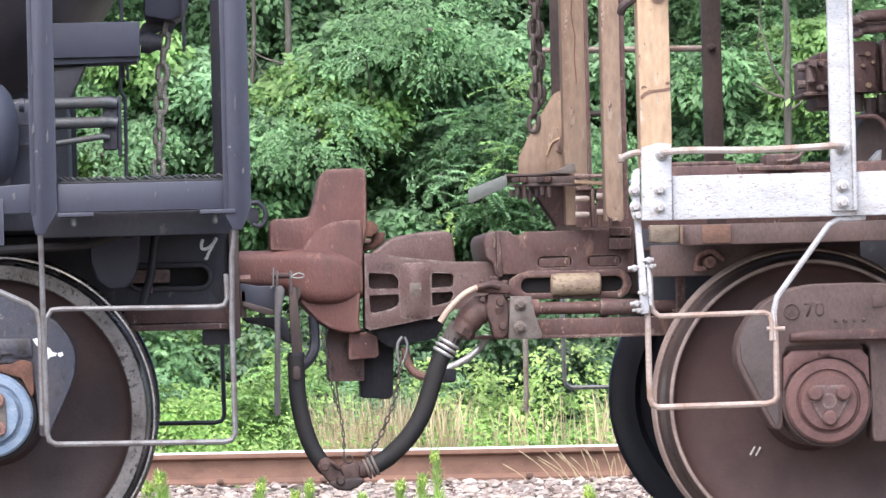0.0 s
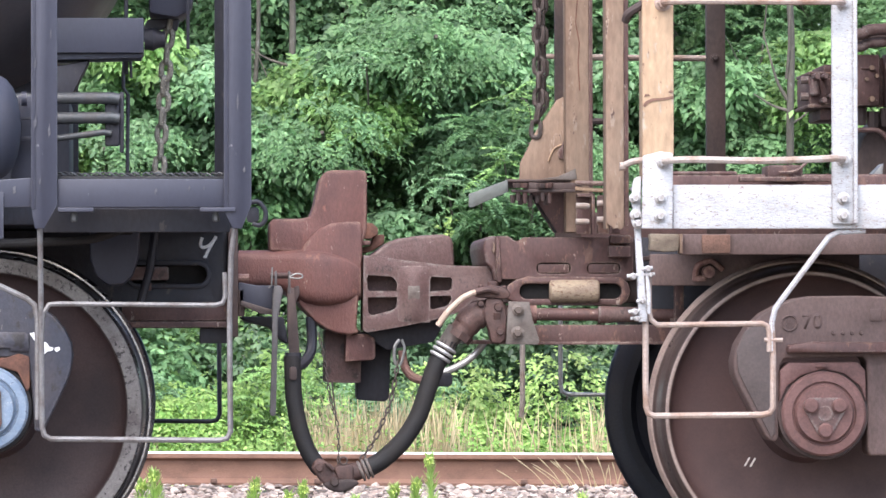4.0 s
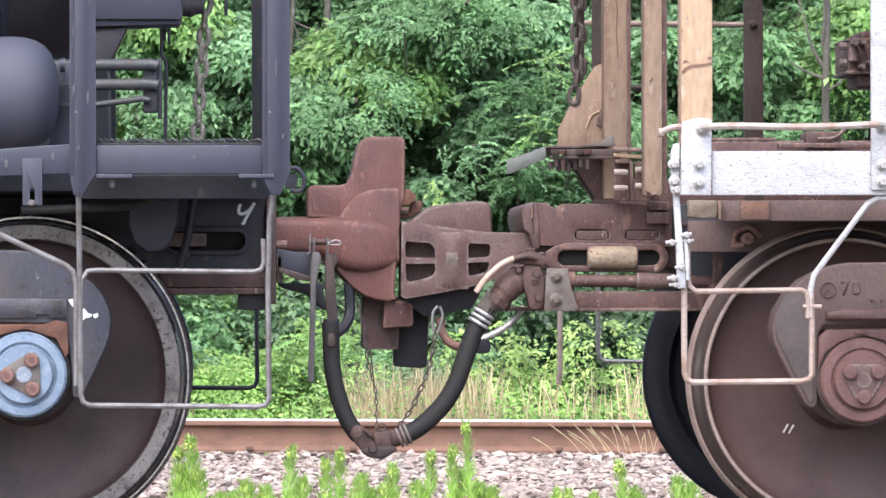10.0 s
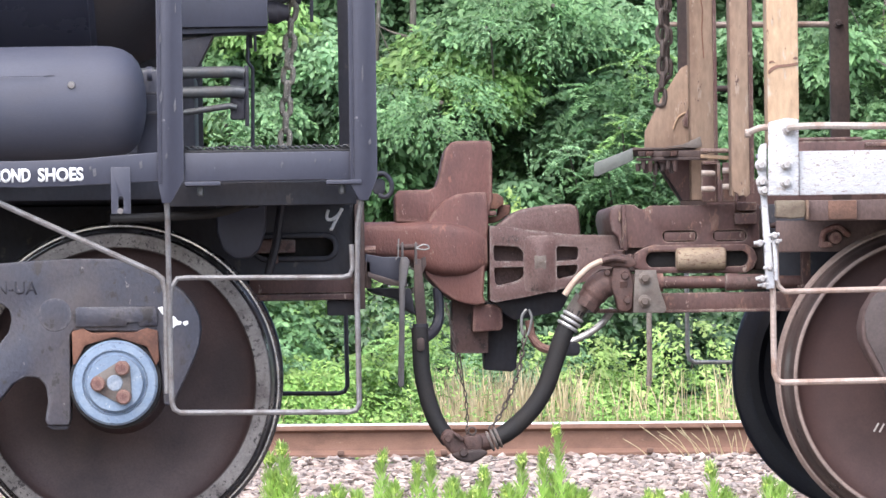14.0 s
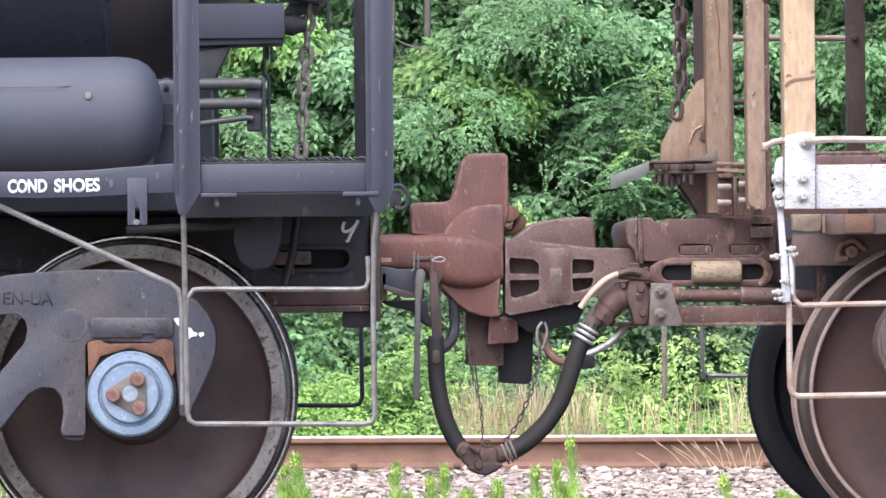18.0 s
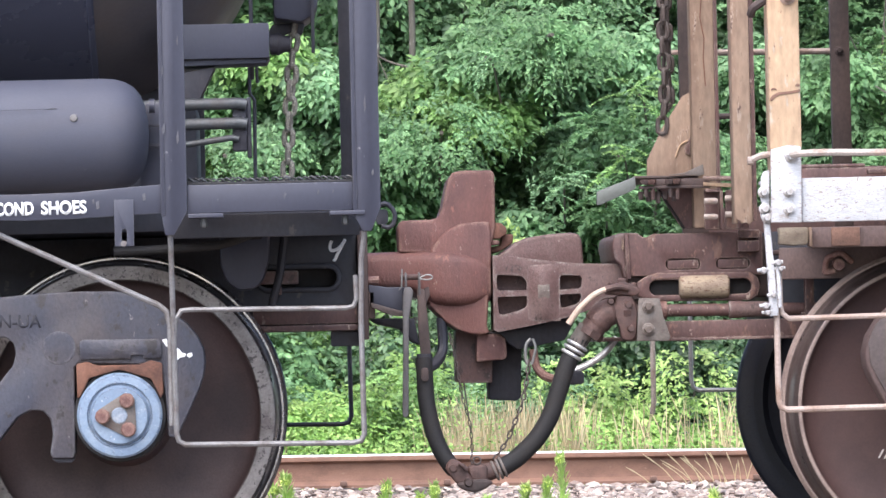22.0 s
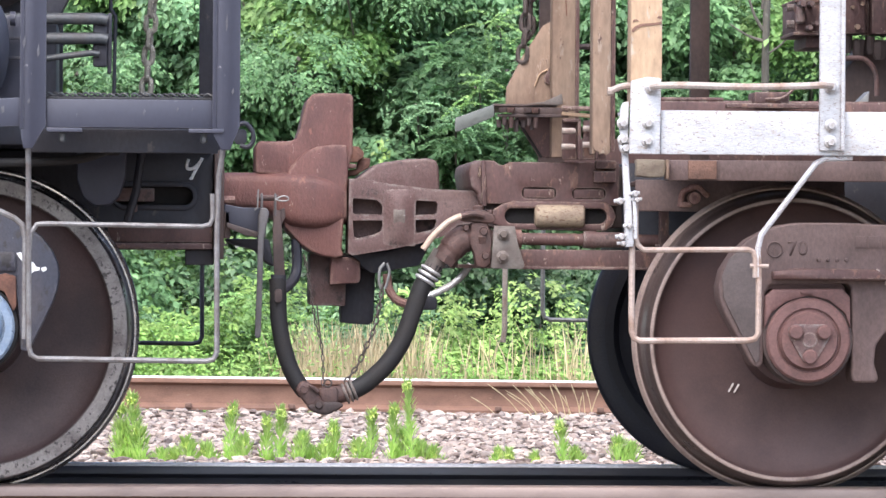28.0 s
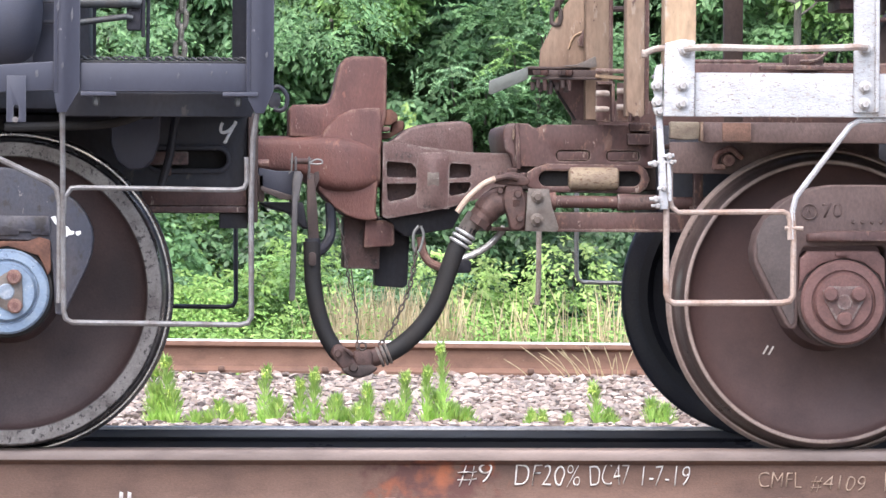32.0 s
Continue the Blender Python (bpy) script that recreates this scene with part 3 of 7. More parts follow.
def lettering(name, text, x, z, wide, high, y, mat, parent, label, turn=0.0, shear=0.0, rough=0.0, bold=0.0):
    """Words as a thin raised mesh of that width and height, facing the camera's side."""
    cu = bpy.data.curves.new(name, "FONT")
    cu.body, cu.size, cu.extrude, cu.shear, cu.offset = text, 1.0, 0.0, shear, bold
    tmp = bpy.data.objects.new("letters", cu)
    scene.collection.objects.link(tmp)
    me = bpy.data.meshes.new_from_object(tmp.evaluated_get(bpy.context.evaluated_depsgraph_get()))
    bpy.data.objects.remove(tmp)
    bpy.data.curves.remove(cu)
    co = np.array([v.co[:] for v in me.vertices])
    lo, hi = co.min(0), co.max(0)
    me.transform(Matrix.Translation((x, y, z)) @ Matrix.Rotation(-radians(turn), 4, "Y") @ Matrix.Rotation(radians(90), 4, "X") @ Matrix.Diagonal((wide / (hi[0] - lo[0]), high / (hi[1] - lo[1]), 1, 1)) @ Matrix.Translation((-lo[0], -lo[1], 0)))
    if rough:
        for v in me.vertices:
            o = noise.noise_vector(v.co * 28)
            v.co.x += o.x * rough
            v.co.z += o.z * rough
    bm = bmesh.new()
    bm.from_mesh(me)
    geo = bmesh.ops.extrude_face_region(bm, geom=bm.faces[:])
    for v in geo["geom"]:
        if isinstance(v, bmesh.types.BMVert):
            v.co.y -= 0.0012
    bmesh.ops.recalc_face_normals(bm, faces=bm.faces)
    bm.to_mesh(me)
    bm.free()
    me.materials.clear()
    me.materials.append(mat)
    return link_mesh(name, me, parent, label)


# ---- ground and tracks ----
def ground_height(y):
    for (a, za), (b, zb) in zip(((-400, -1.05), (-7, -1.02), (-3.4, -0.34), (-2.2, -0.2), (12.9, -0.2), (14.2, -0.42), (17, -0.3), (60, 0.6), (900, 2.0)),
                                ((-7, -1.02), (-3.4, -0.34), (-2.2, -0.2), (12.9, -0.2), (14.2, -0.42), (17, -0.3), (60, 0.6), (900, 2.0), (2000, 3.0))):
        if a <= y <= b:
            return za + (zb - za) * (y - a) / (b - a)
    return -1.05


def build_ground():
    xs = sorted(set([-1500, -400, -120, -50, -25] + [i * 0.5 for i in range(-26, 27)] + [25, 50, 120, 400, 1500]))
    ys = sorted(set([-400, -120, -50, -25] + [i * 0.4 for i in range(-44, 56)] + [-7, -3.4, -2.2, 12.9, 14.2, 17, 30, 60, 150, 400, 900, 2000]))
    vs = [(x, y, ground_height(y) + (0.03 * noise.noise((x * 1.3, y * 1.3, 0)) if abs(x) < 14 else 0)) for y in ys for x in xs]
    w = len(xs)
    fs = [(j * w + i, j * w + i + 1, (j + 1) * w + i + 1, (j + 1) * w + i) for j in range(len(ys) - 1) for i in range(w - 1)]
    me = bpy.data.meshes.new("ground")
    me.from_pydata(vs, [], fs)
    me.shade_smooth()
    me.materials.append(M["soil"])
    return tagged(link_mesh("ground", me, None), "greyish gravelly railway ground with soil and weeds", "ground", kind="structure")


ground = build_ground()

HEAD, WEB, FOOT = 0.0365, 0.0085, 0.07


def rail(parent, y, x0, x1, mats, label="", worn_side=False):
    """One rail: head, web and foot, its top at z = 0."""
    half = [(0.0, 0.0), (0.022, -0.0005), (0.031, -0.003), (HEAD, -0.010), (HEAD + 0.0005, -0.034), (0.03, -0.040), (0.012, -0.048), (WEB, -0.07), (WEB, -0.118), (0.016, -0.142), (0.045, -0.156), (FOOT, -0.164), (FOOT, -0.178)]
    prof = half + [(-a, b) for a, b in reversed(half[1:])]
    bm = bmesh.new()
    ends = []
    n = 24
    for k in range(n + 1):
        x = x0 + (x1 - x0) * k / n
        ends.append([bm.verts.new((x, y + a, b)) for a, b in prof])
    m = len(prof)
    for a, b in zip(ends, ends[1:]):
        for i in range(m):
            bm.faces.new((a[i], a[(i + 1) % m], b[(i + 1) % m], b[i]))
    bm.faces.new(ends[0])
    bm.faces.new(ends[-1])
    ob = part("rail", bm, mats[0], parent, label, 40)
    ob.data.materials.append(M[mats[1]] if isinstance(mats[1], str) else mats[1])
    for f in ob.data.polygons:
        # the running surface is worn bright; rail_top's pale colour paints in its sheen
        z = f.center.z + WORLD[ob].translation.z
        if (f.normal.z > 0.35 and z > -0.012) or (worn_side and z > -0.036):
            f.material_index = 1
    return ob


def stained_rail():
    """The rail's rust with one bright orange stain of its own shape."""
    m = M["rail"].copy()
    m.name = "rusty_rail_stained"
    n, l = m.node_tree.nodes, m.node_tree.links
    p = n["Principled BSDF"]
    src = p.inputs["Base Color"].links[0].from_socket
    co = n.new("ShaderNodeTexCoord")
    mp = n.new("ShaderNodeMapping")
    mp.inputs["Location"].default_value = (-0.44, 0, 0.04)
    mp.inputs["Scale"].default_value = (4.2, 2.0, 6.0)
    l.new(co.outputs["Object"], mp.inputs[0])
    g = n.new("ShaderNodeTexGradient")
    g.gradient_type = "SPHERICAL"
    l.new(mp.outputs[0], g.inputs[0])
    t = n.new("ShaderNodeTexNoise")
    t.inputs["Scale"].default_value, t.inputs["Detail"].default_value = 30.0, 10.0
    l.new(co.outputs["Object"], t.inputs[0])
    k = n.new("ShaderNodeMath")
    k.operation = "MULTIPLY_ADD"
    k.inputs[1].default_value = 2.2
    l.new(t.outputs[0], k.inputs[0])
    l.new(g.outputs[0], k.inputs[2])
    r = n.new("ShaderNodeMapRange")
    r.inputs[1].default_value, r.inputs[2].default_value = 1.22, 1.70
    l.new(k.outputs[0], r.inputs[0])
    cut = n.new("ShaderNodeMath")
    cut.operation = "MULTIPLY"
    gate = n.new("ShaderNodeMapRange")
    gate.inputs[1].default_value, gate.inputs[2].default_value = 0.02, 0.2
    l.new(g.outputs[0], gate.inputs[0])
    l.new(r.outputs[0], cut.inputs[0])
    l.new(gate.outputs[0], cut.inputs[1])
    x = n.new("ShaderNodeMix")
    x.data_type = "RGBA"
    l.new(cut.outputs[0], x.inputs[0])
    l.new(src, x.inputs[6])
    t2 = n.new("ShaderNodeTexNoise")
    t2.inputs["Scale"].default_value, t2.inputs["Detail"].default_value = 11.0, 6.0
    l.new(co.outputs["Object"], t2.inputs[0])
    two = n.new("ShaderNodeValToRGB")
    two.color_ramp.elements[0].position, two.color_ramp.elements[1].position = 0.50, 0.68
    two.color_ramp.elements[0].color, two.color_ramp.elements[1].color = (0.085, 0.036, 0.030, 1), (0.26, 0.085, 0.040, 1)
    l.new(t2.outputs[0], two.inputs[0])
    l.new(two.outputs[0], x.inputs[7])
    l.new(x.outputs[2], p.inputs["Base Color"])
    return m


track_1 = thing("track_1", 0, 0, -0.2, "railway track with worn rails on crushed stone", "railway track", kind="structure")
near_rail = rail(track_1, -0.7545, -14, 14, (stained_rail(), M["rail_dull"]), "rusty brown rail with chalk marks", True)
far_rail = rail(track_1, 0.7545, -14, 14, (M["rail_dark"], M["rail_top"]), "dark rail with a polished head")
track_2 = thing("track_2", 0, 12.2, -0.2, "rusty second railway track beside weeds", "railway track", kind="structure")
rail(track_2, 11.5, -16, 18, (M["rail_far"], M["rail_top"]), "rusty rail with a bright head")
# sunk six centimetres to keep it out of the camera's view
rail(track_2, 12.94, -16, 18, (M["rail"], M["rail"]), "rusty rail sunk low in the grass").matrix_basis.translation.z -= 0.06
for i in range(-13, 14):
    part("spike", merge(box(i * 0.56 - 0.03, i * 0.56 + 0.005, -0.835, -0.80, -0.166, -0.138, 0.006), box(i * 0.56 - 0.02, i * 0.56, -0.83, -0.81, -0.2, -0.15, 0.002)), M["rail"], track_1)
    b = 0.18 + i * 0.55
    part("spike", box(b, b + 0.035, 11.405, 11.44, -0.168, -0.140, 0.006), M["rail"], track_2)
    part("wooden_tie", box(i * 0.56 - 0.12, i * 0.56 + 0.10, -1.28, 1.28, -0.34, -0.185, 0.01), M["wood"], track_1)
    part("wooden_tie", box(b - 0.12, b + 0.10, 10.9, 13.5, -0.34, -0.187, 0.01), M["wood"], track_2)
# the second track is raised and tilted to fit the camera's view
track_2.matrix_basis = pose(0, 12.2, -0.174, 0, 0.4, 0)

# chalked inspection marks on the near rail
for word, x, z, wide, high, tilt in (("#9", 0.183, -0.108, 0.100, 0.060, 4), ("DF20%", 0.342, -0.106, 0.187, 0.062, -1), ("DC47", 0.560, -0.108, 0.115, 0.060, 3), ("1-7-19", 0.706, -0.106, 0.140, 0.056, 0)):
    lettering("chalk_mark", word, x, z, wide, high, -0.7668, M["chalk"], near_rail, "white chalk writing", tilt, 0.14, 0.005, -0.018)
M["chalk_faint"] = material("faint_chalk", (0.40, 0.29, 0.22), 0.9, 0, (0.26, 0.17, 0.12), 0.5, 40.0, 240, 0.1)
for word, x, z, wide, high, tilt in (("CMFL", 1.04, -0.112, 0.125, 0.045, 0), ("#4109", 1.19, -0.122, 0.16, 0.048, -2), ("119", 1.405, -0.120, 0.085, 0.055, 2)):
    lettering("chalk_mark", word, x, z, wide, high, -0.7668, M["chalk_faint"], near_rail, "faded chalk writing", tilt, 0.12, 0.005, -0.016)
for x in (-0.780, -0.757):
    part("paint_mark", prism([(x, -0.152), (x + 0.011, -0.150), (x + 0.012, -0.128), (x + 0.002, -0.125)], -0.772, -0.762, 0), M["chalk"], near_rail, "small white paint dab")


# ---- shared railcar parts ----
def wheelset(car, x, r, plate, rim_mat, tread_mat, far_mat, edge_out, edge_in, dish, flange_mat):
    """Two wheels on an axle; the wheel's tread stands on the rail. The worn edge of the front face runs from edge_in to edge_out."""
    for side in (-1, 1):
        near = side < 0
        # (along, radius) with along growing to the outside of the track
        body = [(-0.035, 0.075), (-0.035, 0.125), (-0.005, 0.138), (0.030, 0.2), (0.040, r - 0.13), (0.030, r - 0.078), (0.0, r - 0.058), (0.0, r - 0.03), (0.12, r - 0.03), (0.138, edge_in)]
        body += [(0.138 - a, q) for a, q in dish] + [(0.085, 0.142), (0.150, 0.125), (0.150, 0.075)]
        lip = [(0.0, r - 0.03), (0.0, r + 0.012), (0.005, r + 0.021), (0.014, r + 0.0245), (0.022, r + 0.021), (0.028, r + 0.015), (0.028, r - 0.03)]
        ring = [(0.028, edge_in + 0.002), (0.028, r + 0.010), (0.036, r + 0.005), (0.048, r + 0.001), (0.112, r - 0.003), (0.130, (2 * edge_out + r) / 3), (0.1385, edge_out), (0.1385, edge_in + 0.002)]
        face = [(0.13, edge_out), (0.1395, edge_out), (0.1415, edge_out - 0.003), (0.1415, edge_in + 0.003), (0.1385, edge_in), (0.13, edge_in)]
        base = 0.678 * side

        def turn(prof):
            return lathe([(a * side, q) for a, q in prof], x, base, r, seg=128)

        # the far wheel takes the shaded colours
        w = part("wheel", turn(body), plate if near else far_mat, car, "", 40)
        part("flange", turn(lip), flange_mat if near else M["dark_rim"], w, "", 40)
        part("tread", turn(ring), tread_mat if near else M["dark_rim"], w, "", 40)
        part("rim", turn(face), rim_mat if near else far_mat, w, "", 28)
    part("axle", lathe([(-1.12, 0.07), (-0.84, 0.075), (-0.7, 0.1), (-0.5, 0.085), (0.5, 0.085), (0.7, 0.1), (0.84, 0.075), (1.12, 0.07)], x, 0, r, seg=24, closed=False), M["under"], car)


def bearing(car, x, z, cap, bolt_mat, turn, plate_mat, cup):
    """The end of the axle: cup, cap, three bolts on a locking plate."""
    part("bearing", lathe([(-1.00, 0.128), (-1.10, 0.130), (-1.116, 0.126)], x, 0, z, seg=40, closed=False), cup, car)
    c = part("bearing_cap", lathe([(-1.11, 0.118), (-1.135, 0.118), (-1.143, 0.112), (-1.146, 0.090), (-1.139, 0.0875), (-1.139, 0.0835), (-1.150, 0.081), (-1.158, 0.077)], x, 0, z, seg=56, closed=False), cap, car, "", 20)
    tri = []
    for k in range(3):
        a = radians(turn + 120 * k)
        for d in (-16, 0, 16):
            rr = 0.068 if d == 0 else 0.062
            tri.append((x + rr * math.cos(a + radians(d)), z + rr * math.sin(a + radians(d))))
    part("locking_plate", prism(tri, -1.164, -1.157, 0.001), plate_mat, c)
    for k in range(3):
        a = radians(turn + 120 * k)
        part("bolt", lathe([(-1.163, 0.021), (-1.178, 0.021), (-1.182, 0.017)], x + 0.046 * math.cos(a), 0, z + 0.046 * math.sin(a), seg=10, closed=False), bolt_mat, c)
    part("centre_plug", lathe([(-1.157, 0.024), (-1.163, 0.024), (-1.166, 0.02)], x, 0, z, seg=16, closed=False), plate_mat if cap is not M["blue"] else M["blue_pale"], c)


def bulge_along(sections, back, n=20, power=0.42):
    """A swelling casting along x: (x, lowest z, highest z, front y) for each section, flat at the back."""
    bm = bmesh.new()
    rings = []
    for x, lo, hi, front in sections:
        cz, hz, deep = (lo + hi) / 2, (hi - lo) / 2, 0.13
        ring = [bm.verts.new((x, back, hi))]
        for k in range(n + 1):
            a = math.pi * k / n
            c, q = math.cos(a), math.sin(a)
            ring.append(bm.verts.new((x, front + deep * (1 - q ** power), cz + hz * math.copysign(abs(c) ** power, c))))
        ring.append(bm.verts.new((x, back, lo)))
        rings.append(ring)
    m = len(rings[0])
    for a, b in zip(rings, rings[1:]):
        for k in range(m):
            bm.faces.new((a[k], a[(k + 1) % m], b[(k + 1) % m], b[k]))
    bm.faces.new(rings[0])
    bm.faces.new(rings[-1])
    return bm


def swell(x0, x1, z0, z1, y, high, n=14):
    """A soft swelling on a flat casting that runs out to nothing at its edges."""
    bm = bmesh.new()
    g = [[bm.verts.new((x0 + (x1 - x0) * i / n, y - high * math.sin(math.pi * i / n) ** 1.4 * math.sin(math.pi * j / n) ** 0.6, z0 + (z1 - z0) * j / n)) for i in range(n + 1)] for j in range(n + 1)]
    for j in range(n):
        for i in range(n):
            bm.faces.new((g[j][i], g[j][i + 1], g[j + 1][i + 1], g[j + 1][i]))
    rim = g[0] + [r[-1] for r in g[1:]] + g[-1][-2::-1] + [r[0] for r in g[-2:0:-1]]
    back = [bm.verts.new((v.co.x, y + 0.01, v.co.z)) for v in rim]
    for k in range(len(rim)):
        q = (k + 1) % len(rim)
        bm.faces.new((rim[k], rim[q], back[q], back[k]))
    bm.faces.new(back)
    return bm


def mirrored(pts, c):
    return [(2 * c - x, z) for x, z in reversed(pts)]


# ---- tank car ----
def build_tank_car():
    car = thing("tank_car", -2.6, 0, 0, "black tank car with grimy grey trucks standing on rails", "railcar")
    K = M["black"]
    # shell with its domed end
    prof = [(-4.6, 0.02), (-4.6, 1.42), (-1.16, 1.42)]
    prof += [(-1.16 + 0.66 * math.sin(radians(a)), 1.42 * math.cos(radians(a))) for a in range(8, 90, 6)] + [(-0.50, 0.02)]
    shell = part("tank_shell", lathe(prof[:3], 0, 0, 2.74, "x", 96, False), M["tank"], car, "smooth black tank")
    part("tank_head", lathe(prof[2:], 0, 0, 2.74, "x", 96, False), M["tank_rust"], car, "domed end with brown stains")
    part("weld_seam", lathe([(-1.168, 1.42), (-1.164, 1.424), (-1.152, 1.424), (-1.148, 1.42)], 0, 0, 2.74, "x", 96), M["tank"], shell)
    part("cradle", prism([(-1.9, 0.95), (-0.872, 0.95), (-0.875, 1.34), (-0.95, 1.42), (-1.9, 1.42)], -0.25, 0.25, 0.01), M["under"], car)
    # corner posts, near and far
    for x0, x1, tip in ((-0.950, -0.882, -0.930), (-0.434, -0.362, -0.400)):
        front = prism([(x0, 2.6), (x0, 0.975), (tip - 0.012, 0.932), (tip + 0.012, 0.932), (x1, 0.995), (x1, 2.6)], -1.512, -1.500, 0.002)
        back = box(x0, x0 + 0.012, -1.4995, -1.43, 1.075, 2.6, 0.002) if x0 < -0.8 else box(x0, x0 + 0.014, -1.4995, -1.40, 1.075, 2.6, 0.002)
        lip = box(x0 - 0.002, x0 + 0.009, -1.5155, -1.5125, 0.985, 2.6, 0.001)
        far = flip(front)
        post = part("corner_post", front, K, car)
        part("post_flange", back, K, post)
        part("post_edge", lip, K, post)
        # the far post is a darker copy, its shade put into the colour
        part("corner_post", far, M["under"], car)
    for z in (1.20, 1.29, 1.385, 1.47):
        part("rivet", lathe([(-1.40, 0.006), (-1.412, 0.006), (-1.414, 0.003)], -0.427, 0, z, seg=8, closed=False), K, car)
    # end platform
    beam = part("end_beam", box(-0.8815, -0.4345, -1.5, -1.49, 0.990, 1.066, 0.002), K, car)
    part("beam_flange", box(-0.8815, -0.4345, -1.4895, -1.43, 1.054, 1.066, 0.002), K, beam)
    part("beam_flange", box(-0.8815, -0.4345, -1.4895, -1.43, 0.990, 1.0, 0.002), K, beam)
    part("end_beam", box(-0.8815, -0.4345, 1.42, 1.5, 0.990, 1.066, 0.002), K, car)
    for a, b in ((-0.885, -0.662), (-0.654, -0.434)):
        part("grating_edge", box(a, b, -1.472, -1.455, 1.067, 1.073, 0.001), M["grate"], car)
        for ph, mt in ((0.0, M["steel"]), (math.pi, M["grate"])):
            strand = [(a + (b - a) * i / 60, -1.464 + 0.004 * math.cos(i * 0.7 + ph), 1.0785 + 0.0045 * math.sin(i * 0.7 + ph) + 0.0015 * math.sin(i * 0.23)) for i in range(61)]
            part("grating_strand", tube(strand, 0.0028, 6), mt, car)
    for i in range(9):
        y = -1.3 + i * 0.325
        part("grating_bar", box(-0.88, -0.436, y - 0.012, y + 0.012, 1.067, 1.079, 0.002), M["grate"], car)
    for x in (-0.88, -0.50):
        part("foot_plate", box(x, x + 0.095, -1.52, -1.42, 0.977, 0.9885, 0.002), M["black"], car)
        part("bolt", merge(lathe([(0, 0.008), (-0.012, 0.009)], x + 0.042, -1.49, 0.977, "z", 8, False), lathe([(-0.012, 0.010), (-0.022, 0.010), (-0.027, 0.006)], x + 0.042, -1.49, 0.977, "z", 6, False)), M["steel"], car)
    for x, z, w, h, tilt in ((-0.943, 1.20, 0.006, 0.035, 0.2), (-0.905, 1.175, 0.005, 0.04, -0.1), (-0.942, 1.36, 0.004, 0.03, 0), (-0.40, 1.25, 0.004, 0.05, 0.1), (-0.383, 1.08, 0.005, 0.02, 0.4), (-0.93, 1.05, 0.005, 0.018, 0.3), (-0.90, 1.44, 0.003, 0.03, 0)):
        part("paint_scuff", prism([(x, z), (x + w, z + h * 0.3), (x + w * 0.6 + tilt * h * 0.2, z + h), (x - w * 0.5, z + h * 0.5)], -1.5165, -1.5115, 0) if x < -0.92 else prism([(x, z), (x + w, z + h * 0.3), (x + w * 0.6, z + h), (x - w * 0.5, z + h * 0.5)], -1.5145, -1.5115, 0), M["scuff"], car)
    for x, z, s in ((-0.62, 1.022, 0.014), (-0.53, 1.032, 0.011), (-0.49, 1.035, 0.008), (-0.80, 1.02, 0.006)):
        part("paint_scuff", prism([(x, z), (x + s * 0.4, z + s), (x + s * 0.1, z + s * 1.4), (x - s * 0.2, z + s * 0.5)], -1.5025, -1.4985, 0), M["scuff"], car)
    for x, z, s in ((-1.00, 1.025, 0.018), (-1.125, 1.005, 0.02), (-1.135, 1.02, 0.012)):
        part("paint_scuff", prism([(x, z), (x + s * 0.4, z + s * 0.2), (x + s * 0.35, z + s * 1.2), (x - s * 0.1, z + s)], -1.5085, -1.5045, 0), M["scuff"], car)
    # side sill with stencilled words
    top = [(-4.5, 1.05), (-1.479, 1.052), (-1.327, 1.050), (-1.175, 1.053), (-1.06, 1.062), (-0.951, 1.069)]
    low = [(-0.951, 0.992), (-1.078, 0.986), (-1.2, 0.981), (-1.328, 0.979), (-1.48, 0.985), (-4.5, 0.985)]
    sill = part("side_sill", prism(top + low, -1.506, -1.490, 0.002), K, car)
    part("side_sill", prism(top + low, 1.490, 1.506, 0.002), K, car)
    lettering("stencil_lettering", "COND", -1.398, 0.992, 0.1045, 0.037, -1.5075, M["paint"], sill, "white stencilled word", 0.6, 0.0, 0.0, 0.034)
    lettering("stencil_lettering", "SHOES", -1.2735, 0.993, 0.122, 0.037, -1.5075, M["paint"], sill, "white stencilled word", 0.6, 0.0, 0.0, 0.034)
    tag_plate = part("metal_plate", box(-1.62, -1.424, -1.511, -1.5075, 0.996, 1.050, 0.001), M["galv"], sill, "bare grey metal plate")
    part("rivet", lathe([(-1.5115, 0.006), (-1.515, 0.004)], -1.436, 0, 1.024, seg=10, closed=False), M["paint"], tag_plate)
    part("lug", prism([(-1.078, 0.905), (-1.026, 0.905), (-1.026, 1.03), (-1.078, 1.03)], -1.514, -1.5085, 0.001, [rounded(-1.059, -1.045, 0.915, 0.952, 0.0065)]), K, car)
    part("lug_pin", lathe([(-1.53, 0.008), (-1.49, 0.008)], -1.054, 0, 0.912, seg=10, closed=False), M["step_grey"], car)
    # reservoir
    rp = [(-2.3, 0.1), (-2.3, 0.157), (-1.115, 0.157), (-1.085, 0.155), (-1.055, 0.147), (-1.03, 0.132), (-1.012, 0.11), (-1.0, 0.08), (-0.993, 0.045), (-0.990, 0.005)]
    res = part("air_reservoir", lathe(rp, 0, -1.15, 1.219, "x", 64, False), M["reservoir"], car, "matt black cylinder with rounded end")
    part("weld_seam", tube([(-2.3, -1.302, 1.284), (-1.6, -1.3025, 1.286), (-1.255, -1.302, 1.288)], 0.0012, 6), M["reservoir"], res)
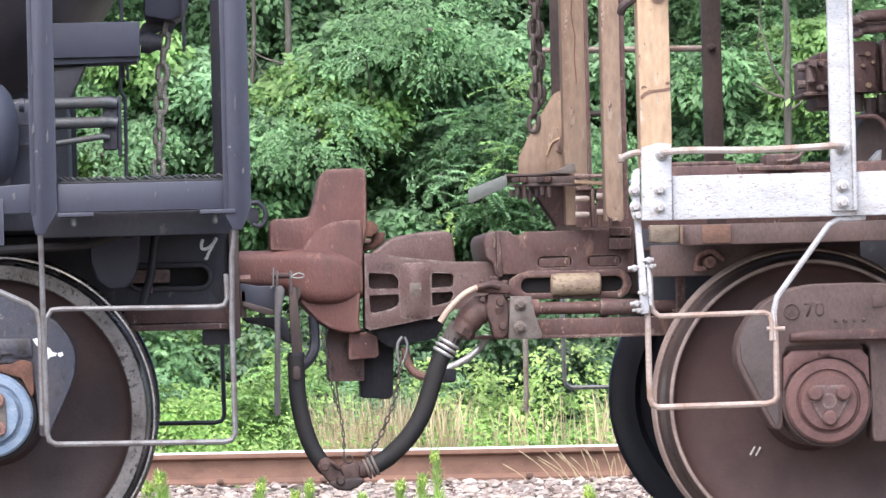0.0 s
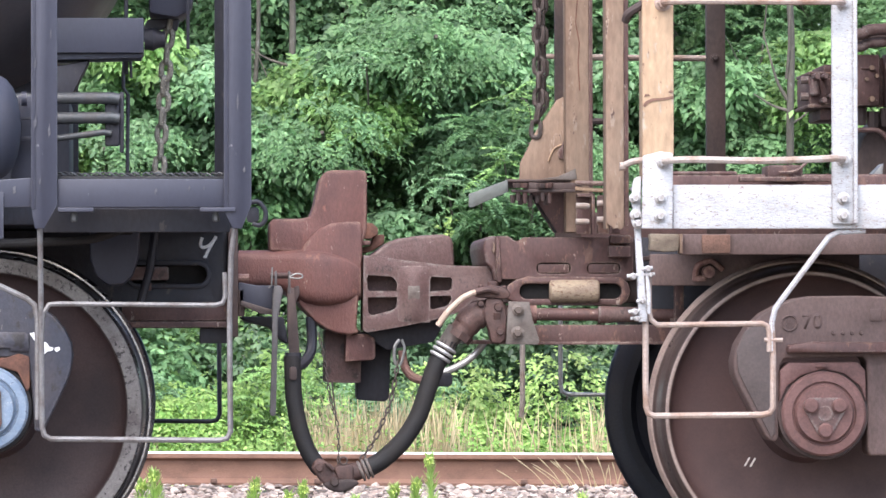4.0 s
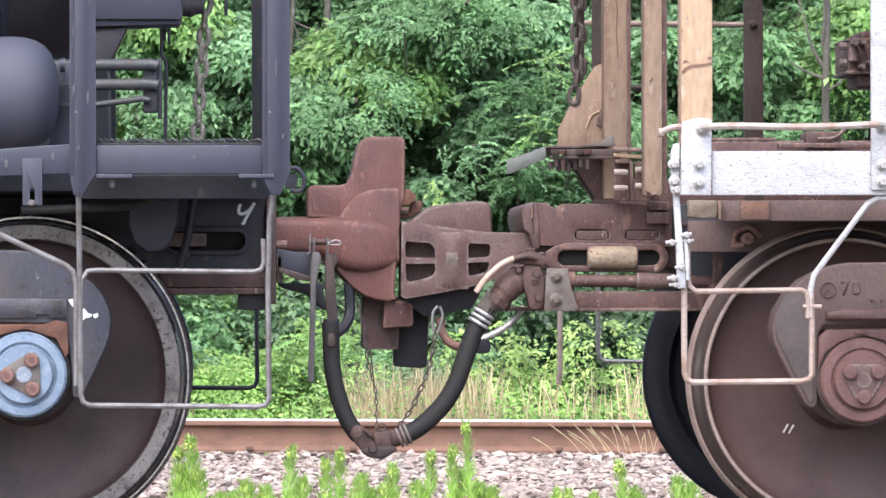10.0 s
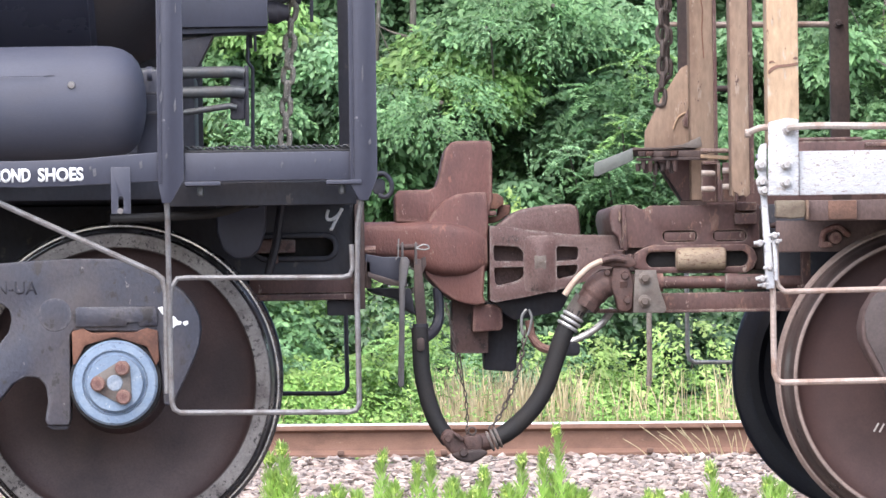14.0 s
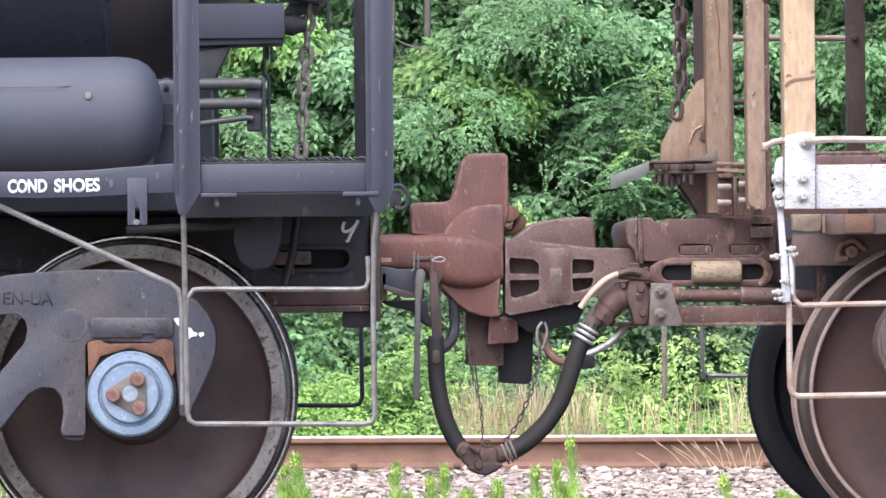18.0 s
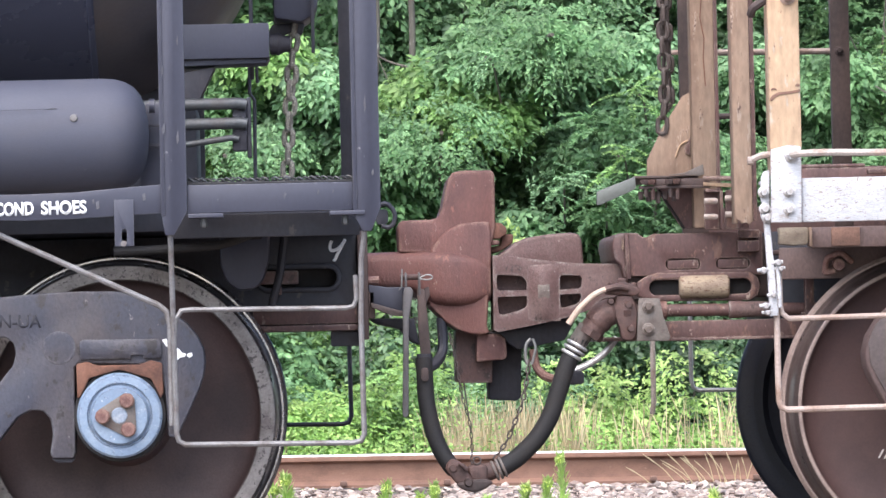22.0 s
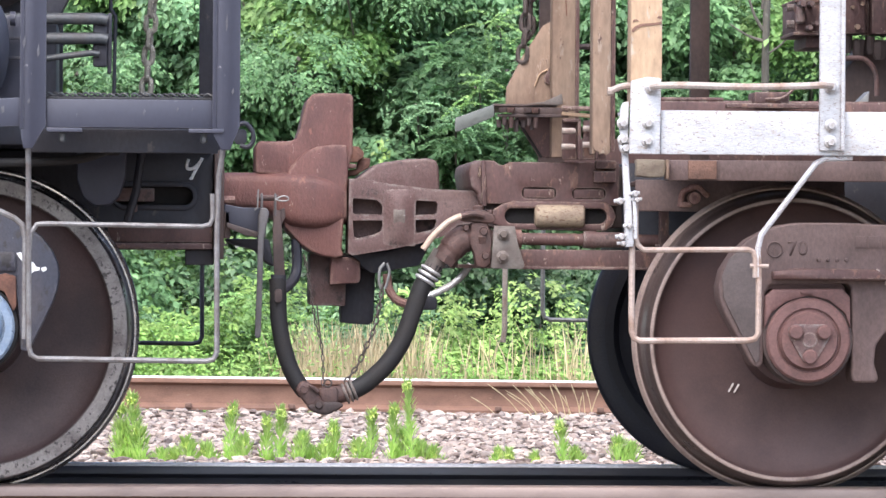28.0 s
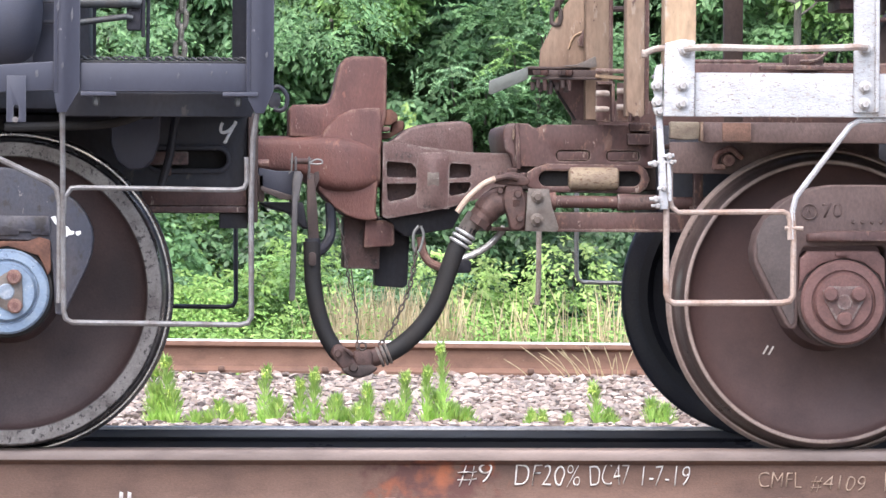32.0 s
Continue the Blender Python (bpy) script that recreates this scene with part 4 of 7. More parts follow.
    for x, z, w, h in ((-1.265, 1.287, 0.030, 0.004), (-1.14, 1.115, 0.004, 0.016), (-1.09, 1.110, 0.004, 0.018), (-1.165, 1.12, 0.006, 0.003)):
        d = -1.15 - math.sqrt(max(0.0001, 0.157 ** 2 - (z - 1.219) ** 2))
        part("paint_scuff", prism([(x, z), (x + w, z + h * 0.4), (x + w * 0.8, z + h), (x + w * 0.1, z + h * 0.7)], d - 0.0015, d + 0.012, 0), M["scuff"], res)
    part("plug", lathe([(-1.302, 0.011), (-1.309, 0.009)], -1.19, 0, 1.262, seg=12, closed=False), M["step_grey"], res)
    part("plug", lathe([(-0.99, 0.02), (-0.975, 0.02)], 0, -1.1, 1.30, "x", 12, False), K, res)
    part("bracket", prism([(-1.0, 1.31), (-0.94, 1.31), (-0.94, 1.08), (-1.02, 1.08)], -1.06, -1.04, 0.002), K, car)
    part("bracket", box(-1.01, -0.90, -1.1, -1.08, 1.243, 1.25, 0.001), M["under"], car)
    part("bracket", box(-1.0, -0.90, -1.1, -1.08, 1.186, 1.196, 0.001), M["under"], car)
    # brake pipes
    for z0, z1, xe in ((1.311, 1.312, -0.722), (1.255, 1.257, -0.722), (1.198, 1.216, -0.745)):
        part("brake_pipe", tube([(-1.1, -0.9, z0 - 0.003), (-0.9, -0.9, z0), (xe - 0.02, -0.9, z1), (xe, -0.9, z1 - 0.004)], 0.0165 if z0 > 1.22 else 0.009, 12), M["steel"], car)
    part("pipe_bracket", merge(box(-0.763, -0.722, -0.89, -0.84, 1.178, 1.318, 0.006), box(-0.722, -0.710, -0.88, -0.85, 1.16, 1.33, 0.003)), M["under"], car)
    part("hanger_rod", tube([(-0.715, -0.3, 1.46), (-0.717, -0.3, 1.37), (-0.703, -0.3, 1.35), (-0.706, -0.3, 1.08)], 0.0055, 8), M["under"], car)
    part("hanger_rod", tube([(-0.695, -0.3, 1.45), (-0.694, -0.3, 1.40)], 0.005, 6), M["under"], car)
    # brake beam, vertical rod and hand brake housing above
    part("upper_beam", merge(box(-0.93, -0.655, -0.72, -0.5, 1.449, 1.549, 0.004), prism([(-0.93, 1.4485), (-0.657, 1.4485), (-0.664, 1.436), (-0.88, 1.431), (-0.93, 1.43)], -0.7, -0.52, 0.002)), K, car)
    part("beam_support", prism([(-0.92, 1.41), (-0.81, 1.43), (-0.86, 1.33), (-0.92, 1.30)], -0.68, -0.55, 0.003), M["under"], car)
    part("upright_bar", box(-0.713, -0.701, -0.5, -0.48, 1.4, 2.4, 0.002), M["under"], car)
    part("brake_housing", prism([(-0.642, 1.585), (-0.56, 1.572), (-0.528, 1.59), (-0.512, 1.62), (-0.512, 2.2), (-0.642, 2.2)], -0.36, -0.06, 0.012), K, car, "black hand brake housing")
    part("side_strap", box(-0.533, -0.523, -0.40, -0.37, 1.48, 2.2, 0.002), M["under"], car)
    part("sheave", lathe([(-0.655, 0.03), (-0.63, 0.034), (-0.615, 0.026), (-0.595, 0.022)], 0, -0.3, 1.513, "x", 20, False), M["under"], car)
    part("sheave_guard", prism([(-0.645, 1.575), (-0.55, 1.575), (-0.56, 1.54), (-0.59, 1.55), (-0.62, 1.54), (-0.655, 1.50), (-0.66, 1.55)], -0.26, -0.2, 0.006), M["under"], car)
    chain("brake_chain", [(-0.578, -0.25, 1.565), (-0.588, -0.25, 1.50), (-0.594, -0.24, 1.40), (-0.603, -0.23, 1.28), (-0.612, -0.22, 1.12), (-0.614, -0.22, 1.05)], 0.068, 0.047, 0.0088, M["chain_pale"], car, "dusty hanging chain")
    # centre sill, coupler pocket and underframe
    hole = rounded(-0.70, -0.474, 0.795, 0.850, 0.026)
    web = part("draft_sill", prism([(-2.6, 0.676), (-0.418, 0.672), (-0.414, 0.95), (-2.6, 0.95)], -0.41, -0.395, 0.002, [hole]), M["under"], car, "black draft sill with a chalked figure")
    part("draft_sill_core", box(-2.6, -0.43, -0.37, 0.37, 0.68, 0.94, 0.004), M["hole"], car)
    part("slot_lip", prism(rounded(-0.71, -0.460, 0.781, 0.864, 0.04), -0.418, -0.4105, 0.003, [rounded(-0.71 + 0.01, -0.474, 0.796, 0.849, 0.026)]), M["under"], web)
    part("draft_key", merge(box(-0.72, -0.585, -0.425, -0.38, 0.806, 0.846, 0.006), box(-0.66, -0.635, -0.43, -0.41, 0.775, 0.80, 0.004)), M["cast_dark"], web)
    part("bottom_flange", merge(box(-2.6, -0.416, -0.44, 0.44, 0.668, 0.686, 0.003), box(-0.72, -0.416, -0.432, -0.42, 0.688, 0.742, 0.003)), M["brown"], car)
    figure = tube(curve([(-0.487, -0.4120, 0.930), (-0.492, -0.4120, 0.915), (-0.490, -0.4120, 0.903), (-0.478, -0.4120, 0.902), (-0.462, -0.4120, 0.912), (-0.448, -0.4120, 0.930)], 5), 0.0034, 6, flat=1.55)
    part("chalk_figure", merge(figure, tube(curve([(-0.447, -0.4120, 0.934), (-0.462, -0.4120, 0.906), (-0.472, -0.4120, 0.888), (-0.478, -0.4120, 0.874), (-0.483, -0.4120, 0.876)], 5), 0.0034, 6, flat=1.55)), M["paint"], web, "white chalked figure four")
    part("striker_plate", merge(box(-0.413, -0.384, -0.46, 0.46, 0.64, 0.955, 0.004), box(-0.384, -0.365, -0.45, -0.40, 0.70, 0.78, 0.004)), M["grime"], car)
    part("striker_bolt", lathe([(-0.384, 0.012), (-0.352, 0.012)], 0, -0.43, 0.812, "x", 8, False), M["cast"], car)
    part("end_channel", merge(box(-0.94, -0.418, -1.38, -1.36, 0.925, 0.989, 0.003), box(-0.94, -0.418, -1.36, 1.36, 0.957, 0.989, 0.003)), M["under"], car)
    part("deep_channel", box(-1.6, -0.43, -0.95, 0.95, 0.955, 1.03, 0.004), M["under"], car)
    pocket = [(-0.808, 0.955), (-0.665, 0.955), (-0.669, 0.87), (-0.686, 0.815), (-0.712, 0.790), (-0.757, 0.787), (-0.790, 0.812), (-0.806, 0.86)]
    part("pole_pocket", prism(pocket, -0.80, -0.62, 0.012), K, car)
    # dark strip laid on the pocket for the shade in its opening
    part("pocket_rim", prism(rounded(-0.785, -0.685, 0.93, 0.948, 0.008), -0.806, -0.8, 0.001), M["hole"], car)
    part("brace", tube([(-0.622, -0.6, 0.95), (-0.64, -0.6, 0.83), (-0.665, -0.6, 0.74)], 0.012, 8), M["under"], car)
    part("air_hose_line", tube(curve([(-1.1, -1.0, 0.90), (-0.95, -1.0, 0.905), (-0.80, -0.98, 0.915), (-0.70, -0.9, 0.95)]), 0.013, 10), M["rubber"], car)
    part("body_bolster", merge(box(-2.2, -1.75, -1.3, 1.3, 0.80, 1.0, 0.01), box(-2.5, -1.45, -0.5, 0.5, 0.68, 0.8, 0.01)), M["under"], car)
    part("release_box", box(-0.495, -0.412, -0.40, -0.30, 0.622, 0.667, 0.004), M["under"], car)
    # steps: round bar, near and far
    loop = [(-0.930, -1.5, 0.955), (-0.929, -1.47, 0.90), (-0.924, -1.47, 0.40), (-0.918, -1.47, 0.378), (-0.902, -1.47, 0.368), (-0.45, -1.47, 0.363), (-0.428, -1.47, 0.368), (-0.419, -1.47, 0.386), (-0.421, -1.47, 0.70), (-0.417, -1.47, 0.86), (-0.404, -1.495, 0.95)]
    rung = [(-0.925, -1.468, 0.66), (-0.922, -1.468, 0.705), (-0.905, -1.468, 0.729), (-0.88, -1.468, 0.731), (-0.46, -1.468, 0.726), (-0.44, -1.468, 0.732), (-0.432, -1.468, 0.75), (-0.434, -1.468, 0.815)]
    # near step grey, far step near-black to carry its shade
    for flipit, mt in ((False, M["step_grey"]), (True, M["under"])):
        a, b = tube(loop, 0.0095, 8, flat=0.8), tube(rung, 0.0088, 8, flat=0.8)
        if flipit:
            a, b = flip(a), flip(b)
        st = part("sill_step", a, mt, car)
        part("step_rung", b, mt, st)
    part("tie_rod", tube([(-2.2, -1.46, 0.985), (-1.50, -1.46, 0.980), (-1.43, -1.46, 0.962), (-0.965, -1.46, 0.745), (-0.945, -1.46, 0.728), (-0.936, -1.46, 0.69), (-0.936, -1.46, 0.42)], 0.0082, 8), M["step_grey"], car)
    part("rope_hook", tube(curve([(-0.37, -1.2, 1.008), (-0.34, -1.2, 1.012), (-0.320, -1.2, 0.99), (-0.320, -1.2, 0.962), (-0.335, -1.2, 0.948), (-0.355, -1.2, 0.952)]), 0.0065, 8), M["under"], car)
    part("hook_plate", prism(rounded(-0.37, -0.336, 0.955, 0.998, 0.012), -1.19, -1.18, 0.002), M["under"], car)
    # truck
    c = -1.976
    half = [(-1.52, 0.762), (-1.416, 0.779), (-1.30, 0.788), (-1.197, 0.791), (-1.10, 0.789), (-1.041, 0.783), (-0.956, 0.736), (-0.90, 0.700), (-0.871, 0.664), (-0.853, 0.625), (-0.849, 0.59), (-0.855, 0.55), (-0.868, 0.512), (-0.892, 0.462), (-0.930, 0.385), (-0.94, 0.38), (-0.955, 0.384), (-0.962, 0.50),
            (-0.975, 0.585), (-1.20, 0.592), (-1.211, 0.58), (-1.213, 0.345), (-1.219, 0.330), (-1.275, 0.331), (-1.283, 0.345), (-1.274, 0.398), (-1.28, 0.44), (-1.30, 0.463), (-1.335, 0.466), (-1.372, 0.446), (-1.45, 0.35), (-1.52, 0.26), (-1.60, 0.19), (-1.70, 0.16)]
    win = [(-1.40, 0.668), (-1.378, 0.652), (-1.372, 0.625), (-1.380, 0.590), (-1.43, 0.530), (-1.516, 0.433), (-1.60, 0.35), (-1.66, 0.34), (-1.70, 0.38), (-1.70, 0.62), (-1.66, 0.67)]
    out = half + mirrored(half, c)
    # the far frame is coloured near-black for the shade it stands in
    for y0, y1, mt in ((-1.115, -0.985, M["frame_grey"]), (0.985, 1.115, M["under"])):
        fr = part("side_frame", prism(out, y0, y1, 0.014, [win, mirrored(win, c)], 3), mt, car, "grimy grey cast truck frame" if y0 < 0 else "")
        if y0 < 0:
            part("frame_rib", prism([(-1.195, 0.602), (-1.195, 0.652), (-1.185, 0.657), (-0.978, 0.655), (-0.970, 0.648), (-0.970, 0.602), (-1.02, 0.602), (-1.02, 0.612), (-1.055, 0.612), (-1.055, 0.602)], -1.1168, -1.110, 0.001), mt, fr)
            part("frame_boss", lathe([(-1.113, 0.047), (-1.1165, 0.045), (-1.1175, 0.036), (-1.118, 0.001)], -1.252, 0, 0.636, seg=28, closed=False), mt, fr)
            lettering("cast_lettering", "A-11EN-UA", -1.535, 0.698, 0.235, 0.036, -1.1145, M["under"], fr, "raised cast characters", -1.5, 0, 0, 0.012)
            fr.children[-1].data.transform(Matrix.Diagonal((1, 4, 1, 1)))
            for pts in ([(-0.968, 0.652), (-0.955, 0.655), (-0.949, 0.640), (-0.938, 0.632), (-0.945, 0.622), (-0.958, 0.636)], [(-0.932, 0.630), (-0.921, 0.626), (-0.913, 0.615), (-0.902, 0.612), (-0.905, 0.604), (-0.918, 0.602), (-0.931, 0.592), (-0.938, 0.600), (-0.932, 0.615)], [(-0.899, 0.612), (-0.886, 0.615), (-0.884, 0.606), (-0.893, 0.600), (-0.899, 0.605)]):
                part("paint_splash", prism(pts, -1.1175, -1.1145, 0), M["paint"], fr, "splash of white paint")
            part("frame_foot", prism([(-1.28, 0.330), (-1.215, 0.329), (-1.225, 0.318), (-1.262, 0.318)], -1.10, -1.04, 0.002), M["under"], fr)
    for dx in (0, 2 * (c + 1.088)):
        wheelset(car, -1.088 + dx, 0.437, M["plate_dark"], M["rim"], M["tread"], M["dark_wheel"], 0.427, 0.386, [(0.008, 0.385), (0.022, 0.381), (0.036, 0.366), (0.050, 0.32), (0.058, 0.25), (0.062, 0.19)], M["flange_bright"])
        ad = [(-1.206, 0.590), (-1.175, 0.597), (-1.15, 0.585), (-1.03, 0.585), (-1.0, 0.597), (-0.968, 0.588), (-0.966, 0.505), (-0.975, 0.49), (-1.0, 0.545), (-1.088, 0.572), (-1.17, 0.55), (-1.195, 0.50), (-1.204, 0.495)]
        part("bearing_adapter", prism([(x + dx, z) for x, z in ad], -1.13, -1.03, 0.005), M["rust"], car, "bright rusty adapter")
        # the cup is black to paint the shadow ring round the cap
        bearing(car, -1.088 + dx, 0.446, M["blue"], M["cast"], 62, M["plate_grey"], M["rubber"])
    part("truck_bolster", box(-2.12, -1.83, -1.0, 1.0, 0.42, 0.66, 0.02), M["under"], car)
    # shelf coupler
    R = M["cast"]
    shank = [(-0.40, 0.783, 0.897, -0.200), (-0.30, 0.782, 0.898, -0.212), (-0.25, 0.776, 0.899, -0.224), (-0.215, 0.752, 0.899, -0.240), (-0.185, 0.735, 0.899, -0.252), (-0.150, 0.729, 0.897, -0.258), (-0.110, 0.728, 0.892, -0.256), (-0.075, 0.731, 0.885, -0.246), (-0.045, 0.738, 0.876, -0.232), (-0.018, 0.748, 0.864, -0.2225)]
    head = part("coupler_head", bulge_along(shank, 0.2), R, car, "rusty red cast coupler", 50)
    tower = [(-0.287, 0.895), (-0.288, 0.975), (-0.279, 0.989), (-0.19, 0.990), (-0.168, 0.996), (-0.155, 1.03), (-0.146, 1.075), (-0.138, 1.108), (-0.122, 1.129), (-0.10, 1.133), (-0.017, 1.133), (-0.004, 1.130), (0.001, 1.118), (0.000, 0.96), (-0.02, 0.88)]
    part("upper_shelf", prism(tower, -0.20, 0.09, 0.014, (), 3), R, head)
    guard = [(-0.200, 0.885), (-0.185, 0.912), (-0.165, 0.938), (-0.142, 0.958), (-0.106, 0.975), (-0.06, 0.980), (-0.019, 0.980), (-0.014, 0.95), (-0.014, 0.88), (-0.026, 0.75), (-0.032, 0.67), (-0.024, 0.652), (-0.05, 0.646), (-0.087, 0.650), (-0.12, 0.663), (-0.153, 0.685), (-0.20, 0.735), (-0.21, 0.80)]
    part("guard_arm", prism(guard, -0.222, 0.12, 0.007, (), 3), R, head)
    part("lock_piece", prism([(-0.013, 0.978), (0.017, 0.976), (0.033, 0.962), (0.034, 0.944), (0.018, 0.936), (0.016, 0.93), (-0.013, 0.93)], -0.19, -0.10, 0.006), M["rust"], head)
    part("lock_piece", prism([(-0.013, 0.926), (0.012, 0.924), (0.012, 0.912), (-0.013, 0.911)], -0.195, -0.10, 0.004), M["cast"], head)
    part("lock_piece", prism([(0.022, 0.944), (0.056, 0.943), (0.053, 0.916), (0.015, 0.892), (-0.012, 0.888), (-0.012, 0.908), (0.016, 0.910)], -0.15, -0.05, 0.006), M["rust"], head)
    part("lower_shelf", prism([(-0.122, 0.66), (-0.122, 0.509), (-0.115, 0.504), (-0.016, 0.503), (-0.012, 0.66)], -0.12, 0.1, 0.006), M["cast_dark"], head)
    part("lower_lug", prism([(-0.062, 0.650), (-0.066, 0.566), (-0.045, 0.567), (0.018, 0.571), (0.026, 0.580), (0.025, 0.634), (0.005, 0.648)], -0.19, -0.05, 0.007), R, head)
    # coupler carrier, lifting lever and its bracket
    part("carrier", prism([(-0.383, 0.80), (-0.33, 0.79), (-0.262, 0.79), (-0.262, 0.705), (-0.30, 0.708), (-0.383, 0.735)], -0.45, -0.40, 0.004), M["black"], car)
    part("carrier_web", prism([(-0.377, 0.747), (-0.31, 0.726), (-0.262, 0.713), (-0.262, 0.702), (-0.32, 0.708), (-0.377, 0.733)], -0.47, -0.4505, 0.003), M["grime_grey"], car)
    part("carrier_block", prism([(-0.38, 0.70), (-0.25, 0.70), (-0.235, 0.618), (-0.26, 0.632), (-0.29, 0.668), (-0.36, 0.685)], -0.38, -0.1, 0.012), M["under"], car)
    part("lever_pin", lathe([(-0.292, 0.0085), (-0.226, 0.0085)], 0, -0.478, 0.818, "x", 12, False), M["fitting"], car)
    for x in (-0.279, -0.240):
        part("clevis_ear", prism([(x, 0.766), (x + 0.007, 0.766), (x + 0.007, 0.828), (x + 0.0035, 0.833), (x, 0.828)], -0.502, -0.462, 0.001), M["lever"], car)
    part("cotter", tube(curve([(-0.236, -0.505, 0.814), (-0.216, -0.505, 0.823), (-0.201, -0.505, 0.820), (-0.200, -0.505, 0.812), (-0.215, -0.505, 0.809), (-0.236, -0.505, 0.812)]), 0.0026, 6), M["galv"], car, "bright cotter pin")
    part("cotter", tube([(-0.286, -0.505, 0.842), (-0.288, -0.505, 0.79), (-0.296, -0.505, 0.782)], 0.0026, 6), M["galv"], car, "bright cotter pin")
    lv = [(-0.286, 0.762), (-0.281, 0.786), (-0.263, 0.790), (-0.254, 0.776), (-0.269, 0.70), (-0.276, 0.420), (-0.279, 0.413), (-0.291, 0.412), (-0.294, 0.421), (-0.288, 0.6)]
    part("uncoupling_lever", prism(lv, -0.512, -0.496, 0.005), M["lever"], car, "grey flat steel lever")
    part("lever_link", merge(prism([(-0.243, 0.785), (-0.222, 0.782), (-0.214, 0.70), (-0.205, 0.57), (-0.215, 0.548), (-0.235, 0.556), (-0.243, 0.67)], -0.50, -0.485, 0.004), prism([(-0.245, 0.73), (-0.222, 0.785), (-0.208, 0.79), (-0.206, 0.765), (-0.235, 0.70)], -0.484, -0.47, 0.003)), M["grime"], car)
    part("hose_hook", tube(curve([(-0.166, -0.2, 0.70), (-0.163, -0.2, 0.625), (-0.172, -0.22, 0.585), (-0.200, -0.26, 0.556), (-0.230, -0.3, 0.548)]), 0.0145, 10, flat=1.1), M["under"], car)
    # air hose of this car
    hose = [(-0.229, -0.5, 0.585), (-0.227, -0.5, 0.545), (-0.224, -0.5, 0.465), (-0.210, -0.5, 0.386), (-0.187, -0.5, 0.318), (-0.158, -0.5, 0.270), (-0.146, -0.5, 0.257)]
    hs = part("air_hose", tube(curve(hose), 0.0245, 16), M["rubber"], car, "curved black rubber air hose")
    part("hose_fitting", lathe([(-0.02, 0.021), (0.03, 0.023)], -0.226, -0.5, 0.565, "z", 14, False), M["under"], hs)
    part("hose_bolt", prism(rounded(-0.238, -0.216, 0.515, 0.555, 0.01), -0.535, -0.52, 0.003), M["grime"], hs)
    gh = part("glad_hand", merge(prism([(-0.176, 0.262), (-0.166, 0.284), (-0.152, 0.291), (-0.132, 0.283), (-0.113, 0.258), (-0.100, 0.236), (-0.092, 0.214), (-0.118, 0.204), (-0.145, 0.220)], -0.535, -0.470, 0.011, (), 3), lathe([(-0.545, 0.010), (-0.530, 0.012)], -0.152, 0, 0.263, seg=8, closed=False)), M["fitting"], hs)
    part("coupling_seat", prism([(-0.144, 0.218), (-0.134, 0.205), (-0.112, 0.194), (-0.085, 0.191), (-0.058, 0.202), (-0.034, 0.219), (-0.050, 0.230), (-0.105, 0.229)], -0.545, -0.455, 0.010, (), 3), M["grime"], gh)
    part("locking_lug", prism([(-0.140, 0.279), (-0.122, 0.276), (-0.106, 0.262), (-0.112, 0.252), (-0.128, 0.266)], -0.552, -0.534, 0.004), M["fitting"], gh)
    part("gasket_boss", lathe([(-0.556, 0.010), (-0.540, 0.015)], -0.108, 0, 0.221, seg=10, closed=False), M["grime"], gh)
    chain("hose_chain", [(-0.150, -0.46, 0.645), (-0.139, -0.46, 0.60), (-0.130, -0.46, 0.54), (-0.116, -0.46, 0.46), (-0.10, -0.47, 0.40), (-0.094, -0.48, 0.33), (-0.096, -0.49, 0.262)], 0.022, 0.011, 0.0019, M["chain"], car, "thin rusty support chain")
    part("chain_rod", tube([(-0.112, -0.44, 0.51), (-0.100, -0.45, 0.40)], 0.0025, 6), M["chain"], car)
    return car


tank_car = build_tank_car()


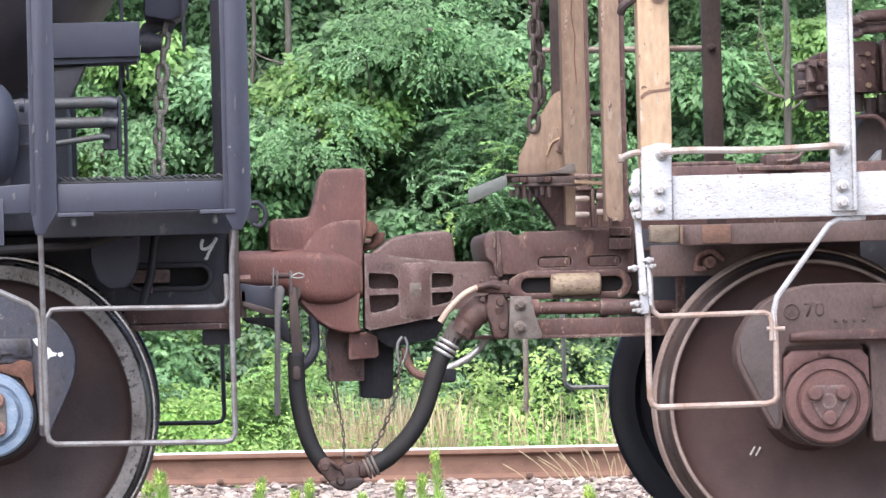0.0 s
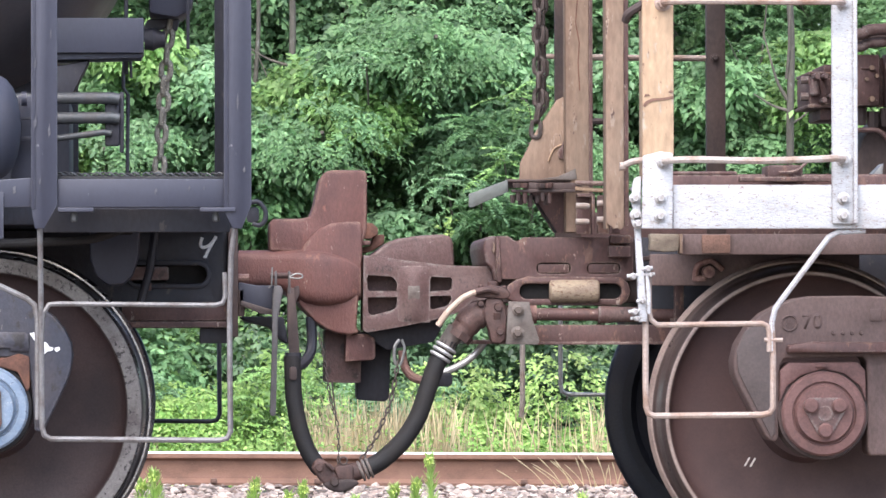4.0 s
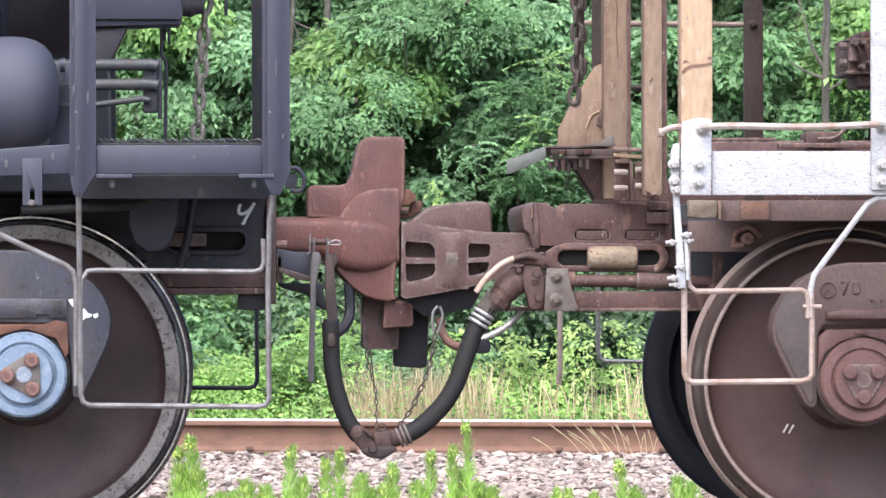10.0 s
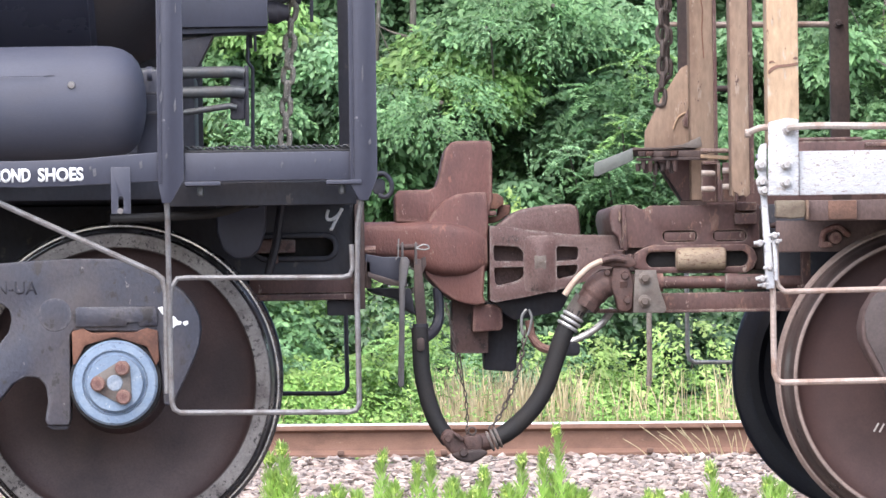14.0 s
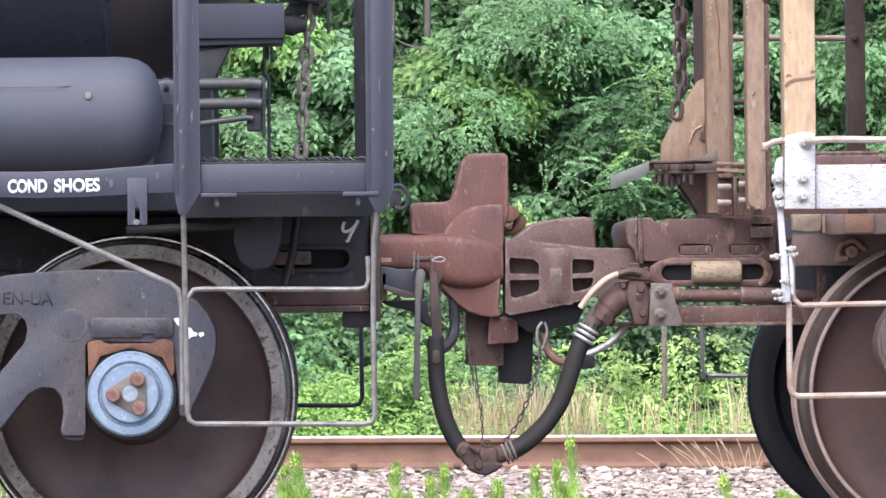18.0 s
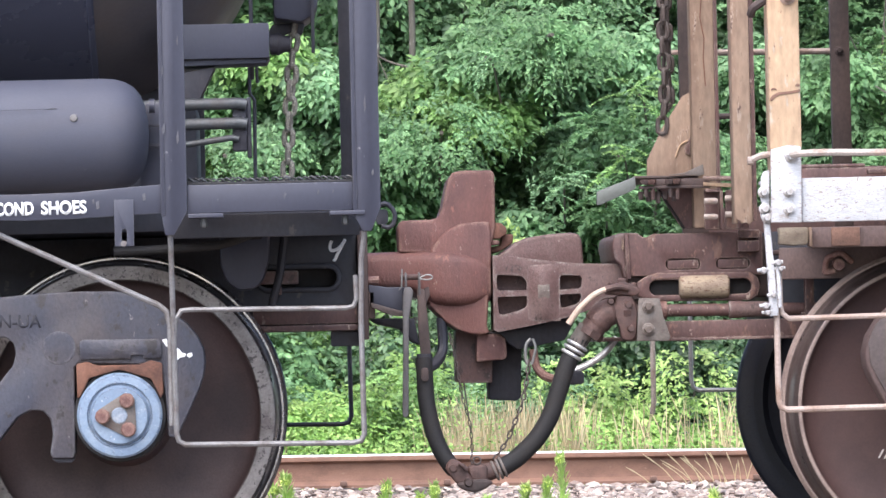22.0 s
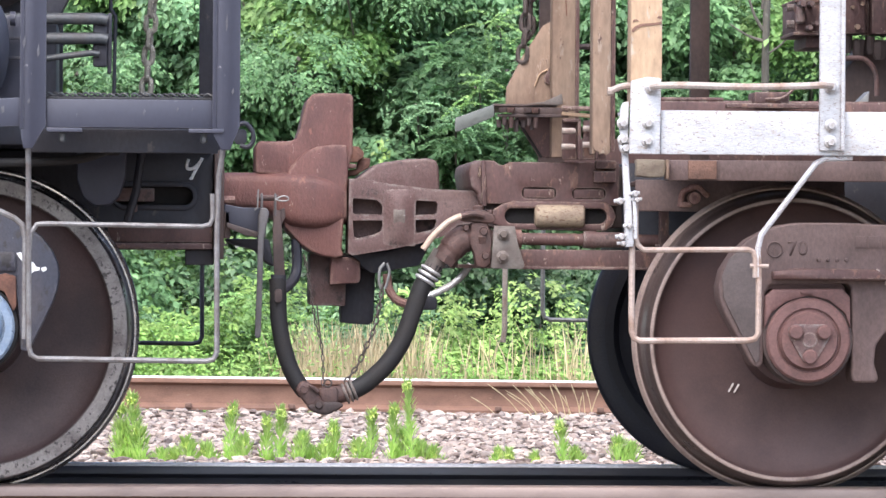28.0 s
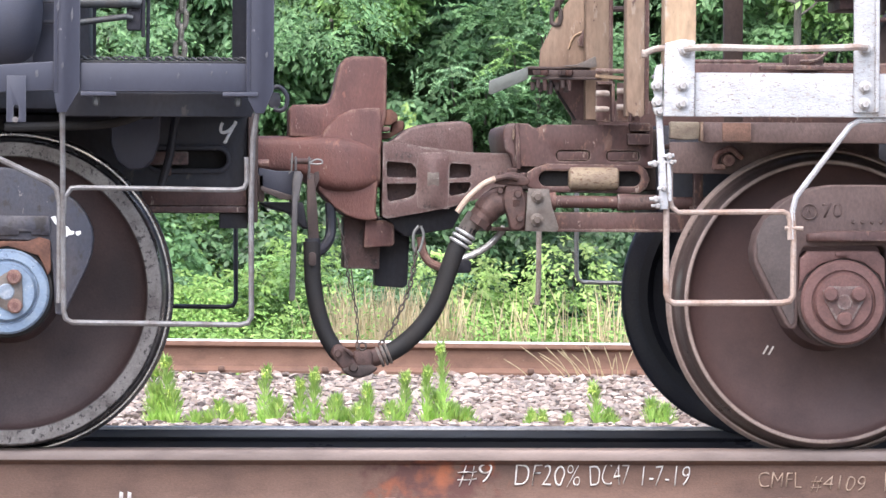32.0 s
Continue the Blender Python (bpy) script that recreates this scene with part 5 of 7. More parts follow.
# ---- hopper car ----
def build_hopper_car():
    car = thing("hopper_car", 2.6, 0, 0, "weathered brown hopper car with white sills beside the tank car", "railcar")
    W, B = M["white"], M["brown"]
    # corner frame
    post = part("corner_post", merge(box(0.692, 0.777, -1.512, -1.500, 1.128, 2.5, 0.002), box(0.692, 0.702, -1.4995, -1.42, 1.06, 2.5, 0.002)), M["tan"], car, "faded tan corner post with a rust scar")
    part("rust_scar", prism([(0.694, 1.262), (0.701, 1.274), (0.718, 1.282), (0.750, 1.284), (0.776, 1.289), (0.776, 1.282), (0.752, 1.278), (0.722, 1.275), (0.707, 1.268), (0.699, 1.258)], -1.5145, -1.5115, 0), M["rust_soft"], post)
    part("rust_scar", prism([(0.697, 1.286), (0.706, 1.290), (0.714, 1.288), (0.708, 1.294), (0.699, 1.293)], -1.5145, -1.5115, 0), M["rust_soft"], post)
    part("rust_scar", prism([(0.762, 1.299), (0.772, 1.296), (0.776, 1.302), (0.768, 1.304)], -1.5145, -1.5115, 0), M["rust_soft"], post)
    plate = part("corner_plate", prism([(0.688, 0.930), (0.772, 0.929), (0.774, 1.134), (0.74, 1.139), (0.692, 1.127)], -1.526, -1.5125, 0.003), W, car, "white painted gusset plate")
    sill = part("side_sill", merge(box(0.7745, 3.9, -1.508, -1.494, 0.930, 1.049, 0.003), box(0.7745, 3.9, -1.4935, -1.42, 1.036, 1.049, 0.002)), W, car, "white painted side sill, scratched and chipped")
    rc = np.random.RandomState(3)
    bits = []
    for cx, cz, sx, sz, n in ((0.865, 1.015, 0.035, 0.014, 50), (0.93, 0.985, 0.06, 0.02, 26), (1.12, 0.945, 0.05, 0.008, 20), (0.83, 0.95, 0.03, 0.012, 14), (1.4, 0.99, 0.08, 0.03, 30)):
        for _ in range(n):
            x, z, w, h = rc.normal(cx, sx), min(1.043, max(0.934, rc.normal(cz, sz))), 0.001 + 0.008 * rc.rand() ** 3, rc.uniform(0.0006, 0.0018)
            if not 1.195 < x < 1.29 and x > 0.79:
                bits.append(prism([(x, z), (x + w * 0.6, z - h * 0.5), (x + w, z + h * 0.3), (x + w * 0.5, z + h)], -1.5088, -1.5072, 0))
    tagged(part("rust_specks", merge(*bits), M["chip"], sill), kind="stuff")
    part("side_sill", box(0.69, 3.9, 1.494, 1.508, 0.930, 1.049, 0.003), B, car)
    wp = part("ladder_post", merge(box(1.205, 1.274, -1.522, -1.509, 0.943, 2.5, 0.003), box(1.262, 1.274, -1.533, -1.5225, 0.943, 2.5, 0.003)), W, car, "white painted ladder post")
    # the far posts are darker than the near white and tan ones
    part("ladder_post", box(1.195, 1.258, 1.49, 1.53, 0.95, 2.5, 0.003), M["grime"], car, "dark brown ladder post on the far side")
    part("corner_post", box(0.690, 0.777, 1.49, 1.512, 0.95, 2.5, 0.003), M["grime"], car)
    for x, z, r, pr in ((0.748, 1.111, 0.0145, plate), (0.739, 1.013, 0.012, plate), (0.738, 0.965, 0.012, plate), (1.236, 1.117, 0.0145, wp), (1.236, 1.011, 0.012, wp), (1.235, 0.966, 0.012, wp), (1.236, 1.54, 0.013, wp)):
        part("bolt", hex_bolt(x, -1.527 if pr is plate else -1.524, z, r), M["white_bolt"], pr)
    part("bolt", hex_bolt(0.748, -1.514, 1.540, 0.016), M["step_rust"], post)
    # grab irons
    def grab(pts, mt, r=0.0095):
        return part("grab_iron", tube(curve(pts, 4), r, 8), mt, car)
    grab([(0.748, -1.54, 1.111), (0.77, -1.58, 1.113), (0.84, -1.59, 1.114), (1.0, -1.59, 1.111), (1.15, -1.59, 1.115), (1.205, -1.58, 1.118), (1.232, -1.545, 1.117)], M["grab"])
    grab([(0.748, -1.53, 1.540), (0.775, -1.57, 1.541), (0.90, -1.58, 1.541), (1.1, -1.58, 1.540), (1.21, -1.57, 1.541), (1.233, -1.54, 1.540)], M["step_rust"])
    grab([(0.748, 1.54, 1.565), (0.90, 1.56, 1.565), (1.21, 1.56, 1.563)], M["step_rust"])
    part("grab_iron", tube([(0.66, 1.52, 1.568), (1.21, 1.52, 1.563)], 0.0085, 8), M["step_rust"], car)
    part("bolt", hex_bolt(1.222, 1.485, 1.562, 0.01), M["grime"], car)
    part("grab_end", merge(tube(curve([(0.712, -1.50, 1.115), (0.672, -1.49, 1.113), (0.640, -1.47, 1.100)]), 0.009, 8), lathe([(-0.008, 0.012), (0.008, 0.012)], 0.642, -1.47, 1.10, "x", 10, False)), M["grab"], car)
    part("grab_end", tube(curve([(0.70, -1.49, 1.54), (0.66, -1.48, 1.515), (0.652, -1.46, 1.495)]), 0.012, 8), M["grime"], car)
    # end posts
    ep = part("end_post", prism([(0.664, 2.5), (0.664, 0.972), (0.670, 0.958), (0.680, 0.955), (0.684, 0.946), (0.697, 0.950), (0.705, 0.944), (0.716, 0.953), (0.716, 2.5)], -0.712, -0.700, 0.002), M["tan_dull"], car, "faded brown upright channel")
    part("post_flange", box(0.7165, 0.730, -0.705, -0.69, 0.955, 2.5, 0.002), M["brown"], ep)
    part("post_flange", box(0.664, 0.674, -0.6995, -0.62, 0.948, 2.5, 0.002), M["tan_dull"], ep)
    bp = part("end_post", box(0.576, 0.645, -0.37, -0.355, 0.945, 2.5, 0.003), M["tan_dull"], car, "faded brown upright channel")
    part("post_flange", box(0.645, 0.656, -0.372, -0.30, 0.945, 2.5, 0.002), M["brown"], bp)
    part("post_flange", box(0.576, 0.586, -0.3545, -0.28, 0.945, 2.5, 0.002), M["tan_dull"], bp)
    crack = [(0.606, 1.9), (0.611, 1.62), (0.606, 1.56), (0.617, 1.50), (0.613, 1.44), (0.618, 1.36)]
    part("weld_crack", tube([(x, -0.371, z) for x, z in crack], 0.0018, 5), M["rust"], bp)
    part("gusset", prism([(0.575, 1.345), (0.555, 1.335), (0.495, 1.245), (0.447, 1.150), (0.445, 1.100), (0.645, 1.095), (0.645, 1.345)], -0.300, -0.285, 0.003), M["tan_dull"], car, "faded brown gusset plate")
    part("gusset", prism([(0.462, 1.078), (0.545, 0.945), (0.66, 0.945), (0.66, 1.078)], -0.300, -0.288, 0.002), M["brown"], car)
    part("gusset_edge", tube([(0.478, -0.302, 1.06), (0.552, -0.302, 0.945)], 0.004, 6), M["hole"], car)
    part("gusset_lug", prism([(0.56, 1.165), (0.575, 1.16), (0.575, 1.215), (0.557, 1.18)], -0.31, -0.301, 0.002), M["brown"], car)
    part("gusset_rib", tube(curve([(0.530, -0.303, 1.155), (0.545, -0.303, 1.19), (0.570, -0.303, 1.205)]), 0.003, 6), M["tan"], car)
    chain("brake_chain", [(0.505, -0.3, 1.95), (0.504, -0.3, 1.7), (0.502, -0.3, 1.5), (0.503, -0.3, 1.35), (0.496, -0.3, 1.27), (0.493, -0.3, 1.235)], 0.064, 0.043, 0.0072, M["chain"], car, "rusty dark brake chain")
    chain("brake_chain", [(0.517, -0.27, 1.95), (0.516, -0.27, 1.6), (0.518, -0.27, 1.33), (0.507, -0.27, 1.29)], 0.064, 0.04, 0.007, M["chain"], car)
    part("cross_tube", tube([(0.645, 0.0, 1.285), (0.735, 0.0, 1.287)], 0.009, 8), M["grime"], car)
    part("plate_end", prism([(0.655, 1.22), (0.672, 1.19), (0.674, 1.12), (0.655, 1.10)], 0.1, 0.12, 0.002), M["grime"], car)
    # brake step and its bolts
    part("brake_step", prism([(0.289, 1.056), (0.288, 1.017), (0.30, 1.017), (0.385, 1.053), (0.404, 1.063), (0.402, 1.098), (0.379, 1.089)], -0.42, -0.41, 0.002), M["step_green"], car, "bent grey steel step plate")
    part("step_deck", prism([(0.403, 1.100), (0.53, 1.098), (0.590, 1.097), (0.588, 1.092), (0.403, 1.092)], -0.40, 0.2, 0.002), M["grime"], car)
    part("step_tip", prism([(0.50, 1.1005), (0.548, 1.106), (0.602, 1.130), (0.606, 1.100), (0.590, 1.0955)], -0.412, -0.402, 0.002), M["plate_grey"], car)
    part("step_angle", merge(box(0.412, 0.62, -0.44, -0.42, 1.060, 1.069, 0.002), box(0.46, 0.62, -0.43, -0.42, 1.069, 1.0885, 0.002)), M["grime"], car)
    for i, x in enumerate((0.428, 0.448, 0.500, 0.520)):
        part("bolt", merge(lathe([(1.072, 0.010), (1.080, 0.014), (1.087, 0.014)], x, -0.445, 0, "z", 7, False), lathe([(1.036 - 0.008 * (i % 2), 0.006), (1.060, 0.0075)], x + 0.004, -0.43, 0, "z", 8, False)), M["fitting"] if i % 2 else M["grime"], car)
    for k, x in enumerate((0.418, 0.44, 0.468, 0.49, 0.515)):
        part("nut", lathe([(1.030 - 0.006 * (k % 3), 0.007), (1.053, 0.009)], x, -0.41, 0, "z", 7, False), M["grime"], car)
    part("step_rod", tube([(0.60, -0.45, 1.087), (0.70, -0.5, 1.083)], 0.007, 8), M["brown"], car)
    part("step_rod", tube([(0.60, -0.44, 1.071), (0.70, -0.48, 1.062)], 0.006, 8), M["tan"], car)
    part("bolt_bracket", merge(box(0.603, 0.655, -0.41, -0.40, 0.938, 1.056, 0.004), box(0.645, 0.655, -0.455, -0.41, 0.938, 1.056, 0.003), box(0.603, 0.655, -0.455, -0.41, 1.046, 1.056, 0.003)), B, car)
    part("bolt_bracket", merge(box(0.662, 0.730, -0.44, -0.43, 0.938, 1.052, 0.004), box(0.696, 0.704, -0.47, -0.44, 0.938, 1.05, 0.002)), B, car)
    for x, z in ((0.618, 1.020), (0.617, 0.974), (0.679, 1.027), (0.679, 0.980)):
        part("bolt", lathe([(-0.02, 0.009), (0.012, 0.009), (0.02, 0.006)], x, -0.465, z, "x", 10, False), M["grab"], car)
    # end clamp painted white and its hanging strap
    part("strap", prism([(0.670, 0.965), (0.688, 0.965), (0.691, 0.90), (0.699, 0.79), (0.706, 0.70), (0.706, 0.680), (0.682, 0.678), (0.680, 0.75), (0.676, 0.84)], -1.494, -1.480, 0.003), W, car, "white painted hanging strap")
    part("strap", prism([(0.700, 0.83), (0.708, 0.83), (0.714, 0.76), (0.714, 0.70), (0.704, 0.70)], -1.503, -1.495, 0.002), W, car)
    for x, z, s in ((0.667, 0.802, 0.010), (0.671, 0.706, 0.010), (0.707, 0.822, 0.010), (0.713, 0.806, 0.008), (0.692, 0.735, 0.008), (0.676, 0.688, 0.008)):
        part("clamp", lathe([(-1.50, s), (-1.512, s * 0.95), (-1.518, s * 0.6)], x, 0, z, seg=8, closed=False), M["white_bolt"], car)
        part("clamp_bolt", tube([(x - 0.016, -1.492, z), (x + 0.014, -1.492, z + 0.003)], s * 0.55, 7), M["white_bolt"], car)
    part("end_bracket", merge(prism([(0.666, 1.052), (0.672, 1.068), (0.690, 1.074), (0.688, 0.935), (0.668, 0.935), (0.662, 0.952), (0.668, 0.975), (0.663, 1.0)], -1.50, -1.488, 0.003), box(0.668, 0.69, -1.488, -1.40, 1.035, 1.045, 0.002)), W, car)
    for x, z in ((0.672, 1.013), (0.674, 0.968), (0.680, 0.945)):
        part("bolt", hex_bolt(x, -1.503, z, 0.011), M["white_bolt"], car)
    # centre sill and coupler pocket
    out = [(0.372, 0.935), (0.41, 0.934), (0.424, 0.922), (0.438, 0.921), (0.455, 0.931), (0.70, 0.931), (0.778, 0.931), (0.776, 0.804), (0.372, 0.808)]
    rec = [rounded(0.492, 0.592, 0.824, 0.856, 0.014), rounded(0.640, 0.738, 0.824, 0.855, 0.014)]
    ds = part("draft_sill", prism(out, -0.345, -0.325, 0.003, rec), B, car, "brown cast draft sill with slots")
    part("sill_inside", box(0.385, 3.4, -0.31, 0.31, 0.74, 0.92, 0.003), M["grime"], car)
    part("sill_core", prism(out, 0.325, 0.345, 0.003), B, car)
    for x0, x1 in ((0.492, 0.592), (0.640, 0.738)):
        part("slot_back", box(x0 + 0.004, x1 - 0.004, -0.339, -0.328, 0.826, 0.853, 0.002), M["brown"], ds)
    part("striker", prism([(0.336, 0.90), (0.340, 0.925), (0.352, 0.934), (0.371, 0.936), (0.384, 0.93), (0.388, 0.81), (0.37, 0.80), (0.362, 0.84), (0.344, 0.855)], -0.33, 0.33, 0.010, (), 3), M["cast_dark"], car)
    part("striker_rib", prism([(0.371, 0.934), (0.383, 0.934), (0.388, 0.80), (0.375, 0.80)], -0.352, -0.331, 0.003), M["brown"], car)
    part("striker_scar", prism([(0.364, 0.920), (0.370, 0.912), (0.371, 0.895), (0.367, 0.882), (0.362, 0.892), (0.365, 0.905)], -0.345, -0.3315, 0.003), M["tan_dull"], car)
    ledge = [(0.40, 0.752), (0.405, 0.79), (0.43, 0.806), (0.464, 0.816), (0.735, 0.814), (0.757, 0.798), (0.767, 0.771), (0.757, 0.745), (0.735, 0.729), (0.44, 0.732)]
    part("key_frame", prism(ledge, -0.375, -0.346, 0.005, [rounded(0.440, 0.739, 0.750, 0.794, 0.021)]), M["brown"], car)
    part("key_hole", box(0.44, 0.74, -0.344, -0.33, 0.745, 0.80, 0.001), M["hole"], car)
    part("draft_key", lathe([(0.527, 0.026), (0.532, 0.033), (0.545, 0.034), (0.66, 0.034), (0.668, 0.033), (0.673, 0.028)], 0, -0.372, 0.772, "x", 28, False), M["roller"], car, "block with worn yellow paint")
    part("shim", merge(box(0.705, 0.765, -0.39, -0.347, 0.912, 0.936, 0.003), box(0.700, 0.765, -0.385, -0.347, 0.872, 0.905, 0.003)), M["brown"], car)
    part("train_pipe", tube([(0.46, -0.42, 0.705), (1.05, -0.42, 0.700)], 0.0185, 14), B, car)
    part("pipe_sleeve", lathe([(0.665, 0.020), (0.667, 0.026), (0.700, 0.026), (0.708, 0.024), (0.79, 0.022)], 0, -0.42, 0.7035, "x", 14, False), M["cast_dark"], car)
    part("pipe_collar", lathe([(0.455, 0.027), (0.485, 0.027)], 0, -0.42, 0.705, "x", 12, False), M["cast"], car)
    part("lower_beam", merge(box(0.36, 1.25, -0.43, -0.41, 0.618, 0.674, 0.003), box(0.30, 1.25, -0.41, 0.41, 0.618, 0.63, 0.003), box(0.47, 1.25, -0.45, -0.43, 0.616, 0.624, 0.002)), B, car)
    mp = part("mounting_plate", prism([(0.396, 0.742), (0.457, 0.740), (0.466, 0.69), (0.486, 0.628), (0.480, 0.616), (0.388, 0.618)], -0.535, -0.52, 0.002), M["plate_grey"], car, "grimy grey mounting plate with two bolts")
    for x, z in ((0.424, 0.717), (0.422, 0.651)):
        part("bolt", hex_bolt(x, -0.537, z, 0.013), M["pale_metal"], mp)
    # angle cock and air hose
    F = M["fitting"]
    cock = part("angle_cock", tube(curve([(0.46, -0.5, 0.705), (0.40, -0.5, 0.705), (0.345, -0.5, 0.708), (0.300, -0.5, 0.698), (0.272, -0.5, 0.668), (0.252, -0.5, 0.640)]), [0.026] * 8 + [0.034] * 7 + [0.040] * 9 + [0.036] * 7, 16), F, car, "rusty brown angle cock")
    part("elbow_collar", tube([(0.262, -0.5, 0.654), (0.250, -0.5, 0.636)], [0.041, 0.039], 8), F, cock)
    part("elbow_collar", tube([(0.352, -0.5, 0.708), (0.372, -0.5, 0.708)], [0.043, 0.043], 8), F, cock)
    part("valve_body", prism([(0.330, 0.752), (0.378, 0.752), (0.392, 0.70), (0.388, 0.63), (0.372, 0.618), (0.345, 0.622), (0.338, 0.66), (0.322, 0.70)], -0.535, -0.47, 0.012), F, cock)
    part("valve_cap", prism([(0.303, 0.768), (0.315, 0.782), (0.345, 0.789), (0.372, 0.786), (0.398, 0.772), (0.402, 0.755), (0.385, 0.748), (0.30, 0.755)], -0.54, -0.46, 0.009), F, cock)
    for x, z, r in ((0.352, 0.793, 0.016), (0.385, 0.780, 0.010), (0.318, 0.784, 0.009)):
        part("cap_nut", lathe([(z - 0.014, r), (z + 0.004, r), (z + 0.008, r * 0.6)], x, -0.5, 0, "z", 7, False), F, cock)
    for x, z, r in ((0.366, 0.725, 0.013), (0.372, 0.655, 0.012), (0.315, 0.735, 0.010)):
        part("body_bolt", lathe([(-0.548, r * 0.8), (-0.535, r)], x, 0, z, seg=7, closed=False), F, cock)
    part("valve_handle", tube(curve([(0.300, -0.55, 0.769), (0.282, -0.55, 0.762), (0.258, -0.55, 0.748), (0.220, -0.55, 0.712), (0.196, -0.55, 0.680), (0.190, -0.55, 0.672)]), 0.0125, 10, flat=0.75), M["handle"], cock, "worn ivory handle")
    part("handle_arm", tube(curve([(0.365, -0.545, 0.770), (0.335, -0.55, 0.776), (0.300, -0.55, 0.769)]), 0.0135, 10, flat=0.75), F, cock)
    hose = [(0.232, -0.5, 0.636), (0.205, -0.5, 0.592), (0.184, -0.5, 0.548), (0.163, -0.5, 0.487), (0.134, -0.5, 0.407), (0.092, -0.5, 0.341), (0.042, -0.5, 0.293), (0.012, -0.5, 0.272), (-0.018, -0.5, 0.257)]
    hs = part("air_hose", tube(curve(hose), 0.0265, 16), M["rubber"], car, "curved black rubber air hose")
    for k, d in enumerate((-0.016, 0.0, 0.016)):
        p = Vector((0.2085, -0.5, 0.596)) + Vector((0.52, 0, 0.85)) * d
        part("hose_clamp", tube([p + 0.029 * (Vector((0.85, 0, -0.52)) * math.cos(a * 0.3491) + Vector((0, 1, 0)) * math.sin(a * 0.3491)) for a in range(18)], 0.0055, 6, True), M["galv_bright"], hs, "bright hose clamp band")
        p = Vector((-0.018, -0.5, 0.257)) + Vector((0.92, 0, 0.38)) * (d * 0.8)
        part("hose_clamp", tube([p + 0.028 * (Vector((0.38, 0, -0.92)) * math.cos(a * 0.3491) + Vector((0, 1, 0)) * math.sin(a * 0.3491)) for a in range(18)], 0.004, 6, True), M["bolt"], hs)
    part("hose_fitting", tube([(0.212, -0.5, 0.602), (0.226, -0.5, 0.628), (0.250, -0.5, 0.66)], [0.027, 0.027, 0.03], 12), M["plate_grey"], hs)
    gh = part("glad_hand", merge(tube([(-0.022, -0.5, 0.256), (-0.050, -0.5, 0.249), (-0.100, -0.5, 0.247)], [0.025, 0.027, 0.024], 14), prism([(-0.112, 0.262), (-0.098, 0.271), (-0.060, 0.274), (-0.050, 0.262), (-0.052, 0.226), (-0.070, 0.219), (-0.100, 0.228)], -0.532, -0.468, 0.011, (), 3)), M["fitting"], hs)
    part("chain_eye", tube([(-0.082 + 0.011 * math.cos(a * 0.628), -0.528, 0.283 + 0.011 * math.sin(a * 0.628)) for a in range(10)], 0.0032, 6, True), M["chain"], gh)
    part("hose_hanger", tube(curve([(0.103, -0.2, 0.60), (0.112, -0.2, 0.550), (0.14, -0.22, 0.518), (0.19, -0.25, 0.508), (0.235, -0.28, 0.51)]), 0.013, 10), M["cast"], car)
    part("hanger_block", prism(rounded(0.17, 0.24, 0.495, 0.535, 0.012), -0.42, -0.36, 0.006), M["under"], car)
    part("drain_tube", tube(curve([(0.225, -0.2, 0.535), (0.262, -0.2, 0.550), (0.300, -0.2, 0.572), (0.330, -0.2, 0.600), (0.352, -0.2, 0.63)]), 0.0105, 10), M["galv_bright"], car, "grey steel tube")
    part("shackle", merge(tube(curve([(0.092, -0.3, 0.632), (0.078, -0.3, 0.612), (0.076, -0.3, 0.575), (0.082, -0.3, 0.556)]), 0.0048, 8), tube(curve([(0.098, -0.3, 0.632), (0.106, -0.3, 0.605), (0.098, -0.3, 0.57), (0.092, -0.3, 0.556)]), 0.0042, 8)), M["galv"], car, "bright steel shackle")
    chain("hose_chain", [(0.085, -0.3, 0.56), (0.08, -0.32, 0.53), (0.07, -0.35, 0.485), (0.058, -0.38, 0.44), (0.035, -0.42, 0.39), (0.008, -0.45, 0.335), (-0.03, -0.5, 0.285)], 0.030, 0.017, 0.0027, M["chain"], car, "rusty hose support chain")
    # coupler head with its four pockets
    D = M["cast_dark"]
    ck = [(-0.012, 0.880), (0.03, 0.877), (0.101, 0.866), (0.234, 0.850), (0.39, 0.846), (0.39, 0.752), (0.31, 0.745), (0.268, 0.712), (0.198, 0.690), (0.10, 0.670), (0.0, 0.653), (-0.014, 0.66)]
    hl = [[(0.002, 0.822), (0.070, 0.817), (0.082, 0.806), (0.089, 0.790), (0.091, 0.774), (0.004, 0.775), (-0.001, 0.782), (-0.002, 0.815)],
          [(0.000, 0.756), (0.091, 0.757), (0.089, 0.742), (0.082, 0.725), (0.066, 0.716), (0.012, 0.703), (0.002, 0.710), (-0.001, 0.748)],
          [(0.190, 0.817), (0.244, 0.814), (0.249, 0.806), (0.247, 0.782), (0.240, 0.776), (0.177, 0.773), (0.176, 0.79), (0.181, 0.806)],
          [(0.177, 0.759), (0.243, 0.761), (0.247, 0.754), (0.240, 0.736), (0.232, 0.730), (0.190, 0.720), (0.182, 0.730), (0.177, 0.745)]]
    kn = part("coupler_head", prism(ck, -0.26, -0.06, 0.006, hl, 3), D, car, "dark brown cast coupler with four pockets")
    part("coupler_back", prism([(-0.01, 0.87), (0.39, 0.84), (0.39, 0.75), (0.25, 0.705), (0.0, 0.66)], -0.185, 0.1, 0.006), D, kn)
    part("centre_web", swell(0.086, 0.184, 0.682, 0.850, -0.2595, 0.020), D, kn)
    # paler patch that paints in the highlight on the swelling
    part("worn_spot", swell(0.118, 0.152, 0.750, 0.790, -0.2775, 0.0032), M["pale_metal"], kn, "pale highlight on the casting")
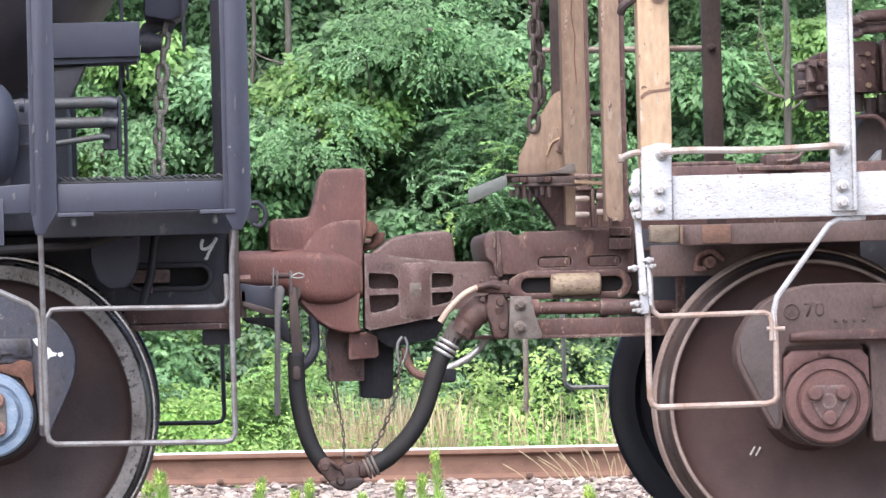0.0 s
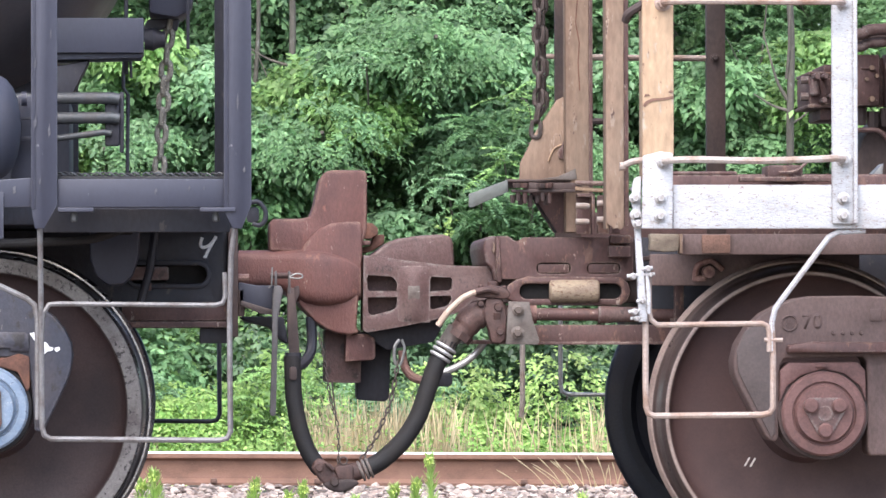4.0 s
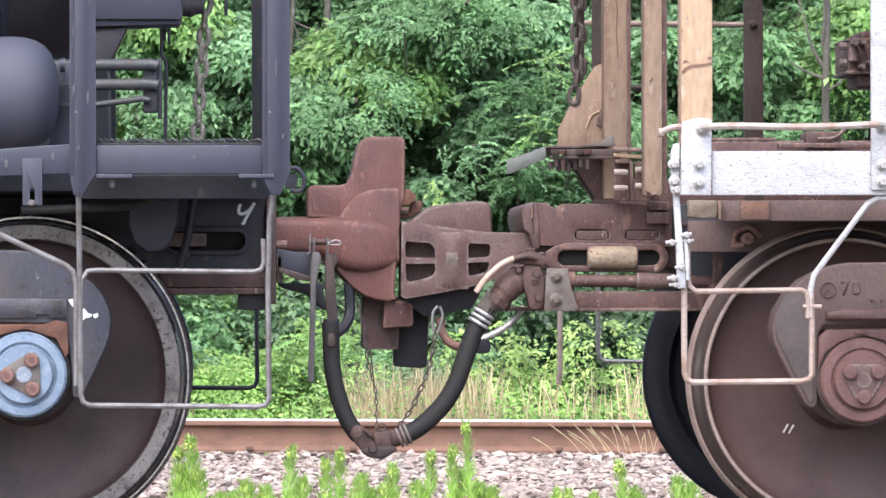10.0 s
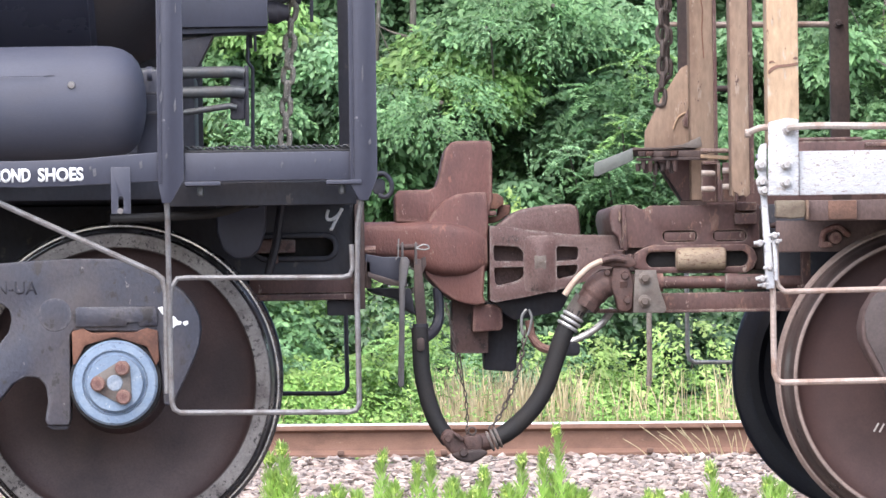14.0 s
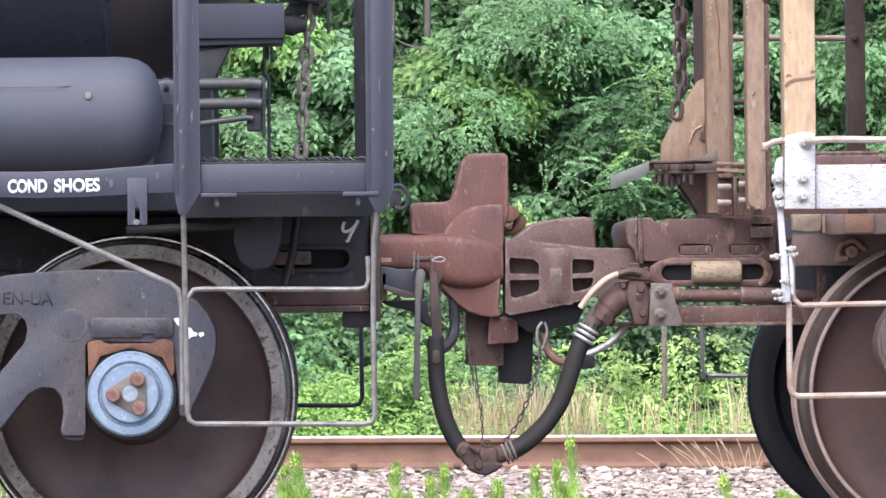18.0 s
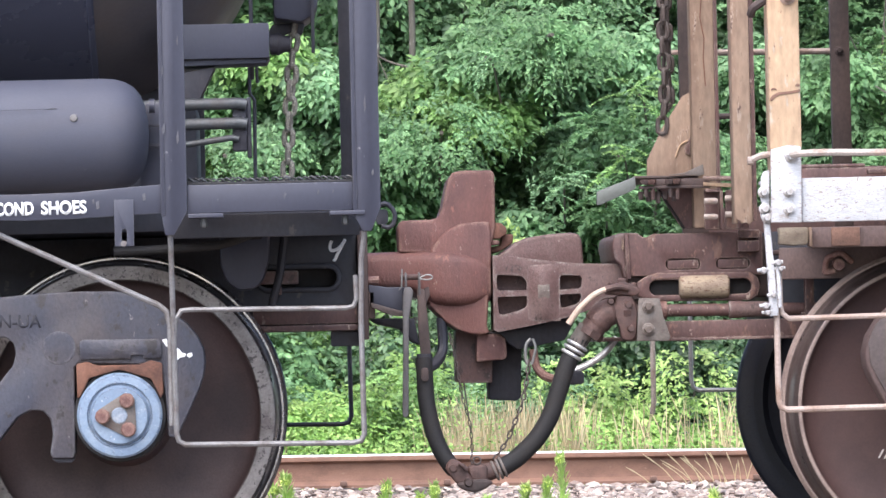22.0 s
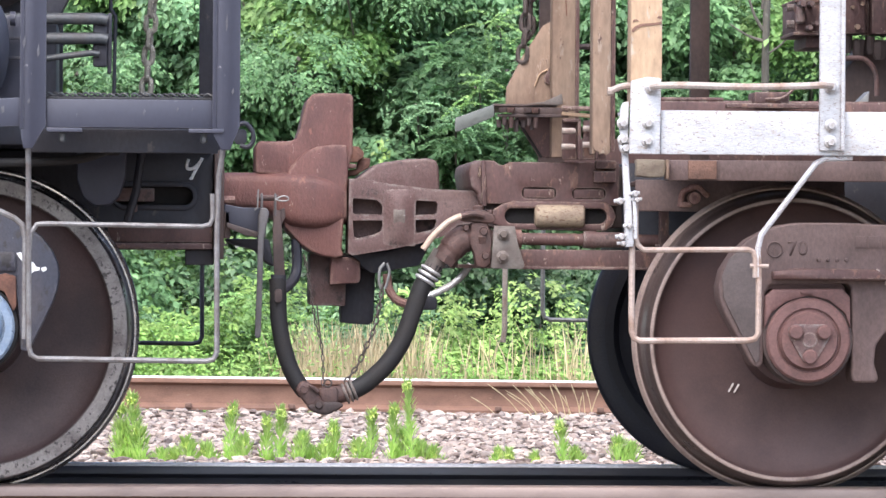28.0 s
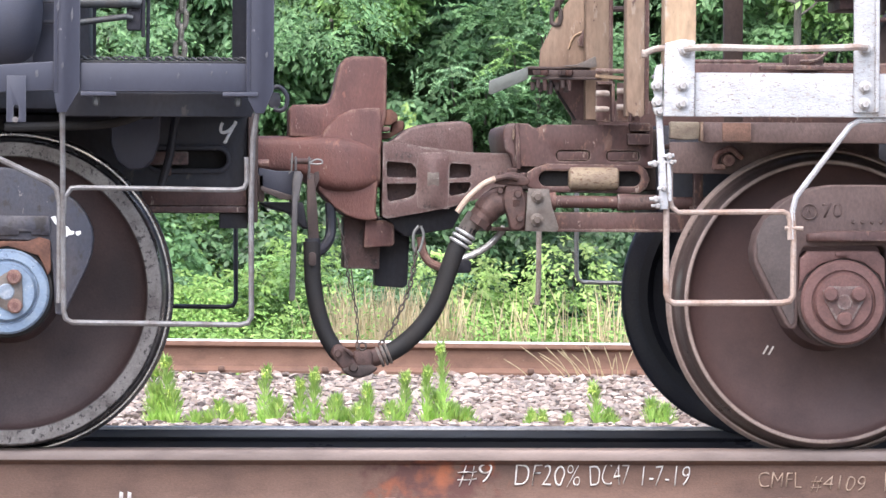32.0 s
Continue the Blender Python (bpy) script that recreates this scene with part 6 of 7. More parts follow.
    bulge = [(0.005, 0.878), (0.03, 0.895), (0.064, 0.921), (0.09, 0.930), (0.16, 0.940), (0.224, 0.943), (0.247, 0.938), (0.256, 0.92), (0.260, 0.84), (0.10, 0.85)]
    part("knuckle", prism(bulge, -0.19, 0.12, 0.016, (), 3), D, kn)
    # near-black piece for the darkness under the coupler, shade as colour
    part("lower_jaw", prism([(-0.03, 0.652), (0.10, 0.668), (0.24, 0.70), (0.20, 0.625), (0.06, 0.600), (0.03, 0.62)], -0.17, 0.1, 0.006), M["under"], kn)
    part("lower_shelf", prism([(-0.028, 0.64), (-0.024, 0.452), (0.06, 0.446), (0.072, 0.456), (0.078, 0.62)], -0.04, 0.12, 0.006), M["under"], kn)
    # underframe at the right
    part("bolster_beam", merge(box(0.848, 3.9, -1.02, -1.0, 0.868, 0.926, 0.004), box(0.848, 3.9, -1.0, -0.6, 0.912, 0.926, 0.003)), M["frame_brown"], car)
    part("pad", prism([(0.757, 0.880), (0.80, 0.876), (0.838, 0.878), (0.842, 0.90), (0.840, 0.926), (0.757, 0.927), (0.760, 0.905)], -1.03, -0.98, 0.005), M["pad_wood"], car)
    part("pad_edge", box(0.842, 0.850, -1.04, -0.98, 0.872, 0.926, 0.002), M["tan_dull"], car)
    ch = part("cross_channel", merge(box(0.793, 1.40, -0.665, -0.645, 0.785, 0.876, 0.005), box(0.793, 1.40, -0.645, -0.36, 0.86, 0.872, 0.003)), M["frame_brown"], car)
    part("shackle", merge(lathe([(-0.695, 0.017), (-0.67, 0.02)], 0.962, 0, 0.824, seg=12, closed=False), tube(curve([(0.922, -0.675, 0.800), (0.928, -0.68, 0.838), (0.945, -0.685, 0.850), (0.970, -0.685, 0.856), (0.992, -0.68, 0.838), (1.002, -0.675, 0.832)]), 0.0085, 8), prism([(0.918, 0.796), (0.955, 0.798), (0.952, 0.812), (0.922, 0.815)], -0.685, -0.666, 0.004)), M["cast"], ch)
    part("pipe_hanger", merge(box(0.885, 0.912, -0.47, -0.44, 0.69, 0.80, 0.003), box(0.875, 0.925, -0.475, -0.435, 0.682, 0.692, 0.002)), B, car)
    part("rust_plate", box(0.905, 0.985, -1.028, -1.0215, 0.872, 0.924, 0.002), M["rust_soft"], car, "rusty orange patch plate")
    part("timber", merge(box(0.80, 2.4, -0.9, -0.7, 1.03, 1.098, 0.010), box(0.83, 1.02, -0.9, -0.74, 1.095, 1.106, 0.005), box(1.10, 1.20, -0.95, -0.8, 1.08, 1.122, 0.008), box(1.02, 1.3, -0.97, -0.92, 1.075, 1.088, 0.003)), M["brown"], car)
    part("bent_rod", tube(curve([(1.13, -0.96, 1.10), (1.18, -0.96, 1.105), (1.215, -0.96, 1.135)]), 0.005, 6), M["brown"], car)
    # near-black instead of brown, to paint in the shade behind the strap
    part("centre_sill", box(0.79, 4.2, -0.34, 0.34, 0.64, 0.93, 0.006), M["under"], car)
    part("body_bolster", box(1.95, 2.25, -1.3, 1.3, 0.78, 0.95, 0.01), M["grime"], car)
    # brake cylinder and valve seen between the posts
    br = part("brake_valve", merge(box(1.369, 1.50, 0.2, 0.5, 1.345, 1.440, 0.008), box(1.362, 1.50, 0.19, 0.5, 1.336, 1.347, 0.004), box(1.366, 1.45, 0.19, 0.5, 1.436, 1.447, 0.004), box(1.415, 1.50, 0.22, 0.5, 1.447, 1.470, 0.006), box(1.405, 1.50, 0.23, 0.5, 1.30, 1.336, 0.006)), B, car, "brown brake valve with bolted flanges")
    for x, z, r in ((1.358, 1.423, 0.012), (1.358, 1.372, 0.013)):
        part("flange_bolt", lathe([(x - 0.012, r), (x + 0.014, r)], 0, 0.23, z, "x", 8, False), M["cast_dark"], br)
    for x, z, r in ((1.383, 1.43, 0.010), (1.41, 1.43, 0.008), (1.405, 1.357, 0.008), (1.425, 1.37, 0.007), (1.55, 1.455, 0.008), (1.565, 1.43, 0.006), (1.535, 1.42, 0.006), (1.55, 1.36, 0.009)):
        part("flange_bolt", lathe([(0.115, r), (0.20, r)], x, 0, z, seg=7, closed=False), M["tan_dull"] if x > 1.5 else M["cast_dark"], br)
    part("valve_stem", lathe([(1.372, 0.012), (1.378, 0.017), (1.41, 0.015), (1.425, 0.010)], 1.385, 0.185, 0, "z", 14, False), M["cast_dark"], br)
    part("valve_flange", merge(box(1.50, 1.578, 0.14, 0.24, 1.339, 1.496, 0.008), box(1.596, 1.75, 0.14, 0.24, 1.339, 1.50, 0.008), box(1.578, 1.596, 0.2, 0.24, 1.339, 1.49, 0.003), box(1.52, 1.56, 0.13, 0.14, 1.452, 1.456, 0.001)), B, br)
    for z, r, y in ((1.556, 0.018, 0.08), (1.517, 0.014, 0.1), (1.537, 0.012, 0.16)):
        part("brake_pipe", tube(curve([(1.475, y, z - 0.006), (1.52, y, z), (1.60, y, z + 0.014), (2.2, y, z + 0.018)]), r, 12), M["cast_dark"] if r > 0.013 else M["grime"], car)
    part("brake_pipe", tube(curve([(1.48, 0.1, 1.262), (1.53, 0.1, 1.264), (1.565, 0.1, 1.262), (1.592, 0.1, 1.24), (1.605, 0.1, 1.205), (1.607, 0.1, 1.15)]), 0.008, 10), M["cast_boss"], car, "thin bent pipe")
    for x, z, r in ((1.53, 1.318, 0.016), (1.565, 1.305, 0.020), (1.60, 1.315, 0.015), (1.63, 1.30, 0.024)):
        part("pipe_union", lathe([(z - 0.035, r * 0.7), (z - 0.015, r), (z + 0.02, r)], x, 0.2, 0, "z", 8, False), M["grime"], car)
    part("slope_brace", prism([(1.42, 1.06), (1.49, 1.09), (1.55, 1.25), (1.62, 1.33), (2.3, 1.33), (2.3, 1.06)], 0.3, 0.6, 0.006), M["grime"], car)
    part("support", prism([(1.40, 1.04), (1.47, 1.04), (1.48, 1.14), (1.44, 1.10)], -0.6, -0.5, 0.003), M["galv"], car)
    # hopper body beyond
    part("slope_sheet", prism([(2.35, 1.2), (1.05, 3.1), (1.05, 3.14), (2.38, 1.22)], -1.45, 1.45, 0.003), B, car)
    part("hopper_side", prism([(2.36, 1.06), (4.4, 1.06), (4.4, 3.14), (1.03, 3.14), (1.03, 3.08), (2.36, 1.18)], -1.47, -1.455, 0.003), B, car)
    part("hopper_side", prism([(2.36, 1.06), (4.4, 1.06), (4.4, 3.14), (1.03, 3.14), (1.03, 3.08), (2.36, 1.18)], 1.455, 1.47, 0.003), B, car)
    # steps
    S = M["step_rust"]
    st = part("sill_step", tube([(0.703, -1.47, 0.80), (0.703, -1.47, 0.50), (0.704, -1.47, 0.45), (0.710, -1.47, 0.432), (0.726, -1.47, 0.425), (1.02, -1.47, 0.427), (1.040, -1.47, 0.432), (1.049, -1.47, 0.446), (1.0495, -1.47, 0.60), (1.047, -1.47, 0.685)], 0.010, 8, flat=0.85), S, car, "pale rusty bent-bar step")
    part("step_rung", tube([(0.712, -1.474, 0.80), (0.7125, -1.474, 0.705), (0.717, -1.474, 0.686), (0.735, -1.474, 0.671), (0.85, -1.474, 0.672), (1.02, -1.474, 0.674), (1.034, -1.474, 0.668), (1.039, -1.474, 0.65), (1.039, -1.474, 0.598)], 0.009, 8, flat=0.85), S, st)
    part("step_stay", tube([(1.30, -1.49, 0.925), (1.225, -1.49, 0.922), (1.20, -1.49, 0.908), (1.055, -1.478, 0.715), (1.047, -1.472, 0.68), (1.047, -1.472, 0.60)], 0.0082, 8), W, st, "white painted stay")
    part("bolt", tube([(1.025, -1.475, 0.630), (1.075, -1.475, 0.629)], 0.006, 8), S, st)
    part("sill_step", tube([(0.708, 1.5, 0.75), (0.708, 1.5, 0.48), (0.714, 1.5, 0.457), (0.732, 1.5, 0.448), (1.05, 1.5, 0.444), (1.05, 1.5, 0.75)], 0.0075, 8), M["galv"], car)
    part("uncoupling_lever", tube([(0.568, 1.3, 0.66), (0.567, 1.3, 0.42), (0.562, 1.3, 0.375)], 0.009, 8), M["grab"], car, "hanging grey lever on the far side")
    # truck
    c = 2.094
    half = [(1.46, 0.747), (1.33, 0.752), (1.202, 0.751), (1.16, 0.745), (1.116, 0.731), (1.065, 0.704), (1.022, 0.664), (0.993, 0.618), (0.982, 0.572), (0.985, 0.535), (1.0, 0.495), (1.035, 0.43), (1.072, 0.362), (1.084, 0.349), (1.100, 0.347), (1.108, 0.36), (1.110, 0.47), (1.112, 0.555), (1.125, 0.577),
            (1.343, 0.582), (1.355, 0.570), (1.357, 0.32), (1.364, 0.306), (1.425, 0.306), (1.433, 0.318), (1.420, 0.36), (1.425, 0.41), (1.45, 0.445), (1.49, 0.452), (1.53, 0.43), (1.60, 0.34), (1.70, 0.22), (1.80, 0.17)]
    win = [(1.56, 0.65), (1.535, 0.63), (1.53, 0.59), (1.56, 0.54), (1.66, 0.42), (1.74, 0.35), (1.80, 0.36), (1.82, 0.40), (1.82, 0.60), (1.78, 0.65)]
    # shade of the far frame is put into its near-black colour
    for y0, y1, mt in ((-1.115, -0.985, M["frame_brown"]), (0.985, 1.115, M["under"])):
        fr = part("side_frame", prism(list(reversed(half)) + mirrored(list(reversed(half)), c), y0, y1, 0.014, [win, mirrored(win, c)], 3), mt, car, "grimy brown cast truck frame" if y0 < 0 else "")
        if y0 < 0:
            part("brake_shoe_guard", prism([(1.037, 0.672), (1.095, 0.672), (1.098, 0.37), (1.086, 0.358), (1.045, 0.44), (0.995, 0.54), (0.99, 0.60), (1.01, 0.65)], -1.124, -1.1165, 0.005), M["grime_grey"], fr)
            part("frame_rib", prism([(1.13, 0.615), (1.20, 0.624), (1.42, 0.622), (1.455, 0.60), (1.455, 0.59), (1.13, 0.592)], -1.13, -1.1165, 0.005), M["brown"], fr)
            lettering("cast_lettering", "70", 1.176, 0.658, 0.056, 0.042, -1.1145, mt, fr, "raised cast figures", 2, 0, 0, 0.01)
            fr.children[-1].data.transform(Matrix.Diagonal((1, 6, 1, 1)))
            part("cast_ring", tube([(1.139 + 0.021 * math.cos(a * 0.349), -1.117, 0.676 + 0.021 * math.sin(a * 0.349)) for a in range(18)], 0.003, 6, True), mt, fr)
            part("cast_mark", prism([(1.128, 0.665), (1.139, 0.692), (1.150, 0.665), (1.145, 0.665), (1.139, 0.681), (1.133, 0.665)], -1.1185, -1.1155, 0), mt, fr)
            for i in range(4):
                part("cast_stud", lathe([(-1.115, 0.006), (-1.121, 0.004)], 1.262 + i * 0.026, 0, 0.648, seg=10, closed=False), mt, fr)
            for i, w in enumerate((0.03, 0.03, 0.028)):
                part("cast_letter", box(1.365 + i * 0.037, 1.365 + i * 0.037 + w, -1.1185, -1.1155, 0.682, 0.715, 0.002), mt, fr)
            for i in range(3):
                part("paint_bar", prism([(1.415 + i * 0.03, 0.60 - i * 0.02), (1.423 + i * 0.03, 0.625 - i * 0.02), (1.432 + i * 0.03, 0.62 - i * 0.02), (1.424 + i * 0.03, 0.595 - i * 0.02)], -1.1325, -1.1305, 0), M["step_rust"], fr)
    for dx in (0, 2 * (c - 1.232)):
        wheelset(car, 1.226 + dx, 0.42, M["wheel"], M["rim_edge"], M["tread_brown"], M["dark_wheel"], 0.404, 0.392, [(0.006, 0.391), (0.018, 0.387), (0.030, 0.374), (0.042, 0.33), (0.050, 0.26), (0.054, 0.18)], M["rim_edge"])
        ad = [(1.112, 0.545), (1.135, 0.566), (1.327, 0.568), (1.350, 0.545), (1.352, 0.455), (1.335, 0.50), (1.29, 0.535), (1.232, 0.548), (1.17, 0.53), (1.13, 0.50), (1.110, 0.455)]
        part("bearing_adapter", merge(prism([(x + dx, z) for x, z in ad], -1.128, -1.03, 0.005), box(1.21 + dx, 1.245 + dx, -1.135, -1.12, 0.552, 0.562, 0.003)), M["cap_red"], car)
        bearing(car, 1.232 + dx, 0.424, M["cap_red"], M["cap_red"], 30, M["cast_dark"], M["grime"])
    for x, z in ((1.052, 0.283), (1.068, 0.281)):
        part("chalk_dash", prism([(x, z - 0.012), (x + 0.014, z + 0.012), (x + 0.018, z + 0.010), (x + 0.004, z - 0.014)], -0.7690, -0.760, 0), M["chalk"], car)
    part("truck_bolster", box(1.95, 2.24, -1.0, 1.0, 0.40, 0.64, 0.02), M["grime"], car)
    return car


hopper_car = build_hopper_car()


# ---- plants ----
def leaves_mesh(name, centres, normals, sizes, mat, slim=0.5, rnd=None, axis=None):
    """Many small folded leaves as one mesh."""
    rnd = rnd or np.random.RandomState(1)
    n = len(centres)
    nz = normals + rnd.normal(0, 0.45 if axis is None else 0.5, (n, 3))
    nz /= np.linalg.norm(nz, axis=1, keepdims=True) + 1e-9
    a = np.cross(nz, rnd.normal(0, 1, (n, 3))) if axis is None else axis - nz * (axis * nz).sum(1, keepdims=True)
    a /= np.linalg.norm(a, axis=1, keepdims=True) + 1e-9
    b = np.cross(nz, a)
    s = sizes[:, None]
    w = s * slim
    v = np.stack([centres - a * s * 0.5,
                  centres + a * s * 0.05 + b * w * 0.55 + nz * s * 0.10,
                  centres + a * s * 0.55 - nz * s * 0.06,
                  centres + a * s * 0.05 - b * w * 0.55 + nz * s * 0.10], 1).reshape(-1, 3)
    k = np.arange(n)[:, None] * 4
    f = np.concatenate([k + np.array([[0, 1, 2]]), k + np.array([[0, 2, 3]])])
    me = bpy.data.meshes.new(name)
    me.vertices.add(len(v))
    me.vertices.foreach_set("co", v.astype(np.float32).ravel())
    me.loops.add(f.size)
    me.loops.foreach_set("vertex_index", f.astype(np.int32).ravel())
    me.polygons.add(len(f))
    me.polygons.foreach_set("loop_start", np.arange(0, f.size, 3, dtype=np.int32))
    me.update(calc_edges=True)
    me.materials.append(mat)
    return me


def clump_points(rnd, centre, radius, count, squash=0.75):
    """Leaf places and facing for one leafy clump, thicker at its skin."""
    d = rnd.normal(0, 1, (count, 3))
    d /= np.linalg.norm(d, axis=1, keepdims=True)
    lump = 1 + 0.28 * np.sin(d[:, 0] * 5 + centre[0] * 7) * np.sin(d[:, 2] * 6 + centre[2] * 5) + 0.18 * np.sin(d[:, 1] * 9 + centre[1])
    rr = radius * lump * (0.55 + 0.45 * rnd.rand(count) ** 0.4)
    p = np.array(centre) + d * rr[:, None] * np.array([1.15, 1.0, squash])
    nrm = d * 0.55 + np.array([0, -0.25, 0.75])
    return p, nrm


def sprays(rnd, anchors, away, length, k):
    """Drooping twigs with leaves set left and right: places, facing and long axes."""
    n = len(anchors)
    h = away * np.array([1, 1, 0.4]) + rnd.normal(0, 0.35, (n, 3)) + np.array([0, -0.35, -0.12])
    h /= np.linalg.norm(h, axis=1, keepdims=True)
    side = np.cross(h, [0, 0, 1.0])
    side /= np.linalg.norm(side, axis=1, keepdims=True) + 1e-9
    t = np.linspace(0.1, 1, k)
    sgn = np.where(np.arange(k) % 2, 1.0, -1.0)
    sgn[-1] = 0
    L = (length * rnd.uniform(0.7, 1.3, n))[:, None, None]
    down = np.array([0, 0, 1.0])
    pos = anchors[:, None] + h[:, None] * t[None, :, None] * L - down * 0.4 * L * (t * t)[None, :, None]
    ax = rnd.normal(0, 0.25, (n, k, 3)) + h[:, None] * 0.75 + side[:, None] * sgn[None, :, None] * 0.9 - down * (0.15 + 0.5 * t)[None, :, None]
    pos = pos + ax * 0.02 + rnd.normal(0, 0.009, pos.shape)
    nrm = np.broadcast_to(np.array([0, -0.5, 0.75]) + h[:, None] * 0.25 + rnd.normal(0, 0.2, (n, 1, 3)), pos.shape)
    return pos.reshape(-1, 3), nrm.reshape(-1, 3), ax.reshape(-1, 3)


def frond_points(rnd, base, heading, length, count):
    """Leaflets set in two rows along a drooping stalk."""
    t = np.repeat(np.linspace(0.15, 1, count // 2), 2)
    h = np.array(heading, float)
    h /= np.linalg.norm(h)
    side = np.cross(h, [0, 0, 1.0])
    side /= np.linalg.norm(side) + 1e-9
    sgn = np.tile([1.0, -1.0], count // 2)
    p = np.array(base) + h * (t * length)[:, None] - np.array([0, 0, 1.0]) * (0.35 * length * t ** 2)[:, None] + side * (sgn * 0.10 * length * (1.15 - t))[:, None]
    return p, np.tile([0, -0.35, 0.9], (len(t), 1))


def shrub(name, x, y, height, spread, mat, label, category="tree", seed=0, clumps=9, leaf=0.075, per=420, low=0.25, group="", trunk=0.05, lean=0.0, slim=0.5, bark=True, fronds=0, deep=0.7, fat=(0.34, 0.58)):
    """A tree or shrub: tapered trunk, limbs, and a crown of leafy clumps."""
    rnd = np.random.RandomState(seed)
    z0 = ground_height(y) - 0.03
    ob = thing(name, x, y, z0, label, category, group)
    if bark:
        top = (x + lean * height, y, z0 + height * 0.92)
        line = [(x, y, z0), (x + 0.02 * height + lean * height * 0.3, y + 0.03, z0 + height * 0.3), (x - 0.02 * height + lean * height * 0.65, y, z0 + height * 0.62), top]
        pts = curve(line, 5)
        bm = tube(pts, [trunk * (1 - 0.8 * i / (len(pts) - 1)) for i in range(len(pts))], 8)
        tr = part("trunk", bm, M["bark"], ob)
    P, N, A = [], [], []
    for k in range(clumps):
        h = z0 + height * (low + (1 - low) * (k + rnd.rand()) / clumps)
        cx, cy = x + lean * (h - z0) + rnd.uniform(-1, 1) * spread, y + rnd.uniform(-1, 1) * min(spread, 1.0) * deep
        rad = spread * rnd.uniform(*fat) * (1.1 - 0.35 * (h - z0) / height)
        p, nn = clump_points(rnd, (cx, cy, h), rad, per)
        if fronds:
            P2, N2 = [], []
            for q in p[::20]:
                a, b = frond_points(rnd, q, (rnd.uniform(-1, 1), rnd.uniform(-1, 0.3), rnd.uniform(-0.1, 0.4)), 0.34, 24)
                P2.append(a), N2.append(b)
            p, nn = np.concatenate(P2), np.concatenate(N2)
        if not fronds:
            d = p[::9] - np.array((cx, cy, h))
            d /= np.linalg.norm(d, axis=1, keepdims=True) + 1e-9
            p, nn, ax = sprays(rnd, p[::9], d, leaf * 3.8, 10)
            A.append(ax)
        P.append(p), N.append(nn)
        if bark and k % 3 == 0:
            s = Vector((x + lean * (h - z0) * 0.7, y, z0 + (h - z0) * 0.7))
            part("limb", tube(curve([s, (s + Vector((cx, cy, h))) / 2 + Vector((0, 0, 0.08)), (cx, cy, h)], 4), [trunk * 0.28 * (1 - 0.08 * i) for i in range(9)], 6), M["bark"], tr)
    P, N = np.concatenate(P), np.concatenate(N)
    me = leaves_mesh("crown", P, N, leaf * rnd.uniform(0.65, 1.25, len(P)), mat, slim, rnd, np.concatenate(A) if A else None)
    link_mesh("crown", me, ob)
    return ob



EDGE = "trees at the wood's edge"
LEAFY = "leafy green tree at the edge of the wood"
rt = np.random.RandomState(7)
FRONT = []
# trees behind the boughs get a darker leaf, for shaded hollows
# x, y, height, spread, leaf, lowest part of the crown, clumps
for i, (x, y, h, sp, mt, low, n) in enumerate((
        (0.75, 17.6, 4.6, 1.15, "leaf_dark", 0.34, 22), (-0.35, 17.9, 4.8, 0.9, "leaf_dark", 0.28, 18), (-1.5, 17.2, 4.4, 1.0, "leaf", 0.14, 22),
        (-2.7, 17.2, 4.6, 1.0, "leaf", 0.10, 20), (-3.9, 17.4, 4.8, 1.1, "leaf", 0.08, 18), (1.95, 17.8, 4.6, 1.0, "leaf_dark", 0.26, 20),
        (2.9, 18.3, 4.9, 0.9, "leaf_dark", 0.22, 16), (4.1, 17.8, 4.6, 1.0, "leaf", 0.16, 18), (5.2, 17.6, 4.6, 1.0, "leaf", 0.1, 16), (1.35, 18.2, 5.0, 0.9, "leaf_dark", 0.45, 16))):
    tree = shrub("tree", x, y, h, sp, M[mt], LEAFY, "tree", 100 + i, n + 4, 0.060, 1100, low, EDGE, 0.045, rt.uniform(-0.03, 0.03), 0.5, True, 0, 0.7, (0.26, 0.46))
    FRONT.append((x, tree))
    # unseen high crown, added above the view to shade the hollows below
    hr = np.random.RandomState(160 + i)
    P, N = zip(*[clump_points(hr, (x + hr.uniform(-1, 1), y + hr.uniform(-0.3, 1.2), hr.uniform(4.6, 8.5)), hr.uniform(0.5, 0.8), 190) for _ in range(9)])
    P, N = np.concatenate(P), np.concatenate(N)
    link_mesh("upper_crown", leaves_mesh("upper_crown", P, N, hr.uniform(0.14, 0.24, len(P)), M[mt], 0.6, hr), tree)

# leafy boughs that stand out at the edge of the wood: x, height, radius, leaf
# boughs that look lit take brighter or paler leaves, light put into colour
MASSES = [(0.49, 2.22, 0.34, 0), (0.30, 1.95, 0.20, 1), (0.70, 2.45, 0.25, 1), (1.28, 2.04, 0.25, 2), (1.06, 2.5, 0.25, 1), (1.53, 2.40, 0.22, 1), 
          (1.62, 1.72, 0.15, 2), (1.21, 1.76, 0.13, 2), (0.10, 1.72, 0.18, 1), (0.67, 2.04, 0.17, 0), (1.42, 1.48, 0.14, 1), (0.86, 1.36, 0.10, 1), (0.31, 2.22, 0.22, 0),
          (-0.10, 1.9, 0.22, 1), (0.02, 1.45, 0.13, 1), (2.30, 2.3, 0.2, 1), (2.79, 2.23, 0.22, 1), (3.62, 2.45, 0.22, 0), (3.46, 2.16, 0.14, 0), (2.83, 1.9, 0.16, 1), (3.10, 1.80, 0.16, 1), (2.1, 1.8, 0.2, 1)]
